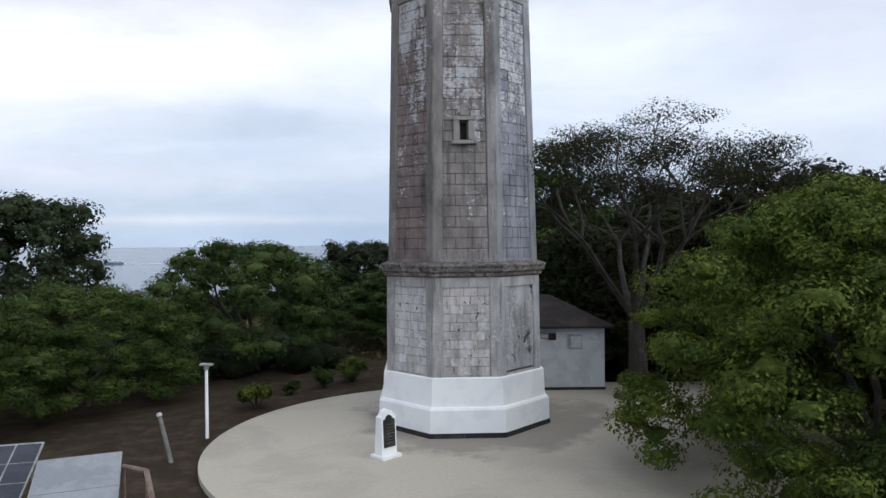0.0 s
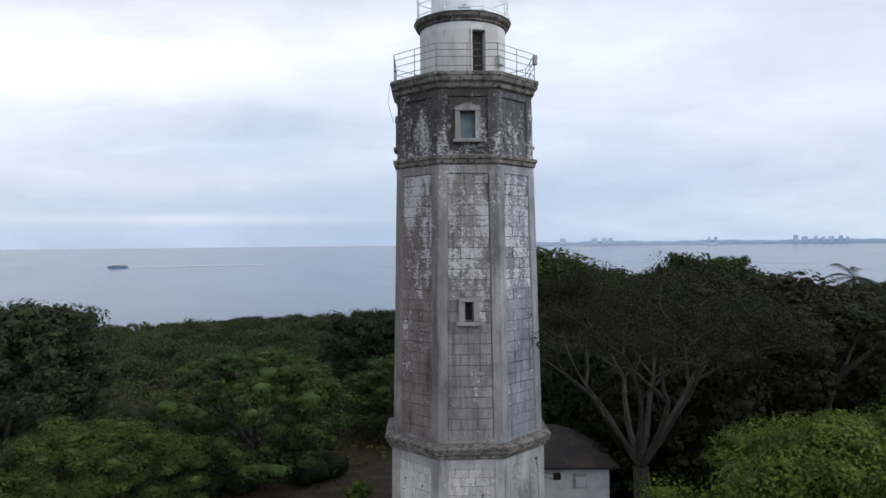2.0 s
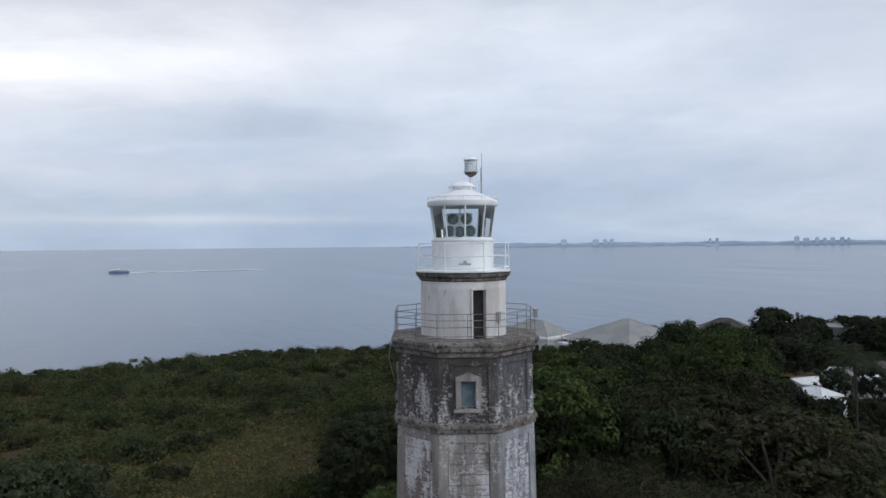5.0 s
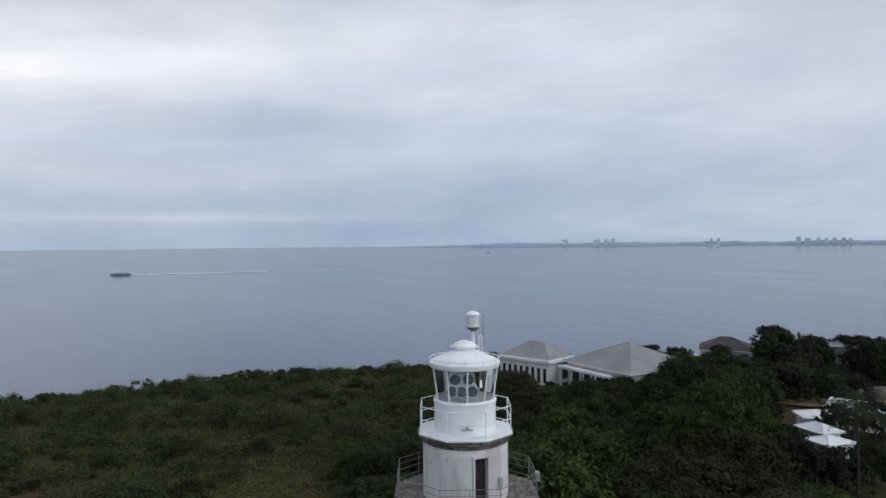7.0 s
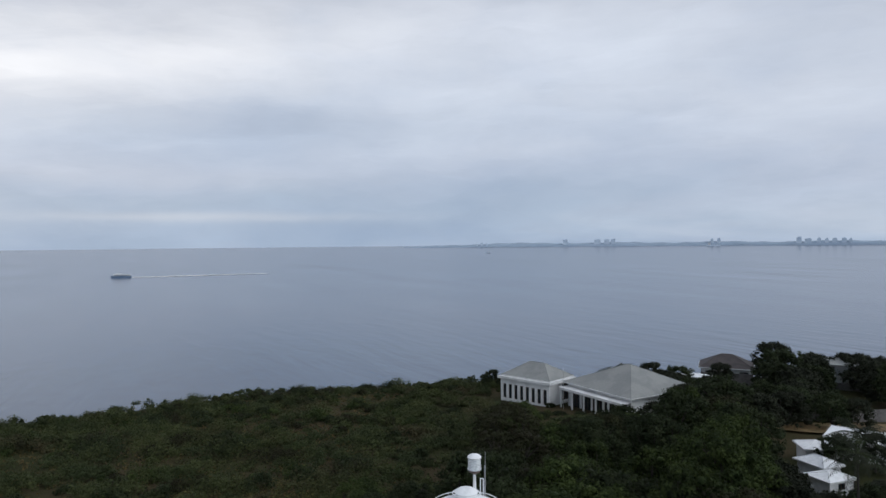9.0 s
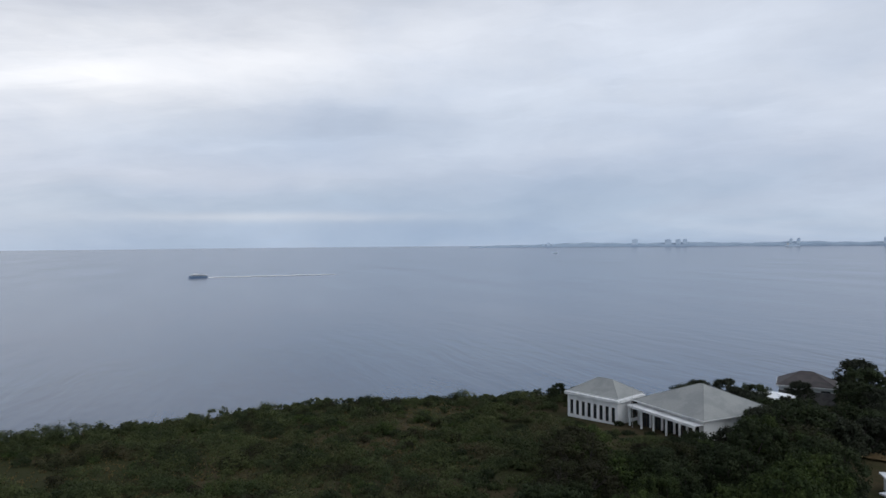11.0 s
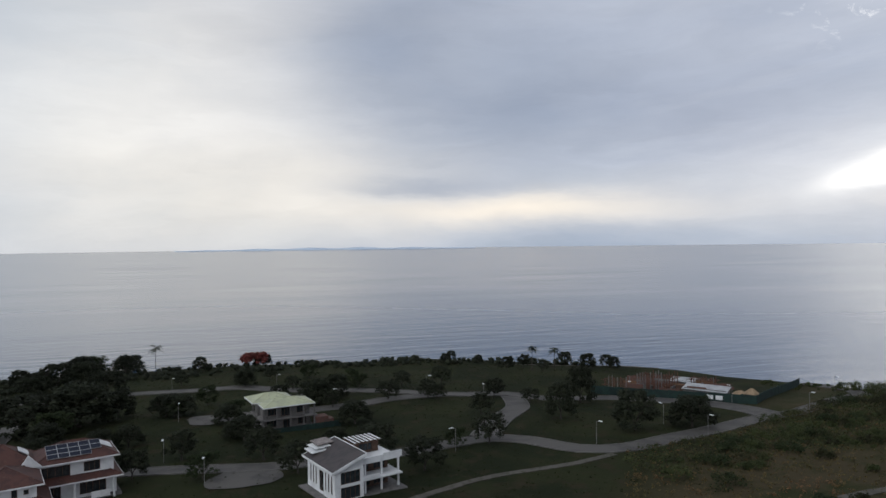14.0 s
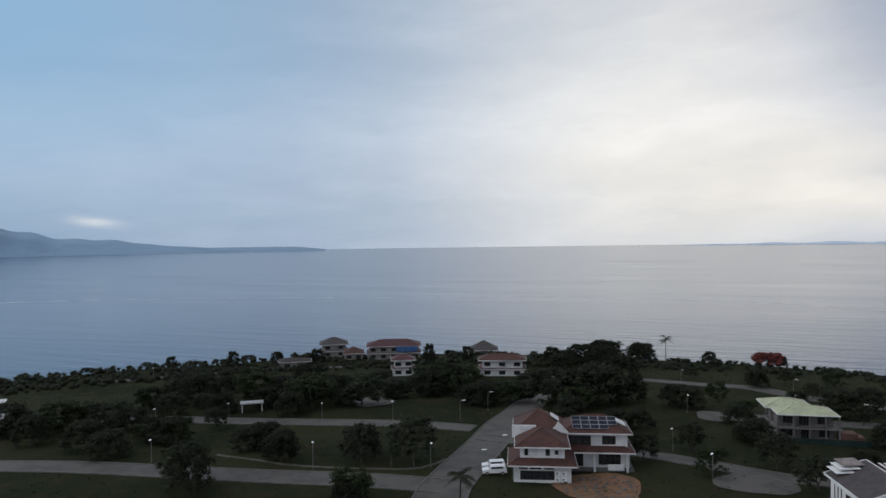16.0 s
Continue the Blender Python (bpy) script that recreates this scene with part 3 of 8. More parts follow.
def face_matrix(k, r0, z0, r1, z1):
    """The frame of face k between two heights: x along it, y outwards, z up the slope, origin at its foot's middle."""
    foot = (corner(k, r0, z0) + corner(k + 1, r0, z0)) / 2
    head = (corner(k, r1, z1) + corner(k + 1, r1, z1)) / 2
    along = (corner(k + 1, r0, z0) - corner(k, r0, z0)).normalized()
    rise = (head - foot).normalized()
    out = along.cross(rise)
    m = Matrix((along, out, rise)).transposed().to_4x4()
    m.translation = foot
    return m, (head - foot).length


def pierced_face(bm, m, half0, half1, height, holes, depth=0.35):
    """One face of the wall as a sheet with openings (x0, x1, z0, z1) that have reveals of that depth."""
    cuts = sorted({0.0, height} | {z for h in holes for z in h[2:]})
    for z0, z1 in zip(cuts, cuts[1:]):
        w0, w1 = (half0 + (half1 - half0) * z / height for z in (z0, z1))
        inside = [h for h in holes if h[2] <= z0 + 1e-6 and h[3] >= z1 - 1e-6]
        if not inside:
            quads(bm, [m @ Vector(p) for p in ((-w0, 0, z0), (w0, 0, z0), (w1, 0, z1), (-w1, 0, z1))])
            continue
        x0, x1 = inside[0][:2]
        quads(bm, [m @ Vector(p) for p in ((-w0, 0, z0), (x0, 0, z0), (x0, 0, z1), (-w1, 0, z1))])
        quads(bm, [m @ Vector(p) for p in ((x1, 0, z0), (w0, 0, z0), (w1, 0, z1), (x1, 0, z1))])
    for x0, x1, z0, z1 in holes:
        ring = [(x0, z0), (x1, z0), (x1, z1), (x0, z1)]
        for (ax, az), (bx, bz) in zip(ring, ring[1:] + ring[:1]):
            quads(bm, [m @ Vector(p) for p in ((ax, 0, az), (ax, -depth, az), (bx, -depth, bz), (bx, 0, bz))])


def tower_section(name, r0, z0, r1, z1, core_mat, pil_mat, pil_w, sunk, holes, bands=(0.25, 0.25)):
    """A storey of the shaft: a sunk wall on eight sides, a pilaster at each corner, a band above and below each panel."""
    c0, c1 = r0 - sunk, r1 - sunk
    walls = []
    for k in range(8):
        bm = bmesh.new()
        m, h = face_matrix(k, c0, z0, c1, z1)
        pierced_face(bm, m, c0 * 0.3827, c1 * 0.3827, h, [(a, b, c - z0, d - z0) for a, b, c, d in holes.get(k, ())])
        bmesh.ops.remove_doubles(bm, verts=bm.verts, dist=1e-5)
        wall = part(name, bm, core_mat, lighthouse)
        walls.append(wall)
        bm = bmesh.new()
        layers = []
        for r, rc, z in ((r0, c0, z0), (r1, c1, z1)):
            p, a, b = corner(k, r, z), corner(k - 1, r, z), corner(k + 1, r, z)
            q, qa, qb = corner(k, rc - 0.05, z), corner(k - 1, rc - 0.05, z), corner(k + 1, rc - 0.05, z)
            da, db = (a - p).normalized() * pil_w, (b - p).normalized() * pil_w
            layers.append([bm.verts.new(v) for v in (p + da, p, p + db, q + db * 0.98, q, q + da * 0.98)])
        lo, hi = layers
        for i in range(6):
            bm.faces.new((lo[i], lo[(i + 1) % 6], hi[(i + 1) % 6], hi[i]))
        bm.faces.new(lo[::-1]), bm.faces.new(hi)
        bmesh.ops.recalc_face_normals(bm, faces=bm.faces)
        bmesh.ops.bevel(bm, geom=[e for e in bm.edges if abs(e.calc_length() - (z1 - z0)) < 0.1], offset=0.02, segments=1, affect="EDGES")
        part("pilaster", bm, pil_mat, wall)
        m, h = face_matrix(k, r0, z0, r1, z1)
        for lo_z, hi_z in ((0, bands[0]), (h - bands[1], h)):
            if hi_z - lo_z > 0.02:
                w = (r0 if lo_z == 0 else r1) * 0.3827 - pil_w - 0.002
                part("panel_border", boxed((0, -sunk / 2 - 0.032, (lo_z + hi_z) / 2), (2 * w, sunk + 0.05, hi_z - lo_z), m, 0.012), pil_mat, wall)
    return walls


def lay_blocks(walls, r0, z0, r1, z1, low, high, course, length, faces, mat, proud, holes, gap=0.02, joint=0.016):
    """Stone blocks on the sunk panels: alike pieces share one mesh."""
    shared = {}
    rnd = random.Random(5)

    def add_block(k, m, a, b, z, course):
        key = (round(b - a, 1), rnd.randrange(2))
        if key not in shared:
            bm = boxed((0, 0, 0), (key[0] - gap, 0.07, course - joint), None, 0.008)
            for v in bm.verts:
                v.co += Vector((rnd.uniform(-1, 1), rnd.uniform(-0.4, 0.4), rnd.uniform(-1, 1))) * 0.006
            me = bpy.data.meshes.new("stone_block")
            bm.to_mesh(me)
            bm.free()
            me.materials.append(mat)
            shared[key] = me
        ob = new("stone_block", shared[key])
        ob.parent = walls[k]
        ob.matrix_local = m @ Matrix.LocRotScale(((a + b) / 2, proud - 0.035 + rnd.uniform(-0.006, 0.006), z), None, ((b - a) / key[0], 1, 1))

    for k in faces:
        m, h = face_matrix(k, r0, z0, r1, z1)
        rows = round((high - low) / course)
        course = (high - low) / rows
        for j in range(rows):
            z = low - z0 + (j + 0.5) * course
            half = (r0 + (r1 - r0) * z / h) * 0.3827 - 0.3
            x = -half - (length * 0.5 if j % 2 else 0.0)
            while x < half:
                a, b = max(x, -half), min(x + length, half)
                x += length
                cut = [q for q in holes.get(k, ()) if z + z0 > q[2] - 0.12 and z + z0 < q[3] + 0.12]
                spans = [(a, min(b, cut[0][0])), (max(a, cut[0][1]), b)] if cut else [(a, b)]
                for a, b in spans:
                    if b - a >= 0.1:
                        add_block(k, m, a, b, z, course)


def tower_window(k, r0, z0, r1, z1, x0, x1, lo, hi, rim, pediment, pane_mat):
    m, h = face_matrix(k, r0, z0, r1, z1)
    top, bottom = hi - z0, lo - z0
    win = part("window", boxed(((x0 + x1) / 2, -0.22, (top + bottom) / 2), (x1 - x0 + 0.02, 0.02, top - bottom + 0.02), m), pane_mat, lighthouse, "recessed window pane")
    d = 0.11
    for sx in (x0 - rim / 2, x1 + rim / 2):
        part("jamb", boxed((sx, d / 2 - 0.03, (top + bottom) / 2), (rim - 0.004, d, top - bottom), m, 0.01), M_PIL, win)
    part("sill", boxed(((x0 + x1) / 2, d / 2, bottom - 0.08), (x1 - x0 + 2 * rim + 0.14, d + 0.08, 0.12), m, 0.015), M_PIL, win)
    bm = bmesh.new()
    a, b, c = x0 - rim, x1 + rim, (x0 + x1) / 2
    shape = [(a, top), (b, top), (b, top + 0.12), (c, top + 0.12 + pediment), (a, top + 0.12)]
    front = [bm.verts.new(m @ Vector((x, d, z))) for x, z in shape]
    rear = [bm.verts.new(m @ Vector((x, -0.03, z))) for x, z in shape]
    bm.faces.new(front), bm.faces.new(rear[::-1])
    for i in range(5):
        bm.faces.new((front[i], rear[i], rear[(i + 1) % 5], front[(i + 1) % 5]))
    bmesh.ops.recalc_face_normals(bm, faces=bm.faces)
    part("lintel", bm, M_PIL, win)
    bm = bmesh.new()
    for sx in (x0 + 0.02, x1 - 0.02):
        box(bm, (sx, -0.18, (top + bottom) / 2), (0.04, 0.04, top - bottom), m)
    for sz in (bottom + 0.02, top - 0.02):
        box(bm, ((x0 + x1) / 2, -0.18, sz), (x1 - x0 - 0.08, 0.04, 0.04), m)
    part("frame", bm, M_PIL, win)
    return win


# radius of the corners and height of each level
BASE_R, LOW_R0, LOW_R1, SHAFT_R0, SHAFT_R1, TOP_R0, TOP_R1 = 3.1, 2.93, 2.9, 2.84, 2.62, 2.6, 2.56
octagon("skirting_band", [(3.26, 0.0), (3.26, 0.16)], M_BLACK, lighthouse, "chipped black painted foot band")
octagon("plinth", [(3.24, 0.16), (3.22, 0.9), (3.17, 0.97), (3.1, 0.99)], M_WHITE, lighthouse, "white painted plinth with worn ledge")
octagon("dado", [(3.08, 0.99), (3.04, 1.9), (2.98, 1.93)], M_WHITE, lighthouse, "white painted lower wall")
LOW_HOLES = {}
low_wall = tower_section("lower_wall", LOW_R0, 1.93, LOW_R1, 5.22, M_JOINT, M_LOWPIL, 0.33, 0.1, LOW_HOLES, (0.06, 0.34))
octagon("lower_cornice", [(2.92, 5.22), (3.0, 5.27), (3.0, 5.36), (3.1, 5.42), (3.12, 5.54), (3.16, 5.58), (3.16, 5.64), (2.9, 5.72)], M_CORNICE, lighthouse)
SHAFT_HOLES = {0: [(-0.17, 0.13, 9.76, 10.42)]}
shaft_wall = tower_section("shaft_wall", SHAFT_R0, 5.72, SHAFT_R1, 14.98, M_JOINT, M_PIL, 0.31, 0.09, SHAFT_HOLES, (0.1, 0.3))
octagon("upper_cornice", [(2.6, 14.98), (2.68, 15.02), (2.7, 15.14), (2.75, 15.18), (2.75, 15.27), (2.6, 15.32)], M_CORNICE, lighthouse)
TOP_HOLES = {k: [(-0.25, 0.25, 15.85, 16.76)] for k in (0, 2, 4, 6)}
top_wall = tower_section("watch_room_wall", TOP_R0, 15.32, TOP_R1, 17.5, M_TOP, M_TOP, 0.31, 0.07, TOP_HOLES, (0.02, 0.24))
octagon("gallery_slab", [(2.56, 17.5), (2.66, 17.56), (2.68, 17.68), (2.78, 17.76), (2.8, 17.9), (2.83, 17.93), (2.83, 18.02), (2.8, 18.05)], M_CORNICE, lighthouse, "dark weathered stone gallery floor with cornice")
tower_window(0, SHAFT_R0, 5.72, SHAFT_R1, 14.98, -0.17, 0.13, 9.76, 10.42, 0.2, 0.0, M_DARK)
part("keystone", boxed((-0.02, 0.03, 4.95), (0.26, 0.12, 0.22), face_matrix(0, SHAFT_R0, 5.72, SHAFT_R1, 14.98)[0], 0.02), M_PIL, lighthouse)
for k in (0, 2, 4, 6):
    tower_window(k, TOP_R0, 15.32, TOP_R1, 17.5, -0.25, 0.25, 15.85, 16.76, 0.17, 0.16, M_SKY_PANE)


def rail_ring(r, z, height, posts, rails, mat, size, sides=8, start=0.0):
    """A guard rail on a ring: each post and each round of bars is a part."""
    def p(i, h):
        a = radians(start) + 2 * math.pi * i / sides
        return (r * math.cos(a), r * math.sin(a), z + h)
    holder = part("guard_rail", tube(bmesh.new(), p(0, 0.0), p(0, 0.04), size * 2), mat, lighthouse, "thin metal gallery guard rail")
    for i in range(sides):
        for j in range(posts):
            f = j / posts
            q0, q1 = Vector(p(i, 0)), Vector(p(i + 1, 0))
            q = q0.lerp(q1, f)
            part("post", tube(bmesh.new(), q, q + Vector((0, 0, height)), size * 1.15, segs=6), mat, holder)
    for h in rails:
        for i in range(sides):
            part("rail_bar", tube(bmesh.new(), p(i, h), p(i + 1, h), size, segs=6), mat, holder)


rail_ring(2.68, 18.05, 0.95, 2, (0.2, 0.5, 0.73, 0.94), M_RAIL, 0.012, 8, corner_angle(0))

# drum above the gallery, with its doorway
DRUM_R, DRUM_LO, DRUM_HI = 1.56, 18.05, 20.02
DOOR_A = -90 + 19.0


def make_drum():
    bm = bmesh.new()
    segs, half, top = 72, 8.8, 19.72
    angles = sorted([DOOR_A - half, DOOR_A + half] + [DOOR_A + half + (360 - 2 * half) * i / segs for i in range(1, segs)])
    ring = lambda z, r=DRUM_R: [bm.verts.new((r * math.cos(radians(a)), r * math.sin(radians(a)), z)) for a in angles]
    lo, mid, hi = ring(DRUM_LO), ring(top), ring(DRUM_HI)
    n = len(angles)
    door = angles.index(DOOR_A - half)
    for i in range(n):
        j = (i + 1) % n
        if i != door:
            bm.faces.new((lo[i], lo[j], mid[j], mid[i])).smooth = True
        bm.faces.new((mid[i], mid[j], hi[j], hi[i])).smooth = True
    i, j = door, (door + 1) % n
    inner = [bm.verts.new(Vector((v.co.x * 0.86, v.co.y * 0.86, v.co.z))) for v in (lo[i], lo[j], mid[j], mid[i])]
    outer = (lo[i], lo[j], mid[j], mid[i])
    for a in range(4):
        bm.faces.new((outer[a], outer[(a + 1) % 4], inner[(a + 1) % 4], inner[a]))
    bm.faces.new(hi)
    bmesh.ops.recalc_face_normals(bm, faces=bm.faces)
    drum = part("drum", bm, M_DRUM, lighthouse, "whitewashed round drum with rain streaks")
    m = Matrix.Rotation(radians(DOOR_A + 90), 4, "Z")
    w = DRUM_R * math.sin(radians(half))
    part("door", boxed((0, -DRUM_R * 0.88, (DRUM_LO + top) / 2), (2 * w + 0.1, 0.04, top - DRUM_LO), m), M_DARK, drum, "dark doorway standing open")
    for s in (-1, 1):
        part("door_jamb", boxed((s * (w + 0.03), -DRUM_R + 0.0, (DRUM_LO + top) / 2), (0.06, 0.08, top - DRUM_LO), m, 0.01), M_DRUM, drum)
    part("door_lintel", boxed((0, -DRUM_R, top + 0.04), (2 * w + 0.12, 0.08, 0.08), m, 0.01), M_DRUM, drum)
    m = Matrix.Rotation(radians(DOOR_A + 90 + 32), 4, "Z")
    part("junction_box", boxed((0, -DRUM_R - 0.1, 18.78), (0.28, 0.2, 0.34), m, 0.02), M_SHED, drum, "pale metal junction box")


make_drum()
part("upper_cornice_ring", lathe(bmesh.new(), [(1.56, 20.02), (1.62, 20.06), (1.62, 20.12), (1.72, 20.2), (1.74, 20.3), (1.78, 20.33)], 48, smooth=True), M_CORNICE, lighthouse)
part("upper_deck", lathe(bmesh.new(), [(1.8, 20.33), (1.82, 20.35), (1.82, 20.39), (1.78, 20.4)], 8, 22.5), M_WHITE_METAL, lighthouse, "white painted steel deck")
rail_ring(1.75, 20.4, 0.98, 1, (0.1, 0.5, 0.96), M_WHITE_METAL, 0.018, 8, 22.5)

# lantern: wall, flared glazing, roof
part("lantern_wall", lathe(bmesh.new(), [(1.13, 20.4), (1.13, 21.42), (1.16, 21.44), (1.16, 21.5), (1.08, 21.52)], 48, smooth=True), M_WHITE_METAL, lighthouse, "white steel lantern wall")
bm = bmesh.new()
box(bm, (0, -1.14, 20.62), (0.42, 0.05, 0.06), Matrix.Rotation(radians(2), 4, "Z"), 0.01)
box(bm, (0, -1.16, 20.68), (0.12, 0.06, 0.12), Matrix.Rotation(radians(2), 4, "Z"), 0.01)
part("vent_flap", bm, M_STEEL, lighthouse)
G0, G1, GZ0, GZ1 = 1.06, 1.23, 21.54, 22.72
glazing = part("glazing_ring", lathe(bmesh.new(), [(1.08, 21.5), (1.1, 21.5), (1.1, 21.57), (1.08, 21.57)], 36, close=True), M_WHITE_METAL, lighthouse)
PANES = 10
for i in range(PANES):
    a = 2 * math.pi * (i + 0.583) / PANES
    b = 2 * math.pi * (i + 1.583) / PANES
    p = lambda r, q, z: (r * math.cos(q), r * math.sin(q), z)
    part("glazing_bar", tube(bmesh.new(), p(G0, a, GZ0), p(G1, a, GZ1), 0.03, segs=6), M_WHITE_METAL, glazing)
    bm = bmesh.new()
    quads(bm, [p(G0 - 0.01, a, GZ0), p(G0 - 0.01, b, GZ0), p(G1 - 0.01, b, GZ1), p(G1 - 0.01, a, GZ1)])
    pane = part("glass_pane", bm, M_GLASS, glazing, "clear lantern glass")
    pane.visible_shadow = False
part("lantern_roof", lathe(bmesh.new(), [(1.2, 22.68), (1.27, 22.7), (1.3, 22.76), (1.3, 22.88), (1.24, 22.93), (0.85, 23.1), (0.5, 23.25), (0.4, 23.3)], 48, smooth=True), M_WHITE_METAL, lighthouse, "white shallow conical lantern roof")


def hoop(bm, r, z, thick, segs=36):
    for i in range(segs):
        a, b = 2 * math.pi * i / segs, 2 * math.pi * (i + 1) / segs
        tube(bm, (r * math.cos(a), r * math.sin(a), z), (r * math.cos(b), r * math.sin(b), z), thick, segs=5)
    return bm


bm = hoop(bmesh.new(), 1.28, 23.02, 0.016)
for i in range(12):
    a = 2 * math.pi * i / 12
    tube(bm, (1.27 * math.cos(a), 1.27 * math.sin(a), 22.88), (1.28 * math.cos(a), 1.28 * math.sin(a), 23.02), 0.012, segs=5)
part("roof_rail", bm, M_WHITE_METAL, lighthouse)
part("roof_ventilator", lathe(bmesh.new(), [(0.38, 23.28), (0.38, 23.42), (0.44, 23.44), (0.44, 23.47), (0.4, 23.5), (0.28, 23.58), (0.14, 23.63), (0.04, 23.64)], 28, smooth=True), M_WHITE_METAL, lighthouse)
bm = hoop(bmesh.new(), 0.5, 23.42, 0.022, 28)
for i in range(6):
    a = 2 * math.pi * i / 6
    tube(bm, (0.46 * math.cos(a), 0.46 * math.sin(a), 23.25), (0.5 * math.cos(a), 0.5 * math.sin(a), 23.42), 0.012, segs=5)
part("ventilator_ring", bm, M_WHITE_METAL, lighthouse)
# small automatic beacon on its bracket, with a lightning rod
BEACON = (0.35, 0.75)
part("beacon_stem", tube(bmesh.new(), (*BEACON, 23.0), (*BEACON, 23.85), 0.08, 0.05), M_WHITE_METAL, lighthouse)
part("beacon_foot", lathe(bmesh.new(), [(0.06, 23.86), (0.14, 23.92), (0.2, 23.95), (0.23, 24.0), (0.23, 24.04)], 20, center=BEACON), material("rust_stained_plate", (0.12, 0.085, 0.075), (0.2, 0.17, 0.16), size=0.2), lighthouse, "rusty beacon base plate")
prof = [(0.26, 24.04), (0.27, 24.06), (0.27, 24.09), (0.24, 24.1)]
for i in range(6):
    prof += [(0.235, 24.11 + i * 0.06), (0.25, 24.135 + i * 0.06), (0.235, 24.16 + i * 0.06)]
beacon = part("beacon_lens", lathe(bmesh.new(), prof, 28, center=BEACON), material("ribbed_lens", (0.5, 0.54, 0.57), (0.62, 0.66, 0.68), size=0.15, rough=0.2, gloss=0.6), lighthouse, "ribbed drum lens beacon")
part("beacon_cap", lathe(bmesh.new(), [(0.26, 24.48), (0.27, 24.52), (0.2, 24.59), (0.08, 24.63), (0.03, 24.64)], 28, center=BEACON, smooth=True), M_WHITE_METAL, beacon)
bm = bmesh.new()
tube(bm, (0.74, 0.7, 23.0), (0.74, 0.7, 24.2), 0.03)
tube(bm, (0.76, 0.7, 24.15), (0.76, 0.7, 24.75), 0.01)
part("lightning_rod", bm, M_STEEL, lighthouse)
bm = bmesh.new()
for x in (0.57, 0.68):
    tube(bm, (x, 0.72, 23.0), (x, 0.72, 23.7), 0.02)
tube(bm, (0.57, 0.72, 23.7), (0.68, 0.72, 23.7), 0.02)
part("roof_ladder", bm, M_WHITE_METAL, lighthouse)
# lamp array inside the lantern
lamp_stand = part("lamp_array", boxed((-0.12, 0, 22.0), (0.95, 0.5, 0.9), None, 0.03), M_WHITE, lighthouse, "pale revolving lamp array with round lenses")
M_LENS = material("lens_glass", (0.1, 0.13, 0.13), (0.18, 0.22, 0.22), size=0.2, rough=0.1, gloss=0.8)
for x, z in ((-0.36, 22.24), (0.12, 22.24), (-0.12, 21.78), (0.26, 21.8), (-0.48, 21.8)):
    for y, m in ((-0.26, -1), (0.26, 1)):
        bm = bmesh.new()
        tube(bm, (x, y, z), (x, y + m * 0.07, z), 0.2, 0.17, 20)
        lens = part("lens", bm, M_LENS, lamp_stand)
        bm = lathe(bmesh.new(), [(0.2, 0), (0.23, 0), (0.23, 0.08), (0.2, 0.08)], 20, close=True)
        bm.transform(Matrix.Translation((x, y + m * 0.0, z)) @ Matrix.Rotation(radians(90 * -m), 4, "X"))
        part("lens_rim", bm, M_WHITE_METAL, lens)
part("lamp_pedestal", lathe(bmesh.new(), [(0.25, 20.4), (0.25, 21.55)], 16), M_STEEL, lighthouse)

# loudspeaker box on the gallery rail, drain cable on the corner
part("rail_box", boxed((2.55, -0.75, 18.85), (0.16, 0.2, 0.34), None, 0.02), M_STEEL, lighthouse, "small grey box clamped to the rail")
bm = bmesh.new()
pts = [corner(7, 2.84, 17.95), corner(7, 2.92, 17.3), corner(7, 2.72, 16.6)]
for a, b in zip(pts, pts[1:]):
    tube(bm, a, b, 0.008, segs=5)
part("hanging_cable", bm, M_STEEL, lighthouse)


# ================= the plaza and what stands on it =================
def make_plaza():
    cx, cy = 0.9, 22.4
    outline = [(cx + 8.3 * math.cos(radians(a)), cy + 8.3 * math.sin(radians(a))) for a in range(75, 290, 4)]
    outline += [(4.2, 13.6), (7.2, 13.2), (11.5, 14.5), (12.5, 22), (12.0, 31.0), (4.0, 31.2)]
    bm = bmesh.new()
    top = [bm.verts.new((x, y, 0.0)) for x, y in outline]
    low = [bm.verts.new((x, y, -0.6)) for x, y in outline]
    bm.faces.new(top)
    for i in range(len(top)):
        j = (i + 1) % len(top)
        bm.faces.new((top[i], top[j], low[j], low[i]))
    bmesh.ops.recalc_face_normals(bm, faces=bm.faces)
    tagged(mesh_object("pavement", bm, M_PLAZA), "pale rounded concrete plaza with damp stains", "pavement", kind="structure")


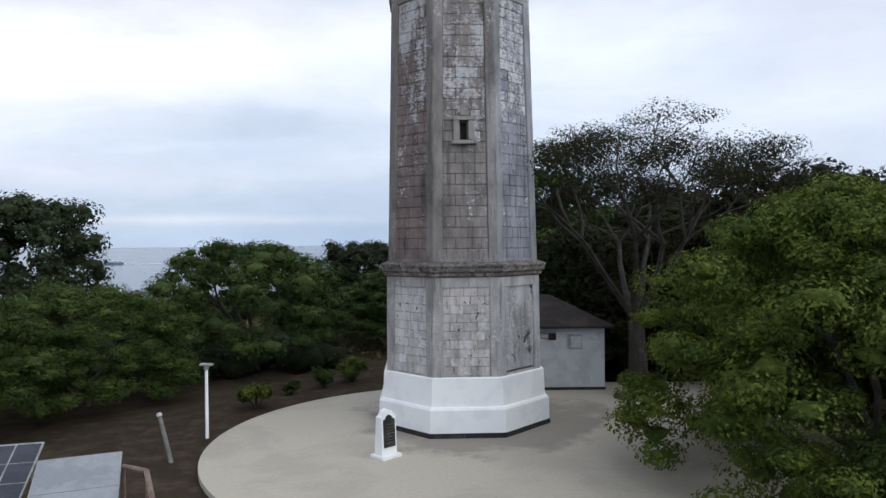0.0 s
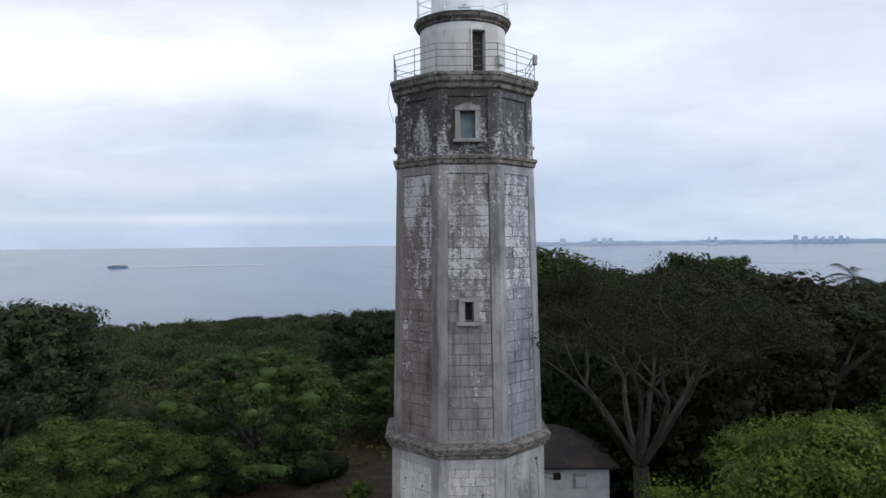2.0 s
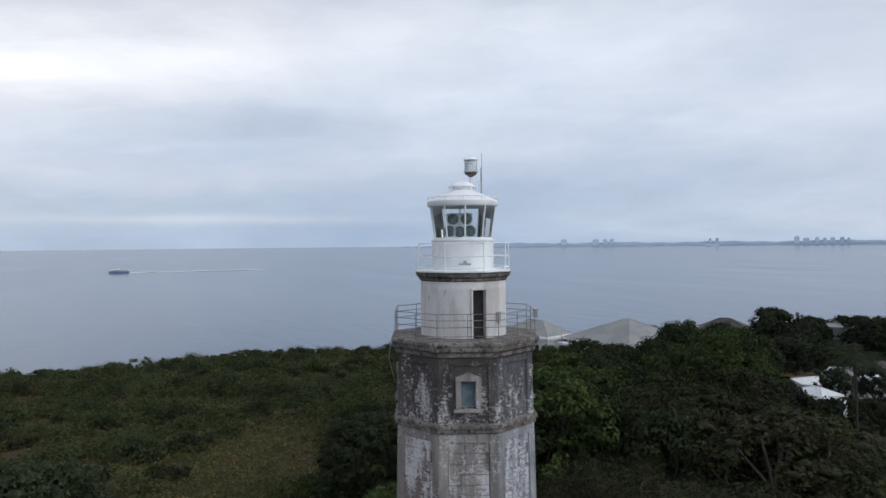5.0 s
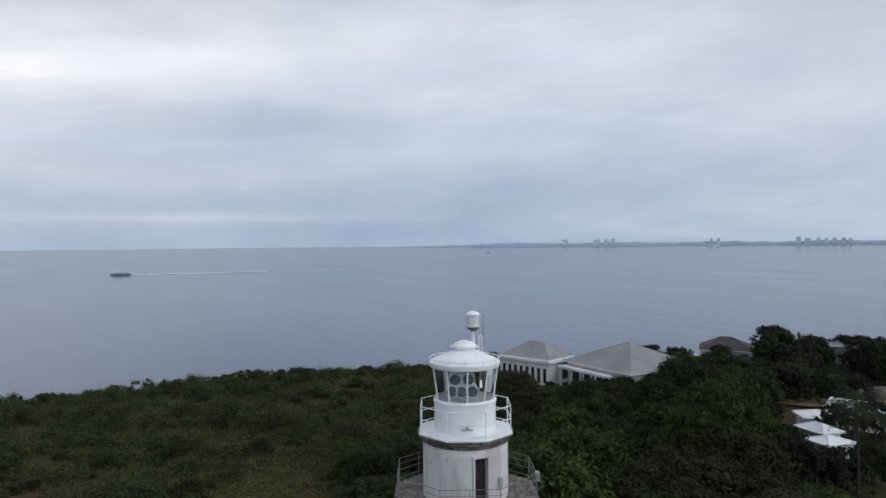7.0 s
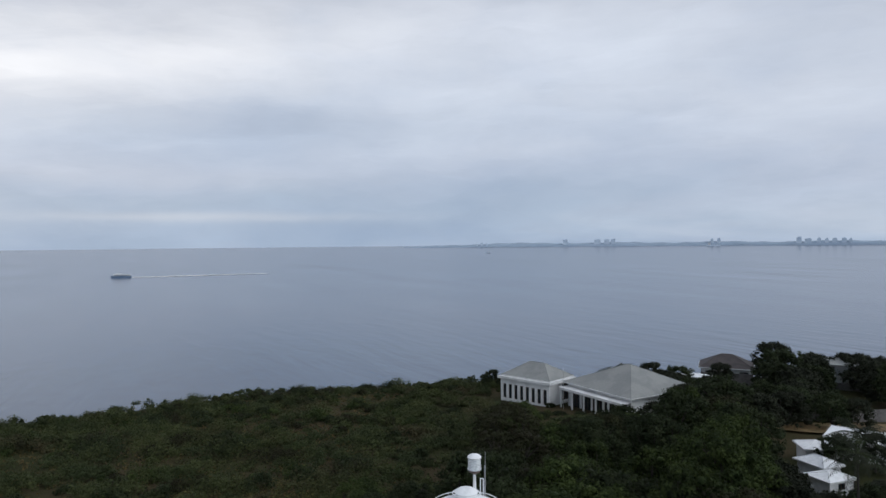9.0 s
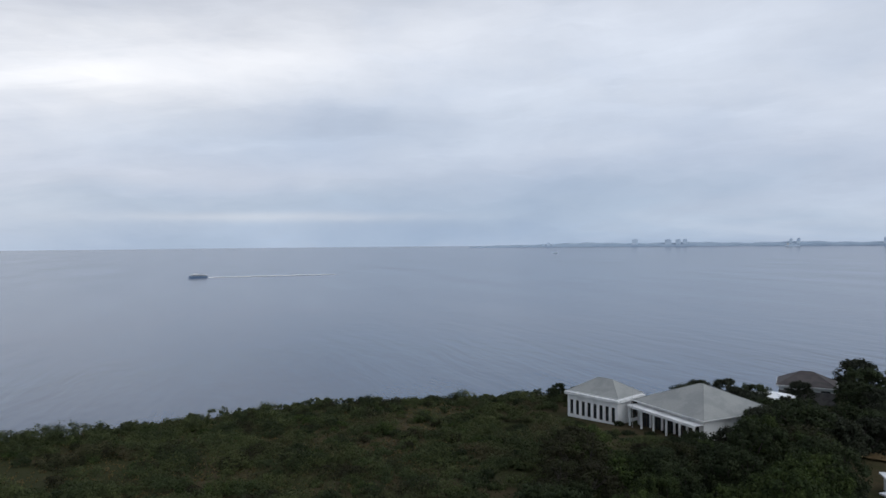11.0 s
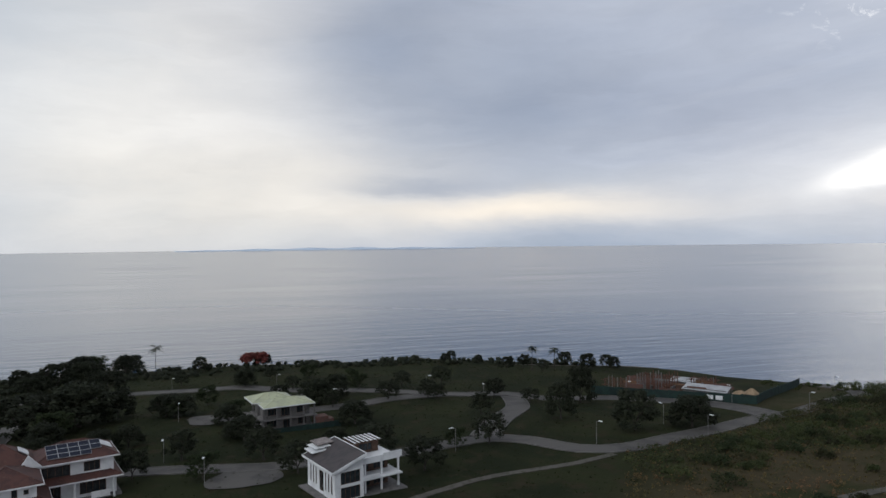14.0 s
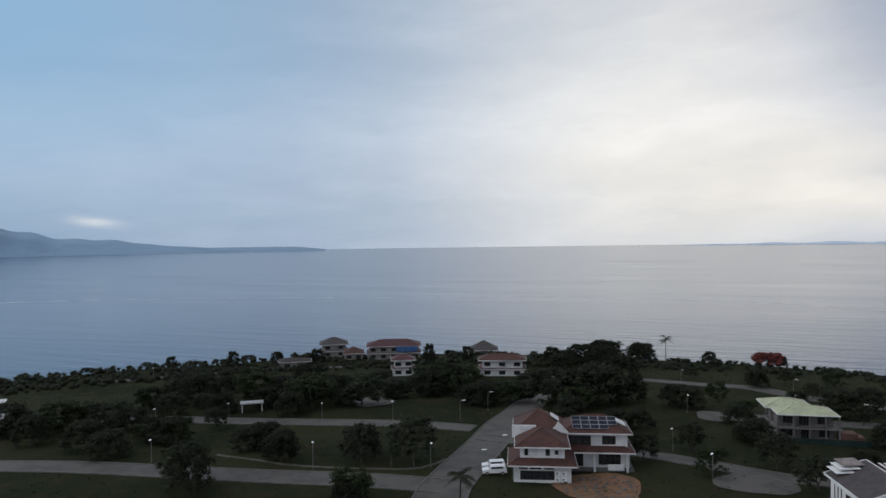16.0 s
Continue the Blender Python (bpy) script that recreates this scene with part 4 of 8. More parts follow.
def make_shed():
    shed = thing("shed", "low white plastered shed with dark hipped roof", "building", place=pose(4.1, 31.9, 0))
    bm = bmesh.new()
    x0, x1, y0, y1, h = -3.0, 3.0, -2.35, 2.2, 2.75
    box(bm, (0, y0 + 0.1, h / 2 + 0.06), (6.0, 0.2, h - 0.12))
    box(bm, (0, y1 - 0.1, h / 2 + 0.06), (6.0, 0.2, h - 0.12))
    box(bm, (x0 + 0.1, 0, h / 2 + 0.06), (0.2, 4.15, h - 0.12))
    box(bm, (x1 - 0.1, 0, h / 2 + 0.06), (0.2, 4.15, h - 0.12))
    part("wall", bm, M_SHED, shed)
    part("foot_band", boxed((0, -0.07, 0.06), (6.05, 4.6, 0.12)), M_BLACK, shed)
    bm = bmesh.new()
    e = [(-3.35, -2.7, 2.78), (3.35, -2.7, 2.78), (3.35, 2.5, 2.78), (-3.35, 2.5, 2.78)]
    r = [(-1.0, -0.1, 3.95), (1.0, -0.1, 3.95)]
    v = [bm.verts.new(p) for p in e + r] + [bm.verts.new((p[0], p[1], 2.68)) for p in e]
    for f in ((0, 1, 5, 4), (1, 2, 5), (2, 3, 4, 5), (3, 0, 4), (6, 7, 1, 0), (7, 8, 2, 1), (8, 9, 3, 2), (9, 6, 0, 3), (9, 8, 7, 6)):
        bm.faces.new([v[i] for i in f])
    bmesh.ops.recalc_face_normals(bm, faces=bm.faces)
    part("roof", bm, M_ROOF_DARK, shed, "dark rusted hipped metal roof")
    part("vent_hole", boxed((0.75, -2.36, 2.3), (0.32, 0.06, 0.3)), M_DARK, shed)
    win = part("window", boxed((1.72, -2.37, 2.1), (0.6, 0.06, 0.62), None, 0.01), M_STEEL, shed)
    part("window_board", boxed((1.76, -2.42, 2.06), (0.46, 0.05, 0.48), None, 0.01), M_SHED, win)
    bm = bmesh.new()
    tube(bm, (-0.5, -2.4, 2.6), (0.6, -2.4, 2.42), 0.012), tube(bm, (0.0, -2.4, 2.3), (0.6, -2.4, 2.2), 0.012)
    part("wiring", bm, M_BLACK, shed)


def make_marker():
    st = thing("memorial_marker", "white concrete stand with a dark memorial plaque", "plaque", place=pose(-1.62, 20.5, 0, 0, 0, 44) @ Matrix.Diagonal((0.7, 0.9, 1, 1)))
    part("foot", boxed((0, 0, 0.05), (1.05, 0.7, 0.1), None, 0.015), M_WHITE, st)
    bm = bmesh.new()
    front = [(-0.4, 0.1), (0.4, 0.1), (0.4, 1.22), (0.3, 1.27), (0.2, 1.38), (0.0, 1.44), (-0.2, 1.38), (-0.3, 1.27), (-0.4, 1.22)]
    a = [bm.verts.new((x, -0.12 - 0.06 * (1.44 - z) / 1.3, z)) for x, z in front]
    b = [bm.verts.new((x, 0.12 + 0.1 * (1.44 - z) / 1.3, z)) for x, z in front]
    bm.faces.new(a), bm.faces.new(b[::-1])
    for i in range(len(a)):
        j = (i + 1) % len(a)
        bm.faces.new((a[i], b[i], b[j], a[j]))
    bmesh.ops.recalc_face_normals(bm, faces=bm.faces)
    part("stand", bm, M_WHITE, st)
    tilt = Matrix.Translation((0, -0.145, 0.78)) @ Matrix.Rotation(radians(-2.6), 4, "X")
    bm = bmesh.new()
    outline = [(-0.3, -0.45), (0.3, -0.45), (0.3, 0.36), (0.2, 0.38), (0.13, 0.46), (0.0, 0.5), (-0.13, 0.46), (-0.2, 0.38), (-0.3, 0.36)]
    f = [bm.verts.new(tilt @ Vector((x, -0.045, z))) for x, z in outline]
    r = [bm.verts.new(tilt @ Vector((x, 0.03, z))) for x, z in outline]
    bm.faces.new(f), bm.faces.new(r[::-1])
    for i in range(len(f)):
        j = (i + 1) % len(f)
        bm.faces.new((f[i], r[i], r[j], f[j]))
    bmesh.ops.recalc_face_normals(bm, faces=bm.faces)
    plaque = part("plaque", bm, M_BLACK, st, "dark cast metal plaque")
    for i in range(7):
        part("text_bar", boxed((0, -0.05, 0.22 - i * 0.09), (0.42 - 0.05 * (i % 3), 0.006, 0.016), tilt), M_CORNICE, plaque)


def solar_lamp(x, y, height, lean=0.0):
    z = ground_z(x, y)
    ob = thing("garden_lamp", "slim white solar lamp post", "lamp post", place=pose(x, y, max(z, 0) - 0.05 if math.hypot(x, y - 22) < 12 else z - 0.05))
    part("pole", tube(bmesh.new(), (0, 0, 0), (0, 0, height), 0.055, 0.05, 10), M_WHITE, ob)
    part("lamp_head", boxed((-0.12, 0, height + 0.05), (0.42, 0.26, 0.06), Matrix.Rotation(radians(3), 4, "Y"), 0.02), M_STEEL, ob)
    part("collar", tube(bmesh.new(), (0, 0, height - 0.12), (0, 0, height + 0.02), 0.08, 0.09, 10), M_STEEL, ob)


low_plaster = part("plaster_panel", boxed((0, 0.0, 1.6), (1.62, 0.07, 2.92), face_matrix(1, LOW_R0 - 0.1, 1.93, LOW_R1 - 0.1, 5.22)[0]), M_PLASTER, lighthouse, "smooth grey plastered panel with dark stains")
make_plaza()
make_shed()
make_marker()
solar_lamp(-7.75, 22.9, 2.4)


def near_things():
    """The solar panels on their frame, the stair rail, the leaning post."""
    m_panel = material("solar_cell_glossy", (0.02, 0.025, 0.035), (0.03, 0.035, 0.05), size=0.4, rough=0.12, gloss=0.8, bump=0)
    # the reflected sky is put into this panel's pale base colour
    m_pale = material("sky_tinted_panel_glass", (0.2, 0.22, 0.24), (0.25, 0.27, 0.29), size=0.8, rough=0.15, gloss=0.9, bump=0)
    for x, y, turn, tilt in ((-8.75, 13.2, 14, 24), (-6.75, 12.7, 22, 16)):
        rack = thing("solar_panel", "tilted solar panel on a metal frame beside the plaza", "solar panel", "solar panels", place=pose(x, y, ground_z(x, y), 0, 0, turn))
        m = Matrix.Translation((0, 0, 2.05)) @ Matrix.Rotation(radians(tilt), 4, "X")
        part("board", boxed((0, 0, 0), (1.5, 2.4, 0.04), m), M_STEEL, rack)
        if x > -7:
            for j in (-0.6, 0.6):
                part("cell", boxed((0, j, 0.024), (1.46, 1.17, 0.012), m), m_pale, rack, "panel sheet with the sky reflection in its pale colour")
            cells = 0
        else:
            cells = 3
        for i in range(cells):
            for j in range(4):
                part("cell", boxed((-0.49 + 0.49 * i, -0.87 + 0.58 * j, 0.024), (0.455, 0.545, 0.012), m), m_panel, rack)
        for sx in (-0.6, 0.6):
            for sy in (-0.9, 0.9):
                foot = m @ Vector((sx, sy, -0.02))
                part("leg", tube(bmesh.new(), (foot.x, foot.y, -0.1), foot, 0.03, segs=6), M_STEEL, rack)
    rail = thing("stair_rail", "brown painted steel hand rail beside the plaza", "hand rail", place=pose(0, 0, 0))
    m_rail = material("brown_rail_paint", (0.14, 0.09, 0.07), (0.2, 0.15, 0.12), size=0.3, rough=0.5)
    pts = [(-6.25, 13.6, 2.0), (-5.55, 13.0, 2.1), (-4.75, 11.6, 1.5), (-4.0, 10.2, 0.95)]
    bm = bmesh.new()
    for a, b in zip(pts, pts[1:]):
        tube(bm, a, b, 0.05, segs=8)
    part("hand_bar", bm, m_rail, rail)
    for p in pts:
        part("post", tube(bmesh.new(), (p[0], p[1], ground_z(p[0], p[1]) - 0.1), p, 0.03, segs=6), m_rail, rail)
    for a, b in zip(pts[1:], pts[2:]):
        q = (Vector(a) + Vector(b)) / 2
        part("post", tube(bmesh.new(), (q.x, q.y, ground_z(q.x, q.y) - 0.1), q, 0.025, segs=6), m_rail, rail)
    post = thing("leaning_post", "grey weathered post leaning on the slope", "post", place=pose(-8.05, 20.7, ground_z(-8.05, 20.7)))
    part("shaft", tube(bmesh.new(), (0, 0, -0.2), (-0.42, 0.1, 1.4), 0.075, 0.06, 9), M_RAIL, post)
    part("cap", tube(bmesh.new(), (-0.42, 0.1, 1.38), (-0.45, 0.11, 1.48), 0.1, 0.06, 9), M_STEEL, post)


near_things()


# ================= trees and scrub =================
def round_core(fine):
    """Corners and triangles of a small round body."""
    bm = bmesh.new()
    bmesh.ops.create_icosphere(bm, subdivisions=2 if fine else 1, radius=1.0)
    bm.verts.ensure_lookup_table()
    v = np.array([tuple(q.co) for q in bm.verts])
    f = np.array([[q.index for q in face.verts] for face in bm.faces])
    bm.free()
    return v, f


def leaf_cloud(name, mat, clumps, per, size, seed, parent=None, flat=0.75, shell=0.6, core=0, body=0.6):
    """Foliage round clump centres (x, y, z, radius): a lumpy body of dense twigs in each (core: 0 none, 1 plain, 2 fine), and small folded leaves over it."""
    rng = np.random.default_rng(seed)
    each = np.array(clumps, float)
    c = np.repeat(each, per, axis=0)
    n = len(c)
    d = rng.normal(size=(n, 3))
    d /= np.linalg.norm(d, axis=1)[:, None]
    d *= (shell + (1.05 - shell) * rng.random(n) ** 0.8)[:, None]
    pos = c[:, :3] + d * c[:, 3:4] * np.array([1, 1, flat])
    # leaves lie mostly across the way outwards, hanging a little
    nrm = d * 1.2 + rng.normal(size=(n, 3)) * 0.32 + np.array([0, 0, 0.55])
    nrm /= np.linalg.norm(nrm, axis=1)[:, None]
    t = np.cross(nrm, rng.normal(size=(n, 3)))
    t /= np.linalg.norm(t, axis=1)[:, None]
    b = np.cross(nrm, t)
    s = size * (0.55 + 0.9 * rng.random(n))[:, None]
    v = np.stack([pos - t * s, pos + b * s * 0.55 + nrm * s * 0.18, pos + t * s, pos - b * s * 0.55 + nrm * s * 0.18], axis=1).reshape(-1, 3)
    loops, totals = np.arange(4 * n), np.full(n, 4)
    if core:
        cv, cf = round_core(core == 2)
        lump = body * (0.55 + 0.85 * rng.random((len(each), len(cv))))
        bodies = each[:, None, :3] + cv[None] * (each[:, 3:4] * lump)[:, :, None] * np.array([1, 1, flat])
        faces = (cf[None] + (len(cv) * np.arange(len(each)))[:, None, None] + 4 * n).reshape(-1)
        v = np.concatenate([v, bodies.reshape(-1, 3)])
        loops = np.concatenate([loops, faces])
        totals = np.concatenate([totals, np.full(len(faces) // 3, 3)])
    me = bpy.data.meshes.new(name)
    me.vertices.add(len(v))
    me.vertices.foreach_set("co", v.astype(np.float32).ravel())
    me.loops.add(len(loops))
    me.loops.foreach_set("vertex_index", loops.astype(np.int32))
    me.polygons.add(len(totals))
    me.polygons.foreach_set("loop_start", (np.cumsum(totals) - totals).astype(np.int32))
    me.polygons.foreach_set("loop_total", totals.astype(np.int32))
    me.polygons.foreach_set("use_smooth", np.repeat([False, True], [n, len(totals) - n]))
    me.update(calc_edges=True)
    me.materials.append(mat)
    ob = new(name, me)
    if parent:
        ob.parent = parent
    return ob


def grow(bm, rnd, a, way, length, r, depth, tips, spread=0.6, up=0.25, keep=0.72, kids=(2, 3)):
    """A limb of bent pieces that forks into thinner ones; collects the ends."""
    steps = 3
    p, d = Vector(a), Vector(way).normalized()
    for i in range(steps):
        q = p + d * length / steps
        tube(bm, p, q, r * (1 - 0.3 * i / steps), r * (1 - 0.3 * (i + 1) / steps), 6 if depth > 1 else 4)
        p = q
        d = (d + Vector((rnd.uniform(-1, 1), rnd.uniform(-1, 1), rnd.uniform(-0.5, 0.7))) * 0.22).normalized()
    if depth == 0:
        tips.append(p)
        return
    for _ in range(rnd.randint(*kids)):
        w = (d + Vector((rnd.uniform(-1, 1), rnd.uniform(-1, 1), rnd.uniform(-0.6, 0.6) + up)) * spread * 1.4).normalized()
        grow(bm, rnd, p, w, length * keep * rnd.uniform(0.8, 1.15), r * 0.6, depth - 1, tips, spread, up, keep, kids)
    if depth == 1:
        tips.append(p)


def broad_tree(name, label, mat, seed, height, radius, per, size, trunk=0.22, fork=0.3, depth=3, clump=0.28, flat=0.75, extra=0, kids=(2, 3), up=0.3, spread=0.6, low=-0.25, core=1, limbs=4, bare=0.55, body=0.6, umbrella=0.0):
    """A tree standing at the origin: trunk with limbs, and a crown of leaf clumps at the limbs' ends and round the outline."""
    rnd = random.Random(seed)
    tree = thing(name, label, "tree")
    bm = bmesh.new()
    tips = []
    base = height * fork
    tube(bm, (0, 0, -0.4), (0.05, 0, base * 0.5), trunk * 1.25, trunk, 9)
    tube(bm, (0.05, 0, base * 0.5), (0.0, 0.08, base), trunk, trunk * 0.85, 9)
    for i in range(limbs):
        a = 2 * math.pi * (i + rnd.random() * 0.6) / limbs
        grow(bm, rnd, (0, 0.08, base), (math.cos(a), math.sin(a), 0.9 + up), (height - base) * 0.42, trunk * bare, depth - 1, tips, spread, up, 0.7, kids)
    # fit the limbs into the crown's outline
    top = max(p.z for p in tips)
    wide = max(math.hypot(p.x, p.y) for p in tips)
    kz, kr = (height * 0.94 - base) / (top - base), radius * 0.85 / wide
    for v in bm.verts:
        if v.co.z > base:
            f = min(1.0, (v.co.z - base) / (0.25 * (height - base)))
            v.co = Vector((v.co.x * (1 + (kr - 1) * f), v.co.y * (1 + (kr - 1) * f), base + (v.co.z - base) * kz))
    def lifted(v):
        """Outer limbs bend up towards a flat dome."""
        out = min(1.0, math.hypot(v.x, v.y) / (0.85 * radius))
        dome = height * (0.96 - 0.2 * out * out)
        return Vector((v.x, v.y, v.z + umbrella * out * max(0.0, dome - v.z))) if v.z > base * 1.05 else v
    for v in bm.verts:
        v.co = lifted(v.co)
    part("trunk", bm, M_BARK, tree)
    clumps = []
    for p in tips:
        q = lifted(Vector((p.x * kr, p.y * kr, base + (p.z - base) * kz)))
        clumps.append((q.x, q.y, q.z, radius * clump * rnd.uniform(0.7, 1.25)))
    for i in range(extra):
        a, e = rnd.uniform(0, 2 * math.pi), rnd.uniform(low, 1.0)
        rr = radius * (0.5 + 0.5 * rnd.random()) * math.sqrt(max(0.1, 1 - max(e, 0) ** 2))
        mid = base + (height - base) * 0.42
        clumps.append((rr * math.cos(a), rr * math.sin(a), mid + e * ((height - mid) * 0.85 if e > 0 else mid - base * 0.6), radius * clump * rnd.uniform(0.5, 1.35)))
    leaf_cloud("crown", mat, clumps, per, size, seed, tree, flat, 0.6, core, body)
    return tree


# degrees to the left, degrees down: the line of the gardens in front of the shore houses, above which no garden tree grows
GARDENS = [(128, -8.4), (130.5, -9.3), (131.5, -11.4), (136.5, -11.4), (138, -9.9), (141, -9.9), (142, -11.2), (145.5, -11.2), (147, -10.5), (153.5, -10.5), (155, -9.6), (172, -9.4)]


def garden_scale(tree, x, y, scale):
    az, d = bearing(x, y), math.hypot(x, y)
    az += 360 if az < 0 else 0
    if not 128 < az < 172 or d < 100:
        return scale
    top = 36.5 + d * math.tan(radians(float(np.interp(az, [a for a, e in GARDENS], [e for a, e in GARDENS]))))
    tall = max(v.co.z for c in tree.children for v in c.data.vertices)
    return max(0.22, min(scale, (top - ground_z(x, y)) / tall))


def put(tree, x, y, scale=1.0, turn=0.0, wide=None, label="", sink=0.0):
    scale, wide = garden_scale(tree, x, y, scale), wide or scale
    m = Matrix.Translation((x, y, ground_z(x, y) - sink)) @ Matrix.Rotation(radians(turn), 4, "Z") @ Matrix.Diagonal((wide, wide, scale, 1))
    ob = copy_thing(tree, m)
    if label:
        ob["label"] = label
    return ob


def place_first(tree, x, y, turn=0.0):
    tree.matrix_world = pose(x, y, ground_z(x, y), 0, 0, turn)
    return tree


M_PIT = material("dark_soil", (0.05, 0.04, 0.032), (0.08, 0.065, 0.05), size=0.4, bump=0.6)
# the trees round the plaza
near_tree = place_first(broad_tree("leafy_tree", "feathery bright green tree overhanging the plaza edge", M_LEAF_BRIGHT, 3, 8.3, 6.2, 430, 0.056, 0.2, 0.14, 3, 0.14, 0.5, 330, low=-0.98, core=1, body=0.4), 11.2, 17.2)
near_small = place_first(broad_tree("leafy_tree", "feathery green tree at the edge of the clearing", M_LEAF_SIDE, 4, 8.0, 5.6, 300, 0.066, 0.2, 0.16, 3, 0.145, 0.52, 230, low=-0.85, core=1, body=0.42), 17.0, 20.5)
acacia = place_first(broad_tree("rain_tree", "old spreading rain tree with sparse feathery crown", M_LEAF_OLIVE, 12, 12.5, 8.6, 150, 0.044, 0.38, 0.26, 5, 0.105, 0.42, 0, (2, 3), 0.12, 0.95, core=0, limbs=8, bare=0.42, umbrella=0.45), 8.1, 28.2)
round_tree = place_first(broad_tree("mango_tree", "dense rounded green tree on the slope", M_LEAF_MANGO, 5, 7.4, 5.4, 130, 0.075, 0.25, 0.2, 3, 0.15, 0.62, 230, low=-0.7, core=1, body=0.5), -10.4, 38.0)
dark_tree = place_first(broad_tree("dark_tree", "tall dark green broadleaf tree", M_LEAF_TALL, 7, 10.8, 5.6, 110, 0.12, 0.3, 0.18, 3, 0.16, 0.7, 260, low=-0.85, body=0.5), -24.3, 38.0)
for tree, x, y, s, turn, wide in ((near_small, 9.6, 12.6, 0.42, 70, 0.4), (near_small, -15.3, 29.8, 0.68, 30, 0.85), (near_small, -17.5, 24.5, 0.62, 140, 0.8),
                            (dark_tree, -33, 43, 0.95, 90, 1.0), (dark_tree, -6.5, 60, 0.8, 10, 0.8), (round_tree, -2.6, 47, 0.8, 210, 0.8),
                            (dark_tree, 3.5, 50, 0.75, 20, 0.8), (dark_tree, 14, 49, 0.7, 33, 0.9), (round_tree, 27, 36, 1.1, 66, 1.1), (dark_tree, 10, 43, 0.5, 63, 0.8),
                            (round_tree, 13.5, 38.5, 0.9, 130, 0.75), (dark_tree, 18.5, 36, 0.5, 250, 0.75), (round_tree, 5.4, 37.2, 0.72, 20, 0.55), (dark_tree, 9.5, 39.5, 0.62, 80, 0.8), (dark_tree, 16, 42, 0.68, 170, 0.9), (dark_tree, 23, 38, 0.55, 10, 0.8), (round_tree, 11.6, 33.6, 0.6, 110, 0.5), (round_tree, 8.4, 37.6, 0.75, 310, 0.6)):
    put(tree, x, y, s, turn, wide)

bm = bmesh.new()
lathe(bm, [(0.95, 0.0), (0.9, 0.02), (0.7, 0.03), (0.3, 0.06)], 24, center=(8.05, 28.1))
tagged(mesh_object("tree_pit", bm, M_PIT), "round dark soil pit at the foot of the rain tree", "tree pit", kind="structure")

# wood behind the tower
rnd = random.Random(21)
mid_tree = broad_tree("wood_tree", "broad green tree in the wood", M_LEAF_GREEN, 31, 12.5, 6.4, 66, 0.2, 0.3, 0.2, 2, 0.19, 0.65, 105, low=-0.7, body=0.34)
mid_dark = broad_tree("wood_tree", "dark green tree in the wood", M_LEAF_DARK, 32, 12.5, 6.0, 66, 0.2, 0.3, 0.2, 2, 0.19, 0.65, 105, low=-0.7, body=0.34)
mid_olive = broad_tree("wood_tree", "olive brown tree in the wood", M_LEAF_OLIVE, 33, 12.5, 6.8, 64, 0.17, 0.3, 0.2, 2, 0.18, 0.6, 100, low=-0.6, body=0.34)
kinds = (mid_tree, mid_dark, mid_olive, mid_tree)
for x, y, k, turn, wide in ((22.0, 44.0, 0.95, 120, 1.2), (11.0, 40.0, 0.66, 230, 1.0), (15.8, 30.8, 0.86, 60, 0.8), (21.5, 31.0, 0.86, 290, 0.75), (13.5, 35.0, 0.72, 20, 0.8), (10.4, 32.6, 0.6, 140, 0.55), (13.4, 31.2, 0.62, 200, 0.5)):
    put(mid_olive, x, y, k, turn, wide)
for x, y, k, turn, wide in ((7.2, 35.8, 0.6, 70, 0.55), (11.8, 31.2, 0.42, 10, 0.42), (9.2, 33.6, 0.5, 250, 0.45)):
    put(mid_dark, x, y, k, turn, wide)
place_first(mid_tree, *at(-8, 62)), place_first(mid_dark, *at(-14, 70)), place_first(mid_olive, *at(-19, 58))


def wood_top(az, d):
    """How high the wood may reach: its canopy sinks away towards the shore and dips before the clubhouse and the white sheds."""
    a = 0.063 if -24 < az < -18 else 0.085
    b = 0.215 if az > -18 else 0.165 if az > -24 else 0.36
    return min(16.8 - a * d, 31.0 - b * d)


for az0, az1, d0, d1, count in ((-34, -2, 46, 70, 18), (-33, -2, 70, 98, 22), (-24, -3, 98, 128, 26), (-1, 10, 60, 90, 5)):
    for i in range(count):
        az, d = rnd.uniform(az0, az1), rnd.uniform(d0, d1)
        x, y = at(az, d)
        tall = (wood_top(az, d) - ground_z(x, y)) * rnd.uniform(0.75, 1.0) if az < -1 else rnd.uniform(4, 6)
        put(rnd.choice(kinds), x, y, tall / 12.5, rnd.uniform(0, 360), max(0.55, min(1.0, tall / 12.5)) * rnd.uniform(0.8, 1.05))


def open_land(x, y):
    """Estate, lawns and the meadow strip, where no scrub grows."""
    if x < -100 and y < float(np.interp(x, [-234, -197, -188, -183, -172, -159, -148, -120, -100], [99, 76, 63, 53, 43, 29, 14, -13, -30])):
        return True
    return ((x + 21 + (y - 72) * 0.12) / 6.5) ** 2 + ((y - 72) / 34) ** 2 < 1


def overgrown(x, y):
    """How thickly the headland is grown over at a place, about -1 to 1."""
    return noise.noise(Vector((x * 0.02, y * 0.02, 3.0))) + 0.5 * noise.noise(Vector((x * 0.07, y * 0.07, 8.0)))


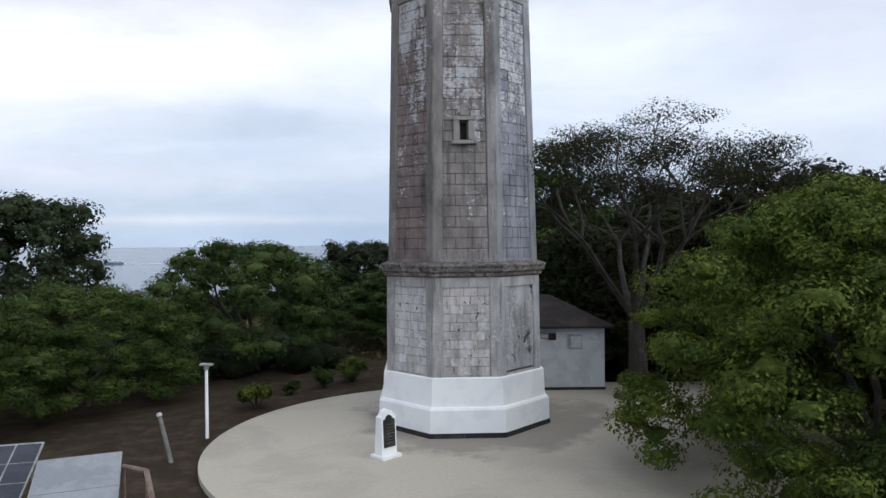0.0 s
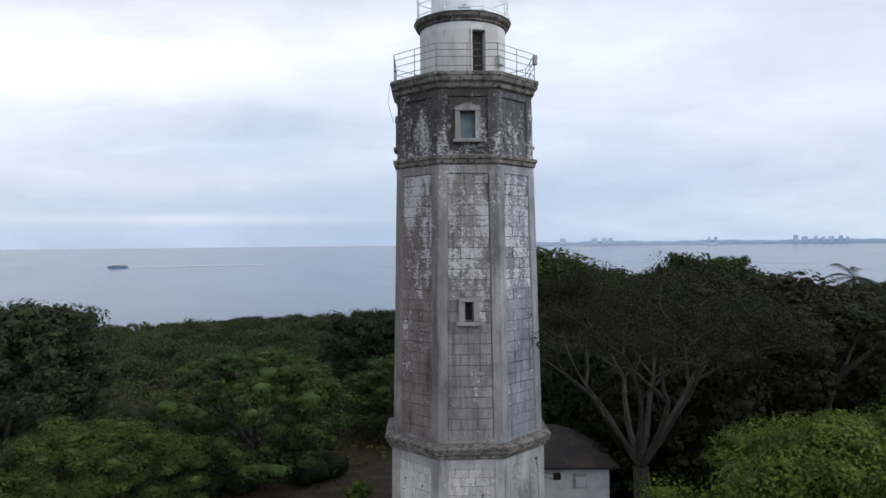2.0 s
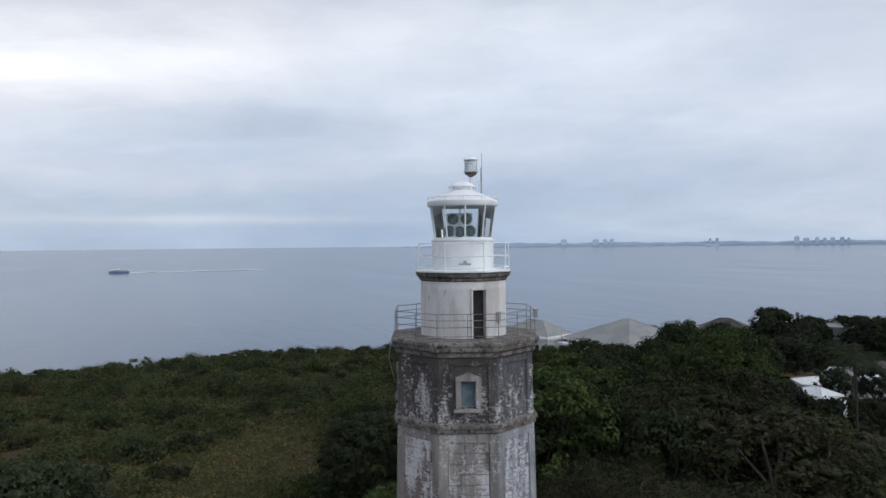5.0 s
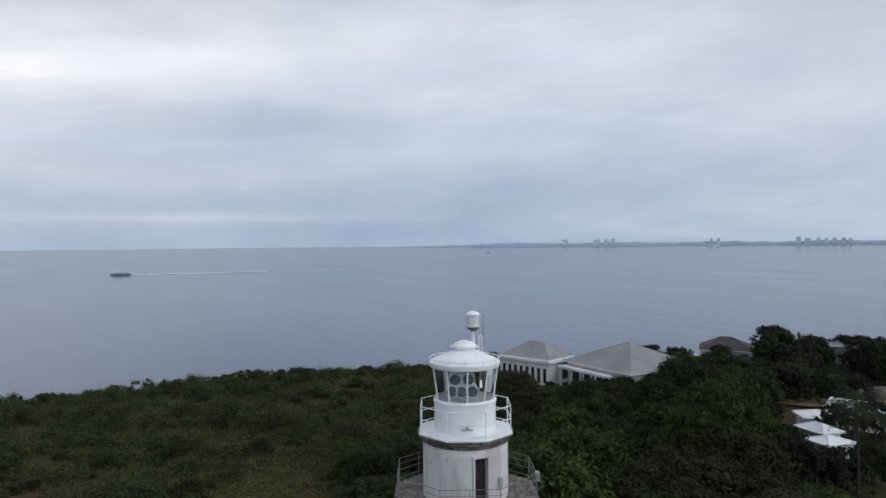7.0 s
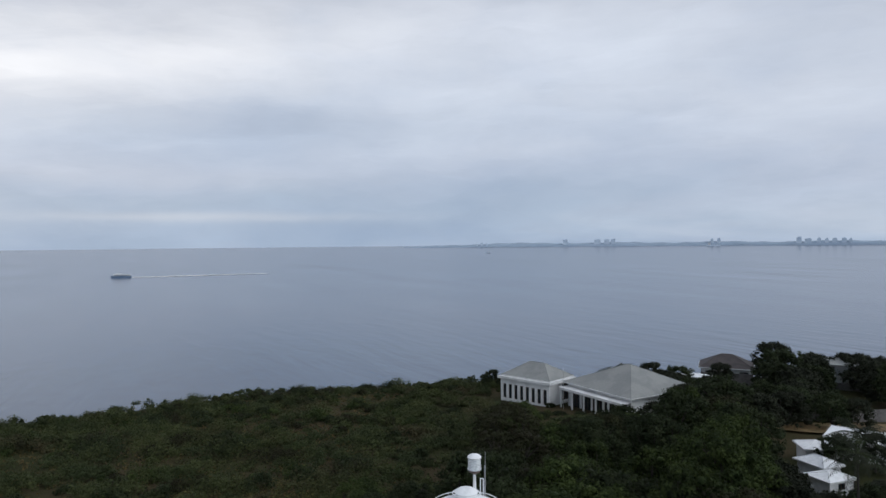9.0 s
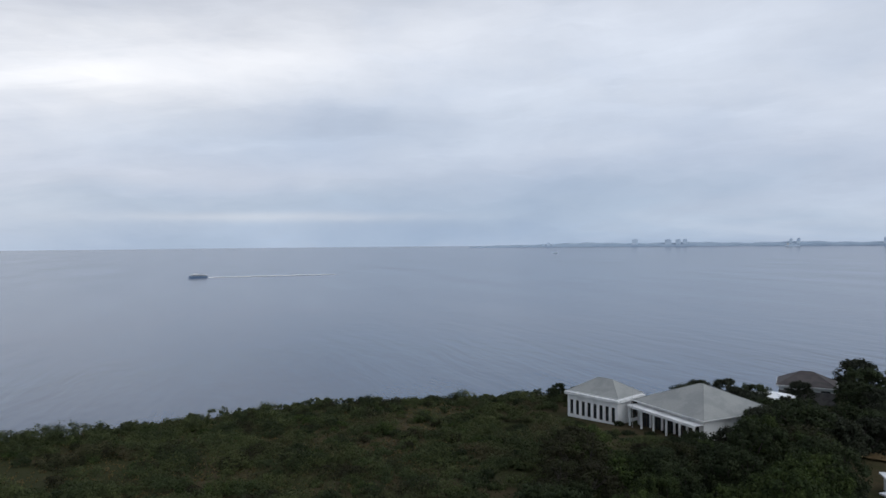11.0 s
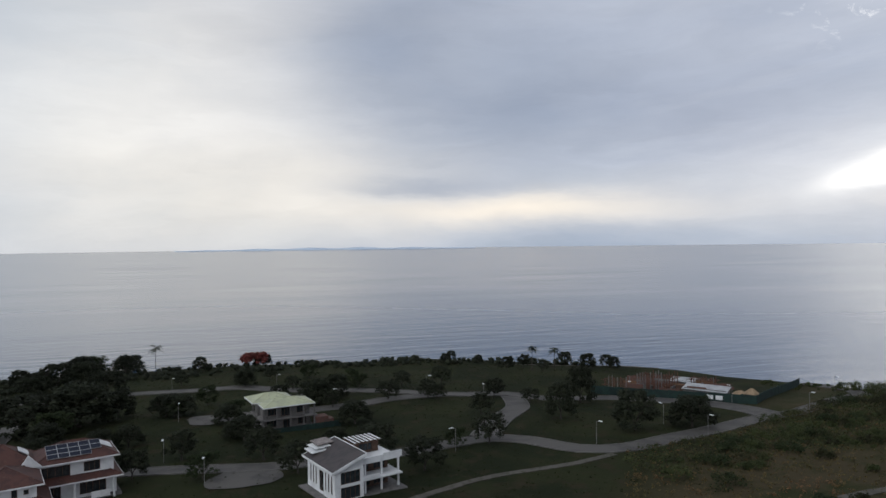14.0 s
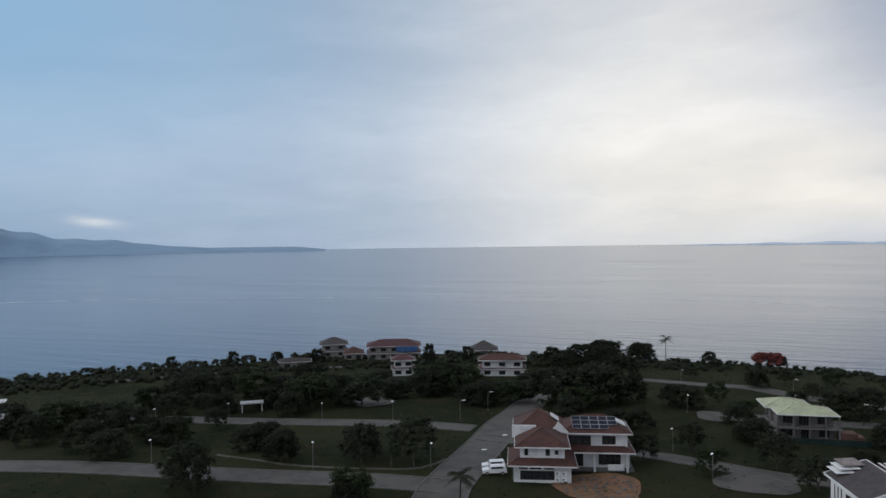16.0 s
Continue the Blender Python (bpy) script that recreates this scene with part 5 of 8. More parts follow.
def tufts(name, label, mat, az0, az1, d0, d1, count, low, high, per, size, seed, core=0, category="scrub"):
    """Low growth strewn over a stretch of the land."""
    rnd = random.Random(seed)
    clumps = []
    while len(clumps) < count:
        az = rnd.uniform(az0, az1)
        d = math.sqrt(rnd.uniform(d0 ** 2, d1 ** 2))
        x, y = at(az, d)
        if d > coast(az) - 1 or (name != "hedge" and x < -100 and open_land(x, y)) or (name == "undergrowth" and d > 65 and overgrown(x, y) + rnd.uniform(-0.15, 0.15) < -0.02):
            continue
        r = low + (high - low) * max(0, min(1, 0.5 + 0.5 * noise.noise(Vector((x * 0.05, y * 0.05, 0.0))) + rnd.uniform(-0.3, 0.3)))
        clumps.append((x, y, ground_z(x, y) + r * 0.45, r))
    tagged(leaf_cloud(name, mat, clumps, per, size, seed, None, 0.85, 0.6, core), label, category, kind="stuff")


def thicket(label, mat, az0, az1, d0, d1, count, low, high, tall, per, size, seed, bare=None):
    """Bushes with wide uneven crowns, each of several smaller heads on a dome, growing into one another."""
    rnd = random.Random(seed)
    clumps, made, tries = [], 0, 0
    while made < count and tries < count * 40:
        tries += 1
        az = rnd.uniform(az0, az1)
        d = math.sqrt(rnd.uniform(d0 ** 2, d1 ** 2))
        x, y = at(az, d)
        if d > coast(az) - 2 or open_land(x, y) or (bare is not None and overgrown(x, y) + rnd.uniform(-0.4, 0.4) < bare):
            continue
        made += 1
        r = low + (high - low) * rnd.random() ** 1.6
        h = r * tall * rnd.uniform(0.75, 1.3)
        heads = 5 + int(3 * r)
        for i in range(heads):
            a, q = rnd.uniform(0, 6.283), math.sqrt(rnd.random()) * r * 0.85
            k = r * rnd.uniform(0.26, 0.5)
            hx, hy = x + q * math.cos(a), y + q * math.sin(a)
            clumps.append((hx, hy, ground_z(hx, hy) + max(k * 0.3, h * (1 - 0.75 * (q / r) ** 2) * rnd.uniform(0.8, 1.0) - k * 0.6), k))
    tagged(leaf_cloud("scrub", mat, clumps, int(per * 1.45), size * 1.08, seed, None, 0.75, 0.3), label, "scrub", kind="stuff")


# degrees to the left, metres: how tall the bushes stand along the edge of the headland
RIM = [(-5, 1.0), (-2, 2.5), (2, 1.6), (5, 0.7), (9.6, 0.9), (12, 2.6), (16, 2.9), (19, 1.6), (22, 3.2), (28, 3.2), (31, 3.0), (34, 4.8), (38, 5.0), (41, 3.7), (43, 5.2),
       (45, 2.6), (48, 1.6), (51, 0.8), (54, 0.6), (57, 1.5), (61, 3.8), (64, 6.0), (67, 4.6), (70, 0.9), (74, 0.7)]


def rim_bushes():
    rnd = random.Random(71)
    clumps = []
    for i in range(620):
        az = rnd.uniform(-5, 74)
        tall = float(np.interp(az, [a for a, h in RIM], [h for a, h in RIM])) * rnd.uniform(0.7, 1.05)
        d = coast(az) - 3 - abs(rnd.gauss(0, 9))
        r = max(0.5, min(2.0, tall * rnd.uniform(0.3, 0.5)))
        x, y = at(az, d)
        for k in range(4):
            q = rnd.uniform(0.4, 1.0)
            clumps.append((x + rnd.uniform(-1, 1) * r * 0.9, y + rnd.uniform(-1, 1) * r * 0.9, ground_z(x, y) + max(0.3, (tall - r * 0.7) * q), r * rnd.uniform(0.5, 0.85)))
    tagged(leaf_cloud("scrub", M_SCRUB, clumps, 44, 0.2, 71, None, 0.8, 0.3), "wooded rim of the headland above the sea", "scrub", kind="stuff")


thicket("dense green and olive scrub covering the headland", M_SCRUB, -12, 42, 48, 205, 640, 1.2, 4.6, 0.72, 28, 0.18, 1, -0.3)
thicket("patchy scrub on the open hill", M_SCRUB, 40, 84, 55, 270, 330, 0.7, 3.4, 0.75, 28, 0.18, 8, 0.02)
thicket("scattered dark bushes on the headland", M_LEAF_DARK, 2, 78, 60, 250, 150, 1.8, 4.6, 0.85, 32, 0.19, 9)
thicket("olive bushes on the headland", M_LEAF_OLIVE, 2, 70, 70, 220, 140, 1.4, 4.2, 0.75, 32, 0.18, 19)
thicket("fresh green bushes on the headland", M_LEAF_GREEN, 0, 40, 60, 190, 70, 1.2, 3.4, 0.8, 34, 0.18, 29)
thicket("dark bushes beside the clubhouse", M_SCRUB, -5, 6, 125, 200, 90, 1.4, 3.6, 0.85, 30, 0.19, 59)
thicket("dark bushes before the clubhouse", M_LEAF_DARK, -14, 4, 120, 200, 80, 1.0, 2.6, 0.6, 32, 0.19, 49)
tufts("undergrowth", "low olive undergrowth between the bushes", M_SCRUB, 0, 84, 50, 262, 8500, 0.45, 1.3, 12, 0.18, 15)
tufts("undergrowth", "low brown bracken between the bushes", M_LEAF_OLIVE, 0, 84, 50, 262, 5000, 0.4, 1.2, 12, 0.18, 16)
rim_bushes()
tufts("grass_tufts", "yellow-green meadow grass in the clearing", M_MEADOW, 9, 26, 46, 112, 3200, 0.2, 0.5, 9, 0.13, 12, category="grass")
tufts("grass_tufts", "dry grass tufts on the open slope", M_GRASS, 3, 84, 40, 262, 12000, 0.25, 0.6, 8, 0.17, 2, category="grass")
tufts("hedge", "dark coastal hedge of low bushes", M_LEAF_DEEP, 70, 176, 296, 362, 1300, 0.8, 2.6, 30, 0.25, 3, 1)
tufts("undergrowth", "dark undergrowth beneath the trees", M_LEAF_DARK, 9, 44, 37, 62, 420, 0.6, 1.7, 46, 0.11, 5, 1)
tufts("undergrowth", "dark undergrowth below the wood", M_LEAF_DARK, -40, -9, 36, 62, 420, 0.6, 1.9, 46, 0.11, 6, 1)


def shrub(label, x, y, r, mat, seed, leaf=0.07):
    """A low bush on several stems."""
    rnd = random.Random(seed)
    b = thing("bush", label, "bush", place=pose(x, y, ground_z(x, y)))
    bm = bmesh.new()
    clumps = []
    for i in range(9):
        a = 2 * math.pi * i / 9 + rnd.uniform(-0.3, 0.3)
        tip = Vector((math.cos(a) * r * rnd.uniform(0.2, 0.75), math.sin(a) * r * rnd.uniform(0.2, 0.75), r * rnd.uniform(0.5, 1.2)))
        tube(bm, (0, 0, -0.1), tip, 0.03, 0.012, 5)
        clumps.append((*tip, r * 0.45))
    part("stems", bm, M_BARK, b)
    leaf_cloud("leaves", mat, clumps, 110, leaf, seed, b, 0.9, 0.5, 1)


shrub("bright green bush beside the plaza edge", -7.3, 27.4, 0.75, M_LEAF_BRIGHT, 51)
shrub("low green bush near the plaza", -5.3, 31.4, 0.7, M_LEAF_GREEN, 52)
shrub("leafy green bush behind the plaza", -4.2, 32.8, 0.8, M_LEAF_BRIGHT, 53)
shrub("small green bush on the bare earth", -6.4, 30.0, 0.4, M_LEAF_GREEN, 54)


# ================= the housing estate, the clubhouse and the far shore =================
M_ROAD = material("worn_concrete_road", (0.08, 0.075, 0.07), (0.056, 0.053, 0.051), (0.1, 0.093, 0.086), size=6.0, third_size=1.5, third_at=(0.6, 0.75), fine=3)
M_TRACK = material("dusty_footpath", (0.075, 0.068, 0.058), (0.05, 0.046, 0.036), (0.035, 0.036, 0.02), size=2.0, third_size=1.2, third_at=(0.52, 0.62), fine=3)
M_KERB = material("kerb_concrete", (0.12, 0.115, 0.11), (0.085, 0.082, 0.079), size=2.0)
M_TILE_RED = material("red_brown_roof_tiles", (0.07, 0.03, 0.024), (0.048, 0.022, 0.019), (0.09, 0.043, 0.034), size=2.0, rough=0.7, fine=5)
M_TILE_MAROON = material("maroon_roof", (0.07, 0.026, 0.028), (0.05, 0.022, 0.025), size=3.0, rough=0.6, fine=4)
M_SLATE = material("slate_grey_roof", (0.06, 0.052, 0.052), (0.045, 0.04, 0.042), size=2.0, rough=0.7, fine=6)
M_CLUB_ROOF = material("grey_metal_roof", (0.24, 0.25, 0.245), (0.2, 0.21, 0.21), size=6.0, rough=0.6, fine=2)
M_YELLOW_ROOF = material("pale_green_roof_sheet", (0.37, 0.39, 0.26), (0.31, 0.33, 0.23), (0.24, 0.25, 0.19), size=3.0, rough=0.55, fine=3)
M_HOUSE_WHITE = material("house_white", (0.62, 0.63, 0.64), (0.52, 0.53, 0.54), (0.33, 0.33, 0.33), size=3.0, third_at=(0.66, 0.76), rough=0.7)
M_FARWALL = material("dull_cream_wall", (0.2, 0.19, 0.18), (0.26, 0.25, 0.24), size=3.0)
M_CONCRETE = material("raw_concrete", (0.14, 0.133, 0.13), (0.1, 0.095, 0.093), (0.06, 0.057, 0.055), size=1.5, third_at=(0.55, 0.7))
M_BLUE = material("blue_fascia", (0.05, 0.12, 0.28), (0.04, 0.09, 0.2), size=2.0, rough=0.5)
M_PANEL = material("solar_cell", (0.01, 0.013, 0.024), (0.016, 0.02, 0.036), size=0.4, rough=0.3, gloss=0.2, bump=0)
M_NET = material("green_site_netting", (0.012, 0.03, 0.026), (0.009, 0.02, 0.019), size=2.0)
M_EARTH = material("bare_orange_earth", (0.17, 0.09, 0.05), (0.12, 0.07, 0.04), (0.3, 0.25, 0.2), size=2.0, third_at=(0.62, 0.7), bump=0.6, fine=3)
M_BRICK_RED = material("red_hollow_brick", (0.11, 0.055, 0.045), (0.08, 0.05, 0.042), size=0.8)
M_SHEET = material("pale_sheet_metal", (0.34, 0.35, 0.36), (0.26, 0.27, 0.28), size=2.0, rough=0.5)
M_SAND = material("tan_sand", (0.26, 0.19, 0.12), (0.2, 0.145, 0.09), size=1.2, bump=0.5, fine=4)
M_WOOD = material("brown_timber", (0.06, 0.035, 0.025), (0.09, 0.055, 0.04), size=0.6)
M_CAR = material("white_car_paint", (0.7, 0.72, 0.74), (0.66, 0.68, 0.7), size=1.0, rough=0.25, gloss=0.6, bump=0)
M_TYRE = material("tyre_rubber", (0.02, 0.02, 0.02), (0.03, 0.03, 0.03), size=0.2)
# distance haze is mixed into the base colours of these three, pale and blue
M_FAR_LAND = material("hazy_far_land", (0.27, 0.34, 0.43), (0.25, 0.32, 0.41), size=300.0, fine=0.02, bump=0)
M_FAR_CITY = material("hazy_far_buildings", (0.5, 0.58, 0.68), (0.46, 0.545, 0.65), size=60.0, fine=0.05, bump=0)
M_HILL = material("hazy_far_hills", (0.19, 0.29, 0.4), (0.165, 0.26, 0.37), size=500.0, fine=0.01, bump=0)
M_FOAM = material("wake_foam", (0.95, 0.95, 0.95), (0.9, 0.9, 0.9), size=8.0, fine=0.5, bump=0)
M_FOAMLINE = material("thin_foam", (0.6, 0.62, 0.65), (0.4, 0.44, 0.5), size=12.0, fine=0.5, bump=0, rough=0.6)
M_DRY = material("dry_grass_bank", (0.17, 0.115, 0.055), (0.11, 0.085, 0.04), size=3.0, fine=4)


def ribbon(name, points, width, mat, label, kerb=0.0, lift=0.1):
    """A road that follows the ground, smoothed between its points, with an edge step of that height."""
    pts = [Vector((*p, 0)) for p in points]
    path = []
    for i in range(len(pts) - 1):
        p0, p1, p2, p3 = pts[max(i - 1, 0)], pts[i], pts[i + 1], pts[min(i + 2, len(pts) - 1)]
        n = max(2, int((p2 - p1).length / 4))
        for j in range(n):
            t = j / n
            path.append(0.5 * (2 * p1 + (p2 - p0) * t + (2 * p0 - 5 * p1 + 4 * p2 - p3) * t * t + (3 * p1 - p0 - 3 * p2 + p3) * t ** 3))
    path.append(pts[-1])
    bm = bmesh.new()
    rows = []
    for i, p in enumerate(path):
        d = (path[min(i + 1, len(path) - 1)] - path[max(i - 1, 0)]).normalized()
        side = Vector((-d.y, d.x, 0))
        row = []
        for k, up in ((-0.5, -0.3), (-0.5, lift), (0.5, lift), (0.5, -0.3)):
            q = p + side * width * k
            row.append(bm.verts.new((q.x, q.y, ground_z(q.x, q.y) + up)))
        rows.append(row)
    for a, b in zip(rows, rows[1:]):
        for k in range(3):
            bm.faces.new((a[k], a[k + 1], b[k + 1], b[k]))
    bmesh.ops.recalc_face_normals(bm, faces=bm.faces)
    road = tagged(mesh_object(name, bm, mat), label, "road", kind="structure")
    if kerb:
        for s in (-1, 1):
            bm = bmesh.new()
            rows = []
            for i, p in enumerate(path):
                d = (path[min(i + 1, len(path) - 1)] - path[max(i - 1, 0)]).normalized()
                side = Vector((-d.y, d.x, 0)) * s
                row = []
                for k, up in ((0.0, -0.2), (0.0, lift + kerb), (0.25, lift + kerb), (0.25, -0.2)):
                    q = p + side * (width / 2 + 0.01 + k)
                    row.append(bm.verts.new((q.x, q.y, ground_z(q.x, q.y) + up)))
                rows.append(row)
            for a, b in zip(rows, rows[1:]):
                for k in range(3):
                    bm.faces.new((a[k], a[k + 1], b[k + 1], b[k]))
            bmesh.ops.recalc_face_normals(bm, faces=bm.faces)
            mesh_object("kerb", bm, M_KERB, road)


STREET = "worn grey concrete street of the estate"
ROADS = [
    ([(6, -220), (-8, -198), (-30, -166), (-41.7, -149.3), (-53.3, -133.7), (-64.3, -117.6), (-72.9, -104.3), (-80, -92)], 7.5, 0.12),
    ([(-16, -268), (-30, -249), (-45, -228), (-58.6, -209.3), (-74.6, -186.3), (-91.4, -166.7), (-106.4, -144.8), (-117.6, -126.1)], 6.5, 0.12),
    ([(-72, -86), (-78.7, -92.2), (-99.9, -106.3), (-125.6, -123.7), (-141.8, -132.4), (-170, -150)], 9.0, 0.12),
    ([(-80, -297), (-102.8, -289.8), (-119.1, -283.9), (-139.1, -280.0), (-165, -262)], 6.0, 0.1),
    ([(-170, -205), (-200.5, -179.5), (-205.4, -164.1), (-217.5, -143.5), (-227.4, -122.1), (-232.5, -109.7), (-226.3, -87.5), (-222.9, -65.4), (-216.8, -33), (-221.3, -13.6), (-215.0, -1), (-216.5, 17.8), (-211.1, 32.6), (-205.0, 45), (-196, 53), (-186, 57)], 6.5, 0.12),
    ([(-180, -92), (-184, -80), (-189.5, -69.4), (-198.4, -56.3), (-207.4, -47.4), (-216.8, -31.7)], 6.0, 0.1),
    ([(-112, -118), (-124.4, -89.5), (-127, -78), (-127.6, -66.7), (-128.5, -56), (-132.1, -47.9), (-142.8, -31.3), (-151.1, -22.2), (-156.6, -14.5), (-155.5, -5), (-149.5, 6.0), (-152, 17), (-164.5, 29.7), (-177.1, 42.8), (-186.1, 53.8), (-188.6, 61.7), (-198.5, 73.2), (-215, 85), (-232.4, 96.2), (-244, 95), (-254, 86)], 5.5, 0.1),
    ([(-217.5, -11.9), (-197.3, -9.2), (-176.5, -13.1), (-158.6, -15.2)], 6.5, 0.1),
    ([(-108, -26), (-120.8, -17.0), (-128.8, -10.0), (-138.8, 5.0), (-146, 13)], 1.8, 0.0),
    ([(-60.3, -147.6), (-64.7, -136.5), (-68.4, -125.0), (-77.4, -110.7), (-83.9, -105.0), (-92, -107)], 1.0, 0.0),
    ([(-330, -60), (-322, -120), (-300, -20), (-296, 20), (-290, 44)][2:], 1.6, 0.0),
    ([(-118, 44), (-124, 53), (-127.5, 59), (-139.5, 77), (-146, 91), (-152, 97), (-154.5, 104.5), (-157.5, 116), (-164, 126)], 2.0, 0.0),
]
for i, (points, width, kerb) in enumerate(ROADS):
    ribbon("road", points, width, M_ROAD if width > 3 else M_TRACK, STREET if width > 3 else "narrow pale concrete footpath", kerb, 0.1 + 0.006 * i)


def yard(name, cx, cy, r, mat, label, category="ground", squash=1.0, turn=0.0, lift=0.07):
    bm = bmesh.new()
    rnd = random.Random(int(cx * 7 + cy))
    ring = []
    for i in range(28):
        a = 2 * math.pi * i / 28
        rr = r * (1 + 0.12 * math.sin(3 * a + cx) + rnd.uniform(-0.04, 0.04))
        v = Matrix.Rotation(radians(turn), 3, "Z") @ Vector((rr * math.cos(a), rr * squash * math.sin(a), 0))
        x, y = cx + v.x, cy + v.y
        ring.append(bm.verts.new((x, y, ground_z(x, y) + lift)))
    mid = bm.verts.new((cx, cy, ground_z(cx, cy) + lift))
    for i in range(28):
        bm.faces.new((ring[i], ring[(i + 1) % 28], mid))
    tagged(mesh_object(name, bm, mat), label, category, kind="structure")


yard("pavement", -122, -57, 7.5, M_ROAD, "round concrete turning place", "pavement", 0.9, 0, 0.17)
yard("pavement", -174.5, -91, 6.5, M_ROAD, "round concrete turning place at a street end", "pavement", 1.0, 0, 0.18)
yard("pavement", -121.5, -176, 11.0, M_ROAD, "concrete turning place between trees", "pavement", 0.55, 65, 0.19)
yard("ground", -100.0, -74.5, 9.5, M_EARTH, "bare orange earth with rubble beside the house", "ground", 0.8, 40, 0.12)
yard("ground", 82, 146, 17, M_DRY, "bank of dry yellow grass", "ground", 0.3, 10, 0.5)


# ---- houses ----
def hip_roof(parent, x0, x1, y0, y1, z, rise, over, mat, thick=0.18, name="roof", label=""):
    bm = bmesh.new()
    a, b, c, d = x0 - over, x1 + over, y0 - over, y1 + over
    w, l = b - a, d - c
    if w >= l:
        ridge = [(a + l / 2, (c + d) / 2), (b - l / 2, (c + d) / 2)]
        faces = ((0, 1, 5, 4), (1, 2, 5), (2, 3, 4, 5), (3, 0, 4))
    else:
        ridge = [((a + b) / 2, c + w / 2), ((a + b) / 2, d - w / 2)]
        faces = ((0, 1, 4), (1, 2, 5, 4), (2, 3, 5), (3, 0, 4, 5))
    v = [bm.verts.new((x, y, z)) for x, y in ((a, c), (b, c), (b, d), (a, d))] + [bm.verts.new((x + (0.01 if i else 0), y, z + rise)) for i, (x, y) in enumerate(ridge)]
    low = [bm.verts.new((x, y, z - thick)) for x, y in ((a, c), (b, c), (b, d), (a, d))]
    for f in faces:
        bm.faces.new([v[i] for i in f])
    for i in range(4):
        bm.faces.new((low[i], low[(i + 1) % 4], v[(i + 1) % 4], v[i]))
    bm.faces.new(low[::-1])
    bmesh.ops.recalc_face_normals(bm, faces=bm.faces)
    roof = part(name, bm, mat, parent, label)
    bm = bmesh.new()
    for (xa, ya), (xb, yb) in (((a, c), (b, c)), ((b, c), (b, d)), ((b, d), (a, d)), ((a, d), (a, c))):
        mid = ((xa + xb) / 2, (ya + yb) / 2, z - thick / 2)
        box(bm, mid, (abs(xa - xb) + 0.1, 0.08, thick + 0.06) if ya == yb else (0.08, abs(ya - yb) - 0.1, thick + 0.06))
    part("fascia", bm, M_HOUSE_WHITE, roof)
    bm = bmesh.new()
    for i, j in ((0, 4), (1, 5 if w >= l else 4), (2, 5), (3, 4 if w >= l else 5), (4, 5)):
        tube(bm, v_at(a, b, c, d, z, ridge, rise, i), v_at(a, b, c, d, z, ridge, rise, j), 0.1, segs=5)
    part("ridge_cap", bm, mat, roof)
    return roof


def v_at(a, b, c, d, z, ridge, rise, i):
    return ((a, c, z), (b, c, z), (b, d, z), (a, d, z), (*ridge[0], z + rise), (ridge[1][0] + 0.01, ridge[1][1], z + rise))[i]


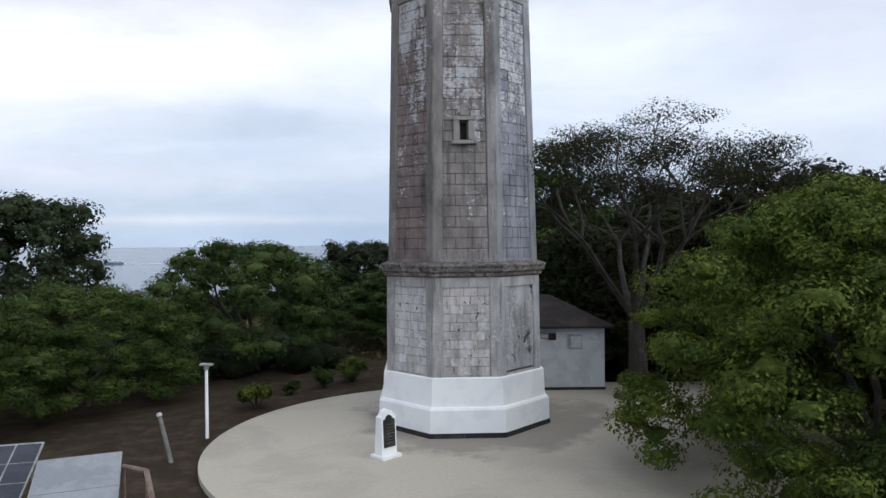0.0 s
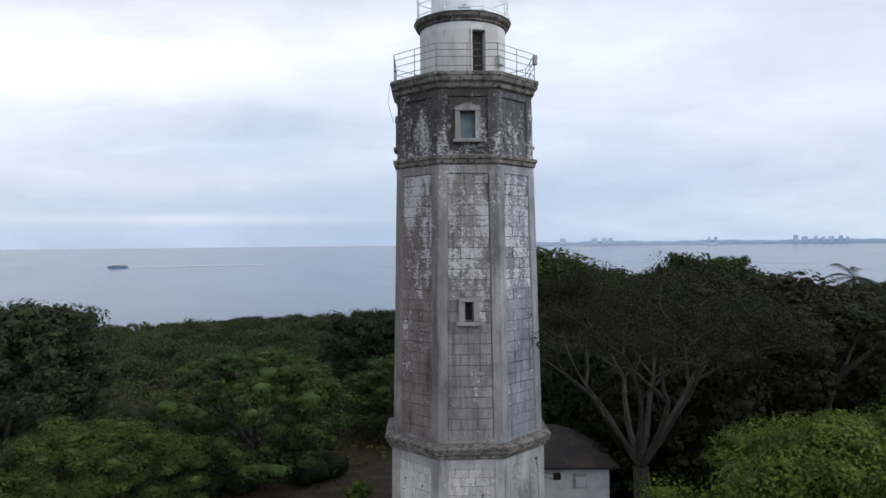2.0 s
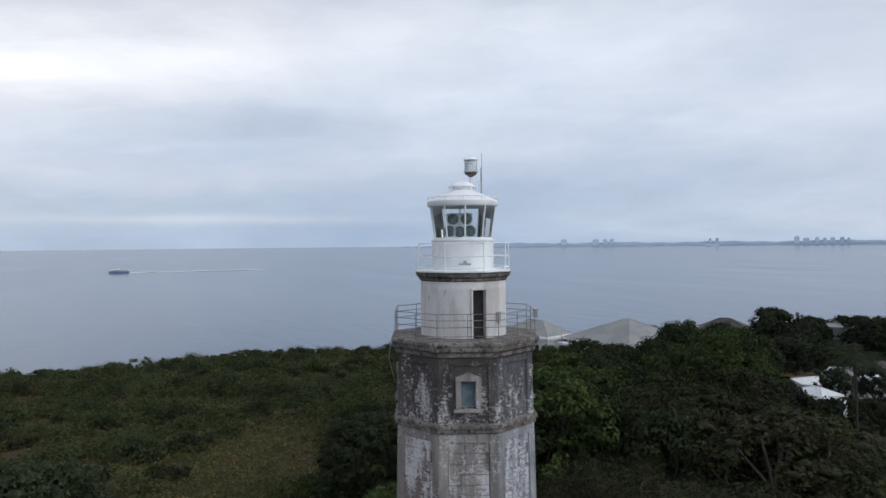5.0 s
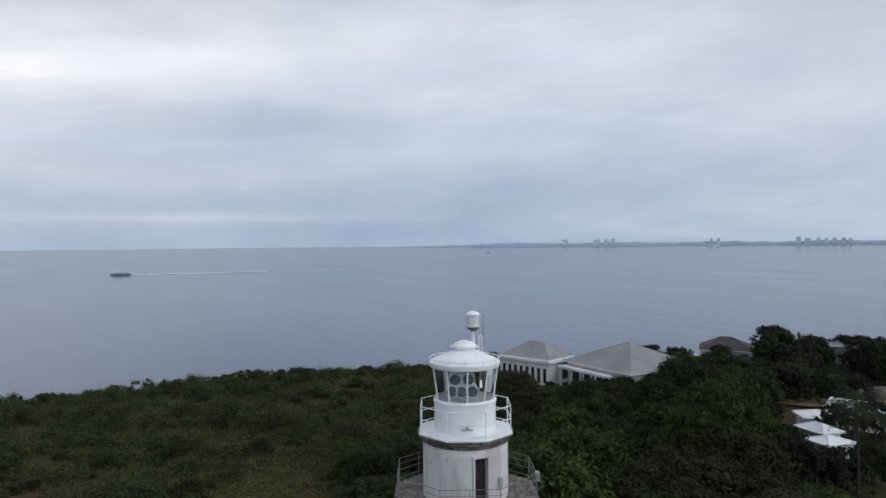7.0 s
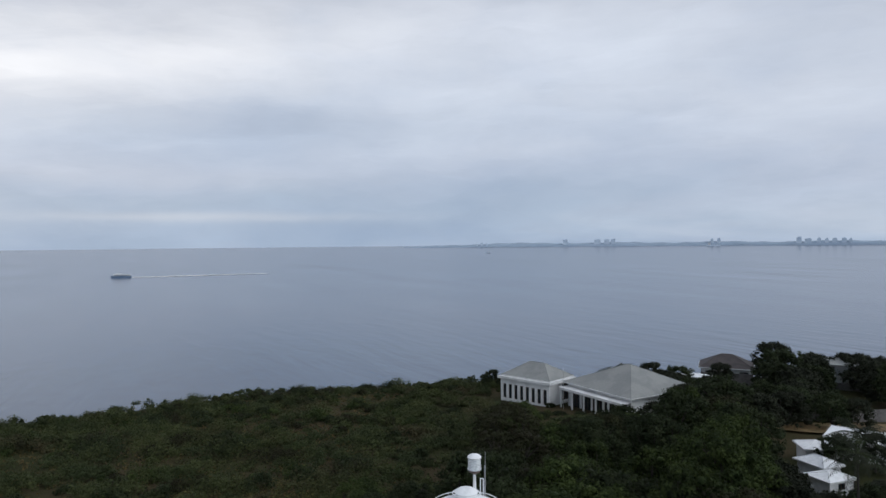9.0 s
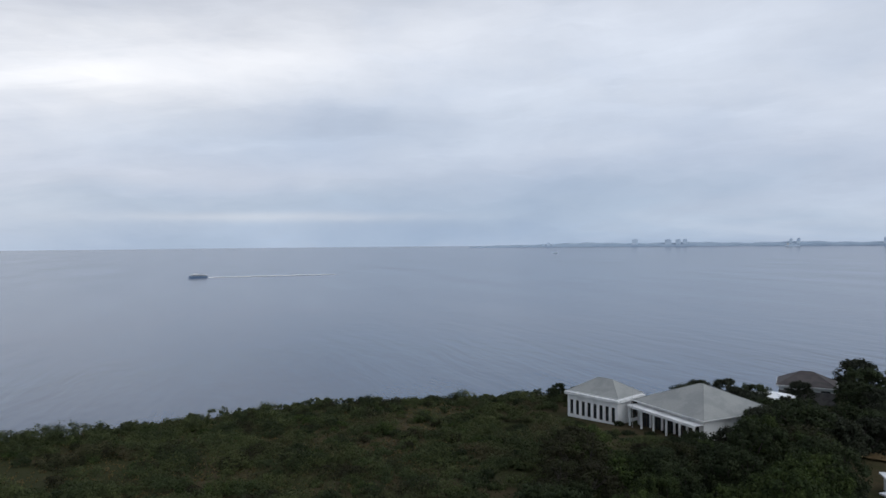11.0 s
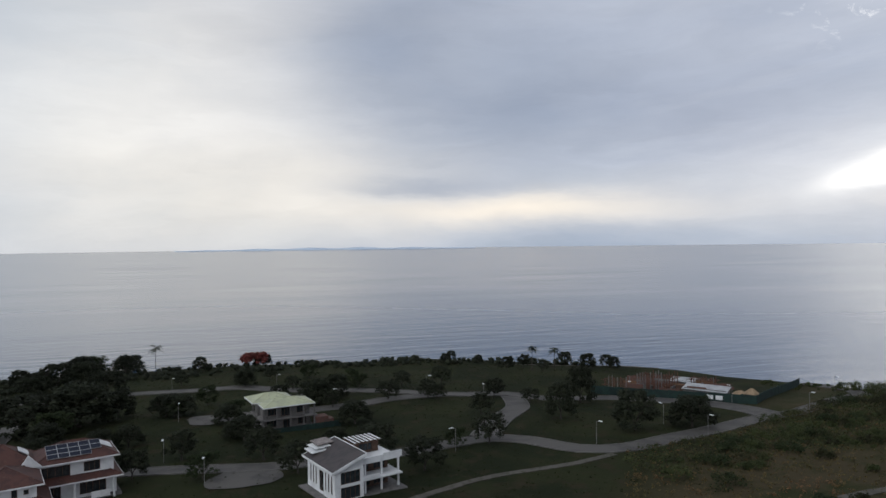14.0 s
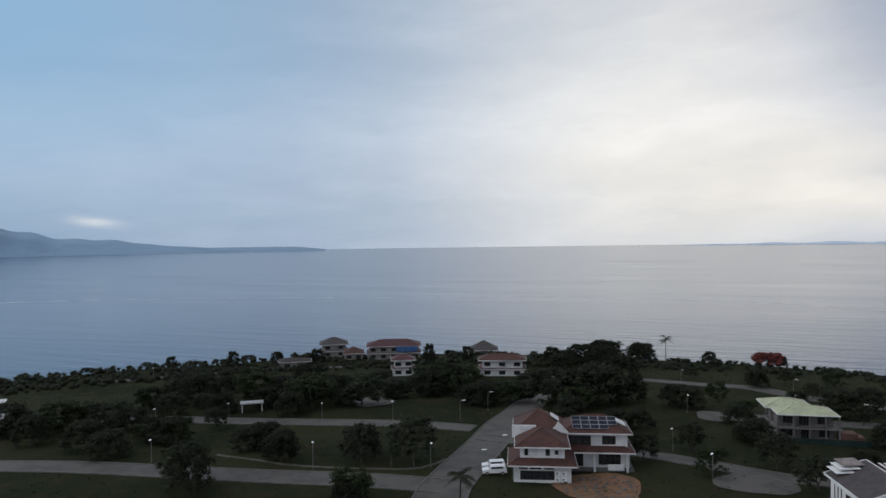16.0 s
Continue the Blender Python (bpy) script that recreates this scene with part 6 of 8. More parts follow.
def storey(parent, x0, x1, y0, y1, z0, z1, mat, openings=(), name="wall"):
    """Four walls with depth; openings (side, along, low, width, height) are cut as dark recessed windows with frames."""
    t = 0.25
    for side in "fblr":
        bm = bmesh.new()
        length, m = {"f": (x1 - x0, pose((x0 + x1) / 2, y0, 0)), "b": (x1 - x0, pose((x0 + x1) / 2, y1, 0, 0, 0, 180)),
                     "l": (y1 - y0 - 2 * t, pose(x0, (y0 + y1) / 2, 0, 0, 0, -90)), "r": (y1 - y0 - 2 * t, pose(x1, (y0 + y1) / 2, 0, 0, 0, 90))}[side]
        mine = sorted([o for o in openings if o[0] == side], key=lambda o: o[1])
        xs = sorted({-length / 2, length / 2} | {v for o in mine for v in (o[1] - o[3] / 2, o[1] + o[3] / 2) if abs(v) < length / 2})
        zs = sorted({z0, z1} | {v for o in mine for v in (z0 + o[2], z0 + o[2] + o[4]) if z0 < v < z1})

        def solid(i, k):
            if not (0 <= i < len(xs) - 1 and 0 <= k < len(zs) - 1):
                return False
            cx, cz = (xs[i] + xs[i + 1]) / 2, (zs[k] + zs[k + 1]) / 2
            return not any(abs(cx - o[1]) < o[3] / 2 and z0 + o[2] < cz < z0 + o[2] + o[4] for o in mine)
        for i in range(len(xs) - 1):
            for k in range(len(zs) - 1):
                if solid(i, k):
                    xa, xb, za, zb = xs[i], xs[i + 1], zs[k], zs[k + 1]
                    quads(bm, [m @ Vector(v) for v in ((xa, 0, za), (xb, 0, za), (xb, 0, zb), (xa, 0, zb))])
                    quads(bm, [m @ Vector(v) for v in ((xa, t, zb), (xb, t, zb), (xb, t, za), (xa, t, za))])
                    for di, dk, (ax, az), (bx, bz) in ((-1, 0, (xa, zb), (xa, za)), (1, 0, (xb, za), (xb, zb)), (0, -1, (xa, za), (xb, za)), (0, 1, (xb, zb), (xa, zb))):
                        if not solid(i + di, k + dk):
                            quads(bm, [m @ Vector(v) for v in ((ax, 0, az), (ax, t, az), (bx, t, bz), (bx, 0, bz))])
        bmesh.ops.remove_doubles(bm, verts=bm.verts, dist=1e-4)
        bmesh.ops.recalc_face_normals(bm, faces=bm.faces)
        wall = part(name, bm, mat, parent)
        for _, along, low, w, h in mine:
            win = part("window", boxed((along, t * 0.72, z0 + low + h / 2), (w, 0.03, h), m), M_GLASS_DARK, parent, "dark window glass")
            bm = bmesh.new()
            for sx in (along - w / 2 + 0.05, along + w / 2 - 0.05):
                box(bm, (sx, t * 0.45, z0 + low + h / 2), (0.1, 0.1, h), m)
            for sz in (z0 + low + 0.05, z0 + low + h - 0.05):
                box(bm, (along, t * 0.45, sz), (w - 0.2, 0.1, 0.1), m)
            for k in range(1, int(w / 1.3) + 1):
                box(bm, (along - w / 2 + w * k / (int(w / 1.3) + 1), t * 0.45, z0 + low + h / 2), (0.07, 0.08, h - 0.2), m)
            part("window_frame", bm, M_WOOD, win)


def house_place(x, y, turn, up=0.0):
    return pose(x, y, ground_z(x, y) + up, 0, 0, turn)


def red_roof_house():
    h = thing("house", "white two-storey house with red-brown tiled roofs and solar panels", "house", place=house_place(-94.5, -83.2, 133))
    part("foundation", boxed((0, 4.6, -1.2), (10.8, 9.6, 2.4)), M_CONCRETE, h)
    part("foundation", boxed((6, 14, -1.2), (23.4, 10.8, 2.4)), M_CONCRETE, h)
    # front wing
    storey(h, -5.2, 5.2, 0, 9, 0, 3.2, M_HOUSE_WHITE, [("f", -0.9, 0.5, 6.2, 1.7), ("f", -3.4, 2.45, 1.6, 0.4), ("f", -1.2, 2.45, 2.0, 0.4), ("f", 1.2, 2.45, 1.8, 0.4), ("r", -1.5, 0.2, 2.4, 2.3)])
    hip_roof(h, -5.2, 5.2, 0, 9, 3.35, 2.6, 1.1, M_TILE_RED, label="red-brown tiled skirt roof")
    storey(h, -4.0, 4.1, 0.9, 8.2, 3.4, 6.3, M_HOUSE_WHITE, [("f", -2.9, 1.25, 0.7, 1.3), ("f", 1.0, 1.25, 0.8, 1.3), ("f", 2.6, 1.5, 0.7, 0.8)], "upper_wall")
    hip_roof(h, -4.0, 4.1, 0.9, 9.5, 6.45, 2.3, 1.0, M_TILE_RED, label="red-brown hipped roof")
    part("parapet", boxed((-3.2, 7.2, 7.4), (4.6, 0.3, 2.4), None, 0.03), M_HOUSE_WHITE, h, "white stepped parapet wall")
    # gablet over the joint
    bm = bmesh.new()
    for y in (8.2, 8.5):
        bm.faces.new([bm.verts.new(p) for p in ((1.9, y, 6.9), (5.4, y, 6.9), (3.4, y, 9.1))])
    bmesh.ops.bridge_loops(bm, edges=[e for e in bm.edges])
    part("gablet", bm, M_HOUSE_WHITE, h, "pale triangular gable end")
    # rear wing, with the panels
    storey(h, 4.6, 17.0, 9.5, 18, 0, 3.2, M_HOUSE_WHITE, [("f", -4.2, 0.1, 3.2, 2.6), ("f", 2.4, 0.5, 4.2, 2.1)])
    for x in (5.0, 10.2, 16.4):
        part("porch_column", tube(bmesh.new(), (x, 8.3, -1.2), (x, 8.3, 3.1), 0.22, segs=8), M_HOUSE_WHITE, h)
    hip_roof(h, 4.6, 17.0, 8.6, 18, 3.35, 2.4, 0.9, M_TILE_RED, label="red-brown tiled porch roof")
    storey(h, 4.8, 16.6, 9.6, 18, 3.4, 6.6, M_HOUSE_WHITE, [("f", -3.3, 0.6, 4.6, 2.1), ("f", 2.4, 1.0, 2.6, 1.7)], "upper_wall")
    roof = hip_roof(h, 4.8, 16.6, 9.6, 18, 6.75, 2.5, 0.9, M_TILE_RED, label="red-brown hipped roof with solar panels")
    slope = math.atan2(2.5, 5.1)
    m = Matrix.Translation((11.0, 11.3, 6.75 + 2.5 * 2.6 / 5.1 + 0.18)) @ Matrix.Rotation(slope, 4, "X")
    for row in range(3):
        for col in range(5):
            if row == 0 and col == 4:
                continue
            x = -3.9 + col * 1.72 - row * 0.05
            panel = part("solar_panel", boxed((x, -1.25 + row * 1.22, 0.05), (1.62, 1.12, 0.05), m), M_PANEL, h, "dark blue solar panel")
            bm = bmesh.new()
            for sx in (-0.83, 0.83):
                box(bm, (x + sx, -1.25 + row * 1.22, 0.06), (0.05, 1.2, 0.07), m)
            for sy in (-0.58, 0.58):
                box(bm, (x, -1.25 + row * 1.22 + sy, 0.06), (1.6, 0.05, 0.07), m)
            part("panel_frame", bm, M_STEEL, panel)
    hip_roof(h, -4.5, 4.4, 10.6, 19.5, 6.6, 3.4, 0.9, M_TILE_RED, label="tall red-brown hipped roof")
    storey(h, -4.5, 4.4, 10.6, 19.5, 0, 6.4, M_HOUSE_WHITE, [("l", 0, 4.2, 1.4, 1.3)])
    for x, y, z, sx, sy, lean in ((3.0, 15.0, 8.4, 1.8, 2.8, 32), (15.7, 13.8, 7.85, 2.4, 3.4, 26)):
        part("roof_sheet", boxed((0, 0, 0), (sx, sy, 0.16), Matrix.Translation((x, y, z)) @ Matrix.Rotation(radians(lean), 4, "Y"), 0.02), M_HOUSE_WHITE, h, "white sheet laid on the roof slope")
    for x, z in ((2.75, 0.8), (3.9, 0.8), (2.75, 1.9), (3.9, 1.9)):
        ac = part("air_conditioner", boxed((x, -0.25, z), (0.9, 0.4, 0.7), None, 0.03), M_WHITE_METAL, h, "white wall-mounted air conditioner unit")
        bm = bmesh.new()
        tube(bm, (x - 0.12, -0.46, z), (x - 0.12, -0.48, z), 0.26, segs=14)
        part("fan_grille", bm, M_STEEL, ac)
    part("low_wall", boxed((14.2, 7.9, 0.55), (3.0, 0.25, 1.1)), M_HOUSE_WHITE, h)


def gable_house():
    h = thing("house", "modern white house with a slanting slate roof and terraces", "house", place=house_place(-112.8, -34.7, 133) @ Matrix.Diagonal((0.86, 0.86, 0.86, 1)))
    part("foundation", boxed((4, 4.5, -1.0), (18, 14, 2.0)), M_CONCRETE, h)
    storey(h, -3.1, 3.1, -2.2, 11, 0, 5.8, M_HOUSE_WHITE, [("l", k, 1.2, 0.55, 3.6) for k in (-5.0, -3.7, -2.4, 2.2, 3.6, 5.0)] + [("l", 0.2, 0.6, 2.0, 4.0), ("f", 0.2, 3.2, 4.2, 2.4), ("f", 0.2, 0.2, 4.2, 2.4)])
    bm = bmesh.new()
    v = []
    for y in (-2.9, 11.7):
        v.append([bm.verts.new(p) for p in ((-3.9, y, 5.75), (3.4, y, 8.35), (3.4, y, 8.65), (-3.9, y, 6.05))])
    for i in range(4):
        bm.faces.new((v[0][i], v[0][(i + 1) % 4], v[1][(i + 1) % 4], v[1][i]))
    bm.faces.new(v[0]), bm.faces.new(v[1][::-1])
    bmesh.ops.recalc_face_normals(bm, faces=bm.faces)
    roof = part("roof", bm, M_SLATE, h, "slate-grey slanting roof")
    bm = bmesh.new()
    for y in (-2.95, 11.75):
        a, b = Vector((-3.9, y, 5.92)), Vector((3.4, y, 8.52))
        d = b - a
        box(bm, (0, 0, 0), (d.length + 0.2, 0.12, 0.5), Matrix.Translation((a + b) / 2) @ Matrix.Rotation(-math.atan2(d.z, d.x), 4, "Y"))
    box(bm, (-3.95, 4.4, 5.9), (0.12, 14.5, 0.4)), box(bm, (3.45, 4.4, 8.5), (0.14, 14.5, 0.55))
    part("fascia", bm, M_HOUSE_WHITE, roof)
    bm = bmesh.new()
    for y in (-2.1, 10.9):
        bm.faces.new([bm.verts.new(p) for p in ((-3.1, y, 5.8), (3.1, y, 5.8), (3.1, y, 8.2), (-3.1, y, 6.0))])
    box(bm, (3.0, 4.4, 7.0), (0.2, 13.0, 2.4))
    part("gable_wall", bm, M_HOUSE_WHITE, h)
    # stepped upper roof at the back
    for k in range(3):
        part("roof_slab", boxed((-1.0 + k * 0.9, 10.2 + k * 0.5, 7.3 + k * 0.5), (3.6, 4.2, 0.18), Matrix.Rotation(radians(-4), 4, "Y"), 0.02), M_HOUSE_WHITE if k < 2 else M_PIL, h)
    # terraces
    for z, y0 in ((3.0, -1.6), (6.0, -0.6)):
        part("terrace_slab", boxed((7.6, 4.0 + y0 / 2, z), (9.0, 9.0 - y0, 0.3), None, 0.03), M_HOUSE_WHITE, h)
    part("parapet", boxed((5.6, -1.0, 6.6), (5.0, 0.2, 1.0), None, 0.02), M_HOUSE_WHITE, h)
    part("parapet", boxed((10.4, -1.0, 6.75), (4.3, 0.2, 1.3), None, 0.02), M_HOUSE_WHITE, h)
    part("parapet", boxed((4.9, -2.1, 3.45), (3.6, 0.2, 0.9), None, 0.02), M_HOUSE_WHITE, h)
    for x, y in ((11.8, -0.8), (11.8, 7.5), (3.9, -1.2), (7.8, -0.9)):
        part("column", boxed((x, y, 3.0), (0.35, 0.35, 5.8)), M_HOUSE_WHITE, h)
    # dark timber colour stands in for the shade deep inside the terraces
    storey(h, 3.2, 11.0, 2.2, 9.0, 0, 5.8, M_WOOD, [("f", -1.8, 3.4, 2.6, 2.1), ("f", 1.9, 3.4, 2.8, 2.1), ("f", -1.6, 0.2, 2.8, 2.3), ("f", 1.9, 0.2, 2.8, 2.3)], "rear_wall")
    # timber roof room with pergola
    storey(h, 4.2, 10.2, 4.8, 9.0, 6.2, 8.6, M_WOOD, [("f", 0.0, 0.4, 3.2, 1.6)], "roof_room_wall")
    for i in range(7):
        part("pergola_slat", boxed((4.4 + i * 0.95, 6.4, 8.9), (0.35, 5.2, 0.12)), M_HOUSE_WHITE, h)
    for y in (4.0, 8.8):
        part("pergola_beam", boxed((7.2, y, 8.74), (6.6, 0.16, 0.18)), M_WOOD, h)


def unfinished_house():
    h = thing("house", "unfinished raw concrete house with pale yellow-green roof", "house", place=house_place(-166.9, -64.9, 127))
    part("floor_slab", boxed((-1, 5, -0.8), (14, 12, 1.9)), M_CONCRETE, h)
    part("floor_slab", boxed((-1, 5, 3.1), (14.4, 12, 0.35)), M_CONCRETE, h)
    for x in (-7.4, -4, -0.6, 2.8, 5.6):
        for y in (-0.6, 5, 10.6):
            part("column", boxed((x, y, 3.1), (0.4, 0.4, 6.2)), M_CONCRETE, h)
    storey(h, -7.0, 5.2, 1.2, 10.4, 0.15, 2.9, M_CONCRETE, [("f", -4, 0.6, 2.6, 1.7), ("f", 0, 0.1, 2.2, 2.3), ("f", 3.8, 0.6, 2.2, 1.7)])
    storey(h, -7.0, 4.6, 0.4, 10.4, 3.3, 6.1, M_CONCRETE, [("f", -3.6, 0.6, 2.6, 1.7), ("f", -0.2, 0.2, 2.6, 2.2), ("f", 3.6, 0.6, 2.2, 1.7)], "upper_wall")
    hip_roof(h, -6.6, 4.6, -0.4, 6.5, 6.35, 1.3, 1.0, M_YELLOW_ROOF, label="pale yellow-green sheet roof")
    hip_roof(h, -8.0, 1.0, 5.4, 12.5, 6.6, 1.5, 1.0, M_YELLOW_ROOF, label="pale yellow-green sheet roof")
    for x, w, z in ((7.6, 3.4, 1.2), (9.6, 2.4, 0.8)):
        part("brick_wall", boxed((x, 0.6, z), (w, 3.0, 2 * z), None, 0.05), M_BRICK_RED, h)
    part("site_netting", boxed((2, -3.0, 0.5), (20, 0.08, 1.9)), M_NET, h, "dark green netting fence")


def plain_house(label, x, y, turn, w, d, storeys, roof_mat, rise=2.2, wall_mat=None, over=0.8, extra=None, up=0.0):
    h = thing("house", label, "house", place=house_place(x, y, turn, up))
    wall_mat = wall_mat or M_HOUSE_WHITE
    part("foundation", boxed((0, d / 2, -1.2), (w + 0.4, d + 0.4, 2.3 + 2 * up)), M_CONCRETE, h)
    for s in range(storeys):
        inset = 0.0 if s == 0 else 0.7
        n = max(2, int(w / 4.5))
        ops = [("f", -w / 2 + w * (k + 0.5) / n, 0.7, min(2.4, w / n * 0.6), 1.5) for k in range(n)] + [("r", 0, 0.8, 1.8, 1.4), ("l", 0, 0.8, 1.8, 1.4)]
        storey(h, -w / 2 + inset, w / 2 - inset, inset, d - inset, s * 3.1, s * 3.1 + 3.0, wall_mat, ops)
        if s < storeys - 1:
            hip_roof(h, -w / 2, w / 2, 0, d, s * 3.1 + 3.0, 0.9, 0.7, roof_mat)
    hip_roof(h, -w / 2, w / 2, 0, d, storeys * 3.1 + 0.05, rise, over, roof_mat)
    if extra:
        extra(h)
    return h


def clubhouse():
    h = thing("clubhouse", "long white clubhouse with broad grey hipped roofs", "house", place=pose(27.7, 168.2, -8.4, 0, 0, 0))
    eave = 6.4
    # gallery wing with tall windows, running away to the side
    frame1 = pose(-2.4, -0.6, 0, 0, 0, 137)
    w1 = new("gallery_wing")
    w1.parent = h
    w1.matrix_local = frame1
    storey(w1, 0, 15, -11, 0, 0, eave, M_HOUSE_WHITE, [("b", -6.2 + 1.78 * k, 1.0, 0.95, 3.6) for k in range(8)] + [("l", 2.0, 1.2, 3.6, 4.2)], "gallery_wall")
    hip_roof(w1, 0.5, 15, -11, -0.9, eave + 0.25, 3.3, 0.3, M_CLUB_ROOF, label="grey metal hipped roof")
    part("parapet_band", boxed((7.5, 0.2, eave - 0.2), (16.2, 0.9, 0.7), None, 0.03), M_HOUSE_WHITE, w1)
    part("parapet_band", boxed((-0.3, -5.6, eave - 0.2), (0.8, 10.6, 0.7), None, 0.03), M_HOUSE_WHITE, w1)
    frame2 = pose(2.5, 0.7, 0, 0, 0, -60)
    w2 = new("hall_wing")
    w2.parent = h
    w2.matrix_local = frame2
    storey(w2, 0, 21, 0, 20, 0, eave, M_HOUSE_WHITE, [("f", -8.0 + 3.9 * k, 0.5, 3.2, 4.2) for k in range(5)], "hall_wall")
    hip_roof(w2, 0, 21, 0, 20, eave + 0.1, 4.9, 0.9, M_CLUB_ROOF, label="grey metal hipped roof")
    part("verandah_roof", boxed((10.5, -1.4, eave - 0.9), (21.5, 3.0, 0.16)), M_HOUSE_WHITE, w2)
    part("verandah_beam", boxed((10.5, -2.75, eave - 1.1), (21.5, 0.25, 0.6), None, 0.02), M_HOUSE_WHITE, w2)
    for k in range(6):
        part("verandah_column", boxed((0.3 + 4.1 * k, -2.6, eave / 2 - 0.5), (0.35, 0.35, eave - 1.0)), M_HOUSE_WHITE, w2)
    part("porch_post", tube(bmesh.new(), (0.6, -3.2, 0), (0.6, -3.2, 10.5), 0.06), M_STEEL, h)


def white_compound():
    """Low white sheds with metal roofs beside a palm."""
    for x, y, turn, w, d, z, rise in ((64.5, 118.0, -8, 5.0, 4.5, 2.6, 0.9), (61.0, 108.5, 20, 3.6, 5.0, 2.4, 1.0)):
        h = thing("shed", "small white shed with white metal roof", "building", place=house_place(x, y, turn))
        storey(h, -w / 2, w / 2, 0, d, 0, z, M_HOUSE_WHITE, [("f", 0.3, 0.9, 1.2, 1.0)])
        hip_roof(h, -w / 2, w / 2, 0, d, z + 0.1, rise, 0.5, M_WHITE_METAL)
        part("foundation", boxed((0, d / 2, -0.8), (w, d, 1.5)), M_CONCRETE, h)
    h = thing("house", "flat white single-storey house with white metal roof", "house", place=house_place(73.0, 119.0, -38))
    part("foundation", boxed((0, 4, -0.8), (13, 9, 1.5)), M_CONCRETE, h)
    storey(h, -6.4, 6.4, 0, 8, 0, 3.6, M_HOUSE_WHITE, [("f", -4.0, 1.4, 1.1, 1.0), ("f", 0.5, 1.2, 1.6, 1.2), ("l", 0, 1.4, 1.1, 1.0)])
    hip_roof(h, -6.4, 6.4, 0, 8, 3.7, 0.8, 0.4, M_WHITE_METAL)
    h = thing("house", "white flat-roofed lower house", "house", place=house_place(58.5, 101.5, 20))
    storey(h, -2.4, 2.4, 0, 4, 0, 2.3, M_HOUSE_WHITE, [("f", 0.0, 0.9, 1.4, 1.0)])
    hip_roof(h, -2.4, 2.4, 0, 4, 2.4, 0.7, 0.4, M_WHITE_METAL)


def long_wall(name, label, a, b, height, step, mat, top=0.0):
    wall = thing(name, label, "wall", place=pose(0, 0, 0))
    a, b = Vector((*a, 0)), Vector((*b, 0))
    n = max(1, int((b - a).length / step))
    turn = math.atan2(b.y - a.y, b.x - a.x)
    for i in range(n):
        p = a.lerp(b, (i + 0.5) / n)
        z = ground_z(p.x, p.y)
        m = Matrix.Translation((p.x, p.y, z)) @ Matrix.Rotation(turn, 4, "Z")
        hgt = height + (0.25 if i % 3 == 0 else 0) * (1 if top else 0)
        panel = part("wall_panel", boxed((0, 0, hgt / 2 - 0.3), ((b - a).length / n - 0.05, 0.16, hgt + 0.6), m), mat, wall)
        part("pier", boxed(((b - a).length / n / 2, 0, hgt / 2 - 0.25), (0.26, 0.24, hgt + 0.7), m), mat, wall)
    return wall


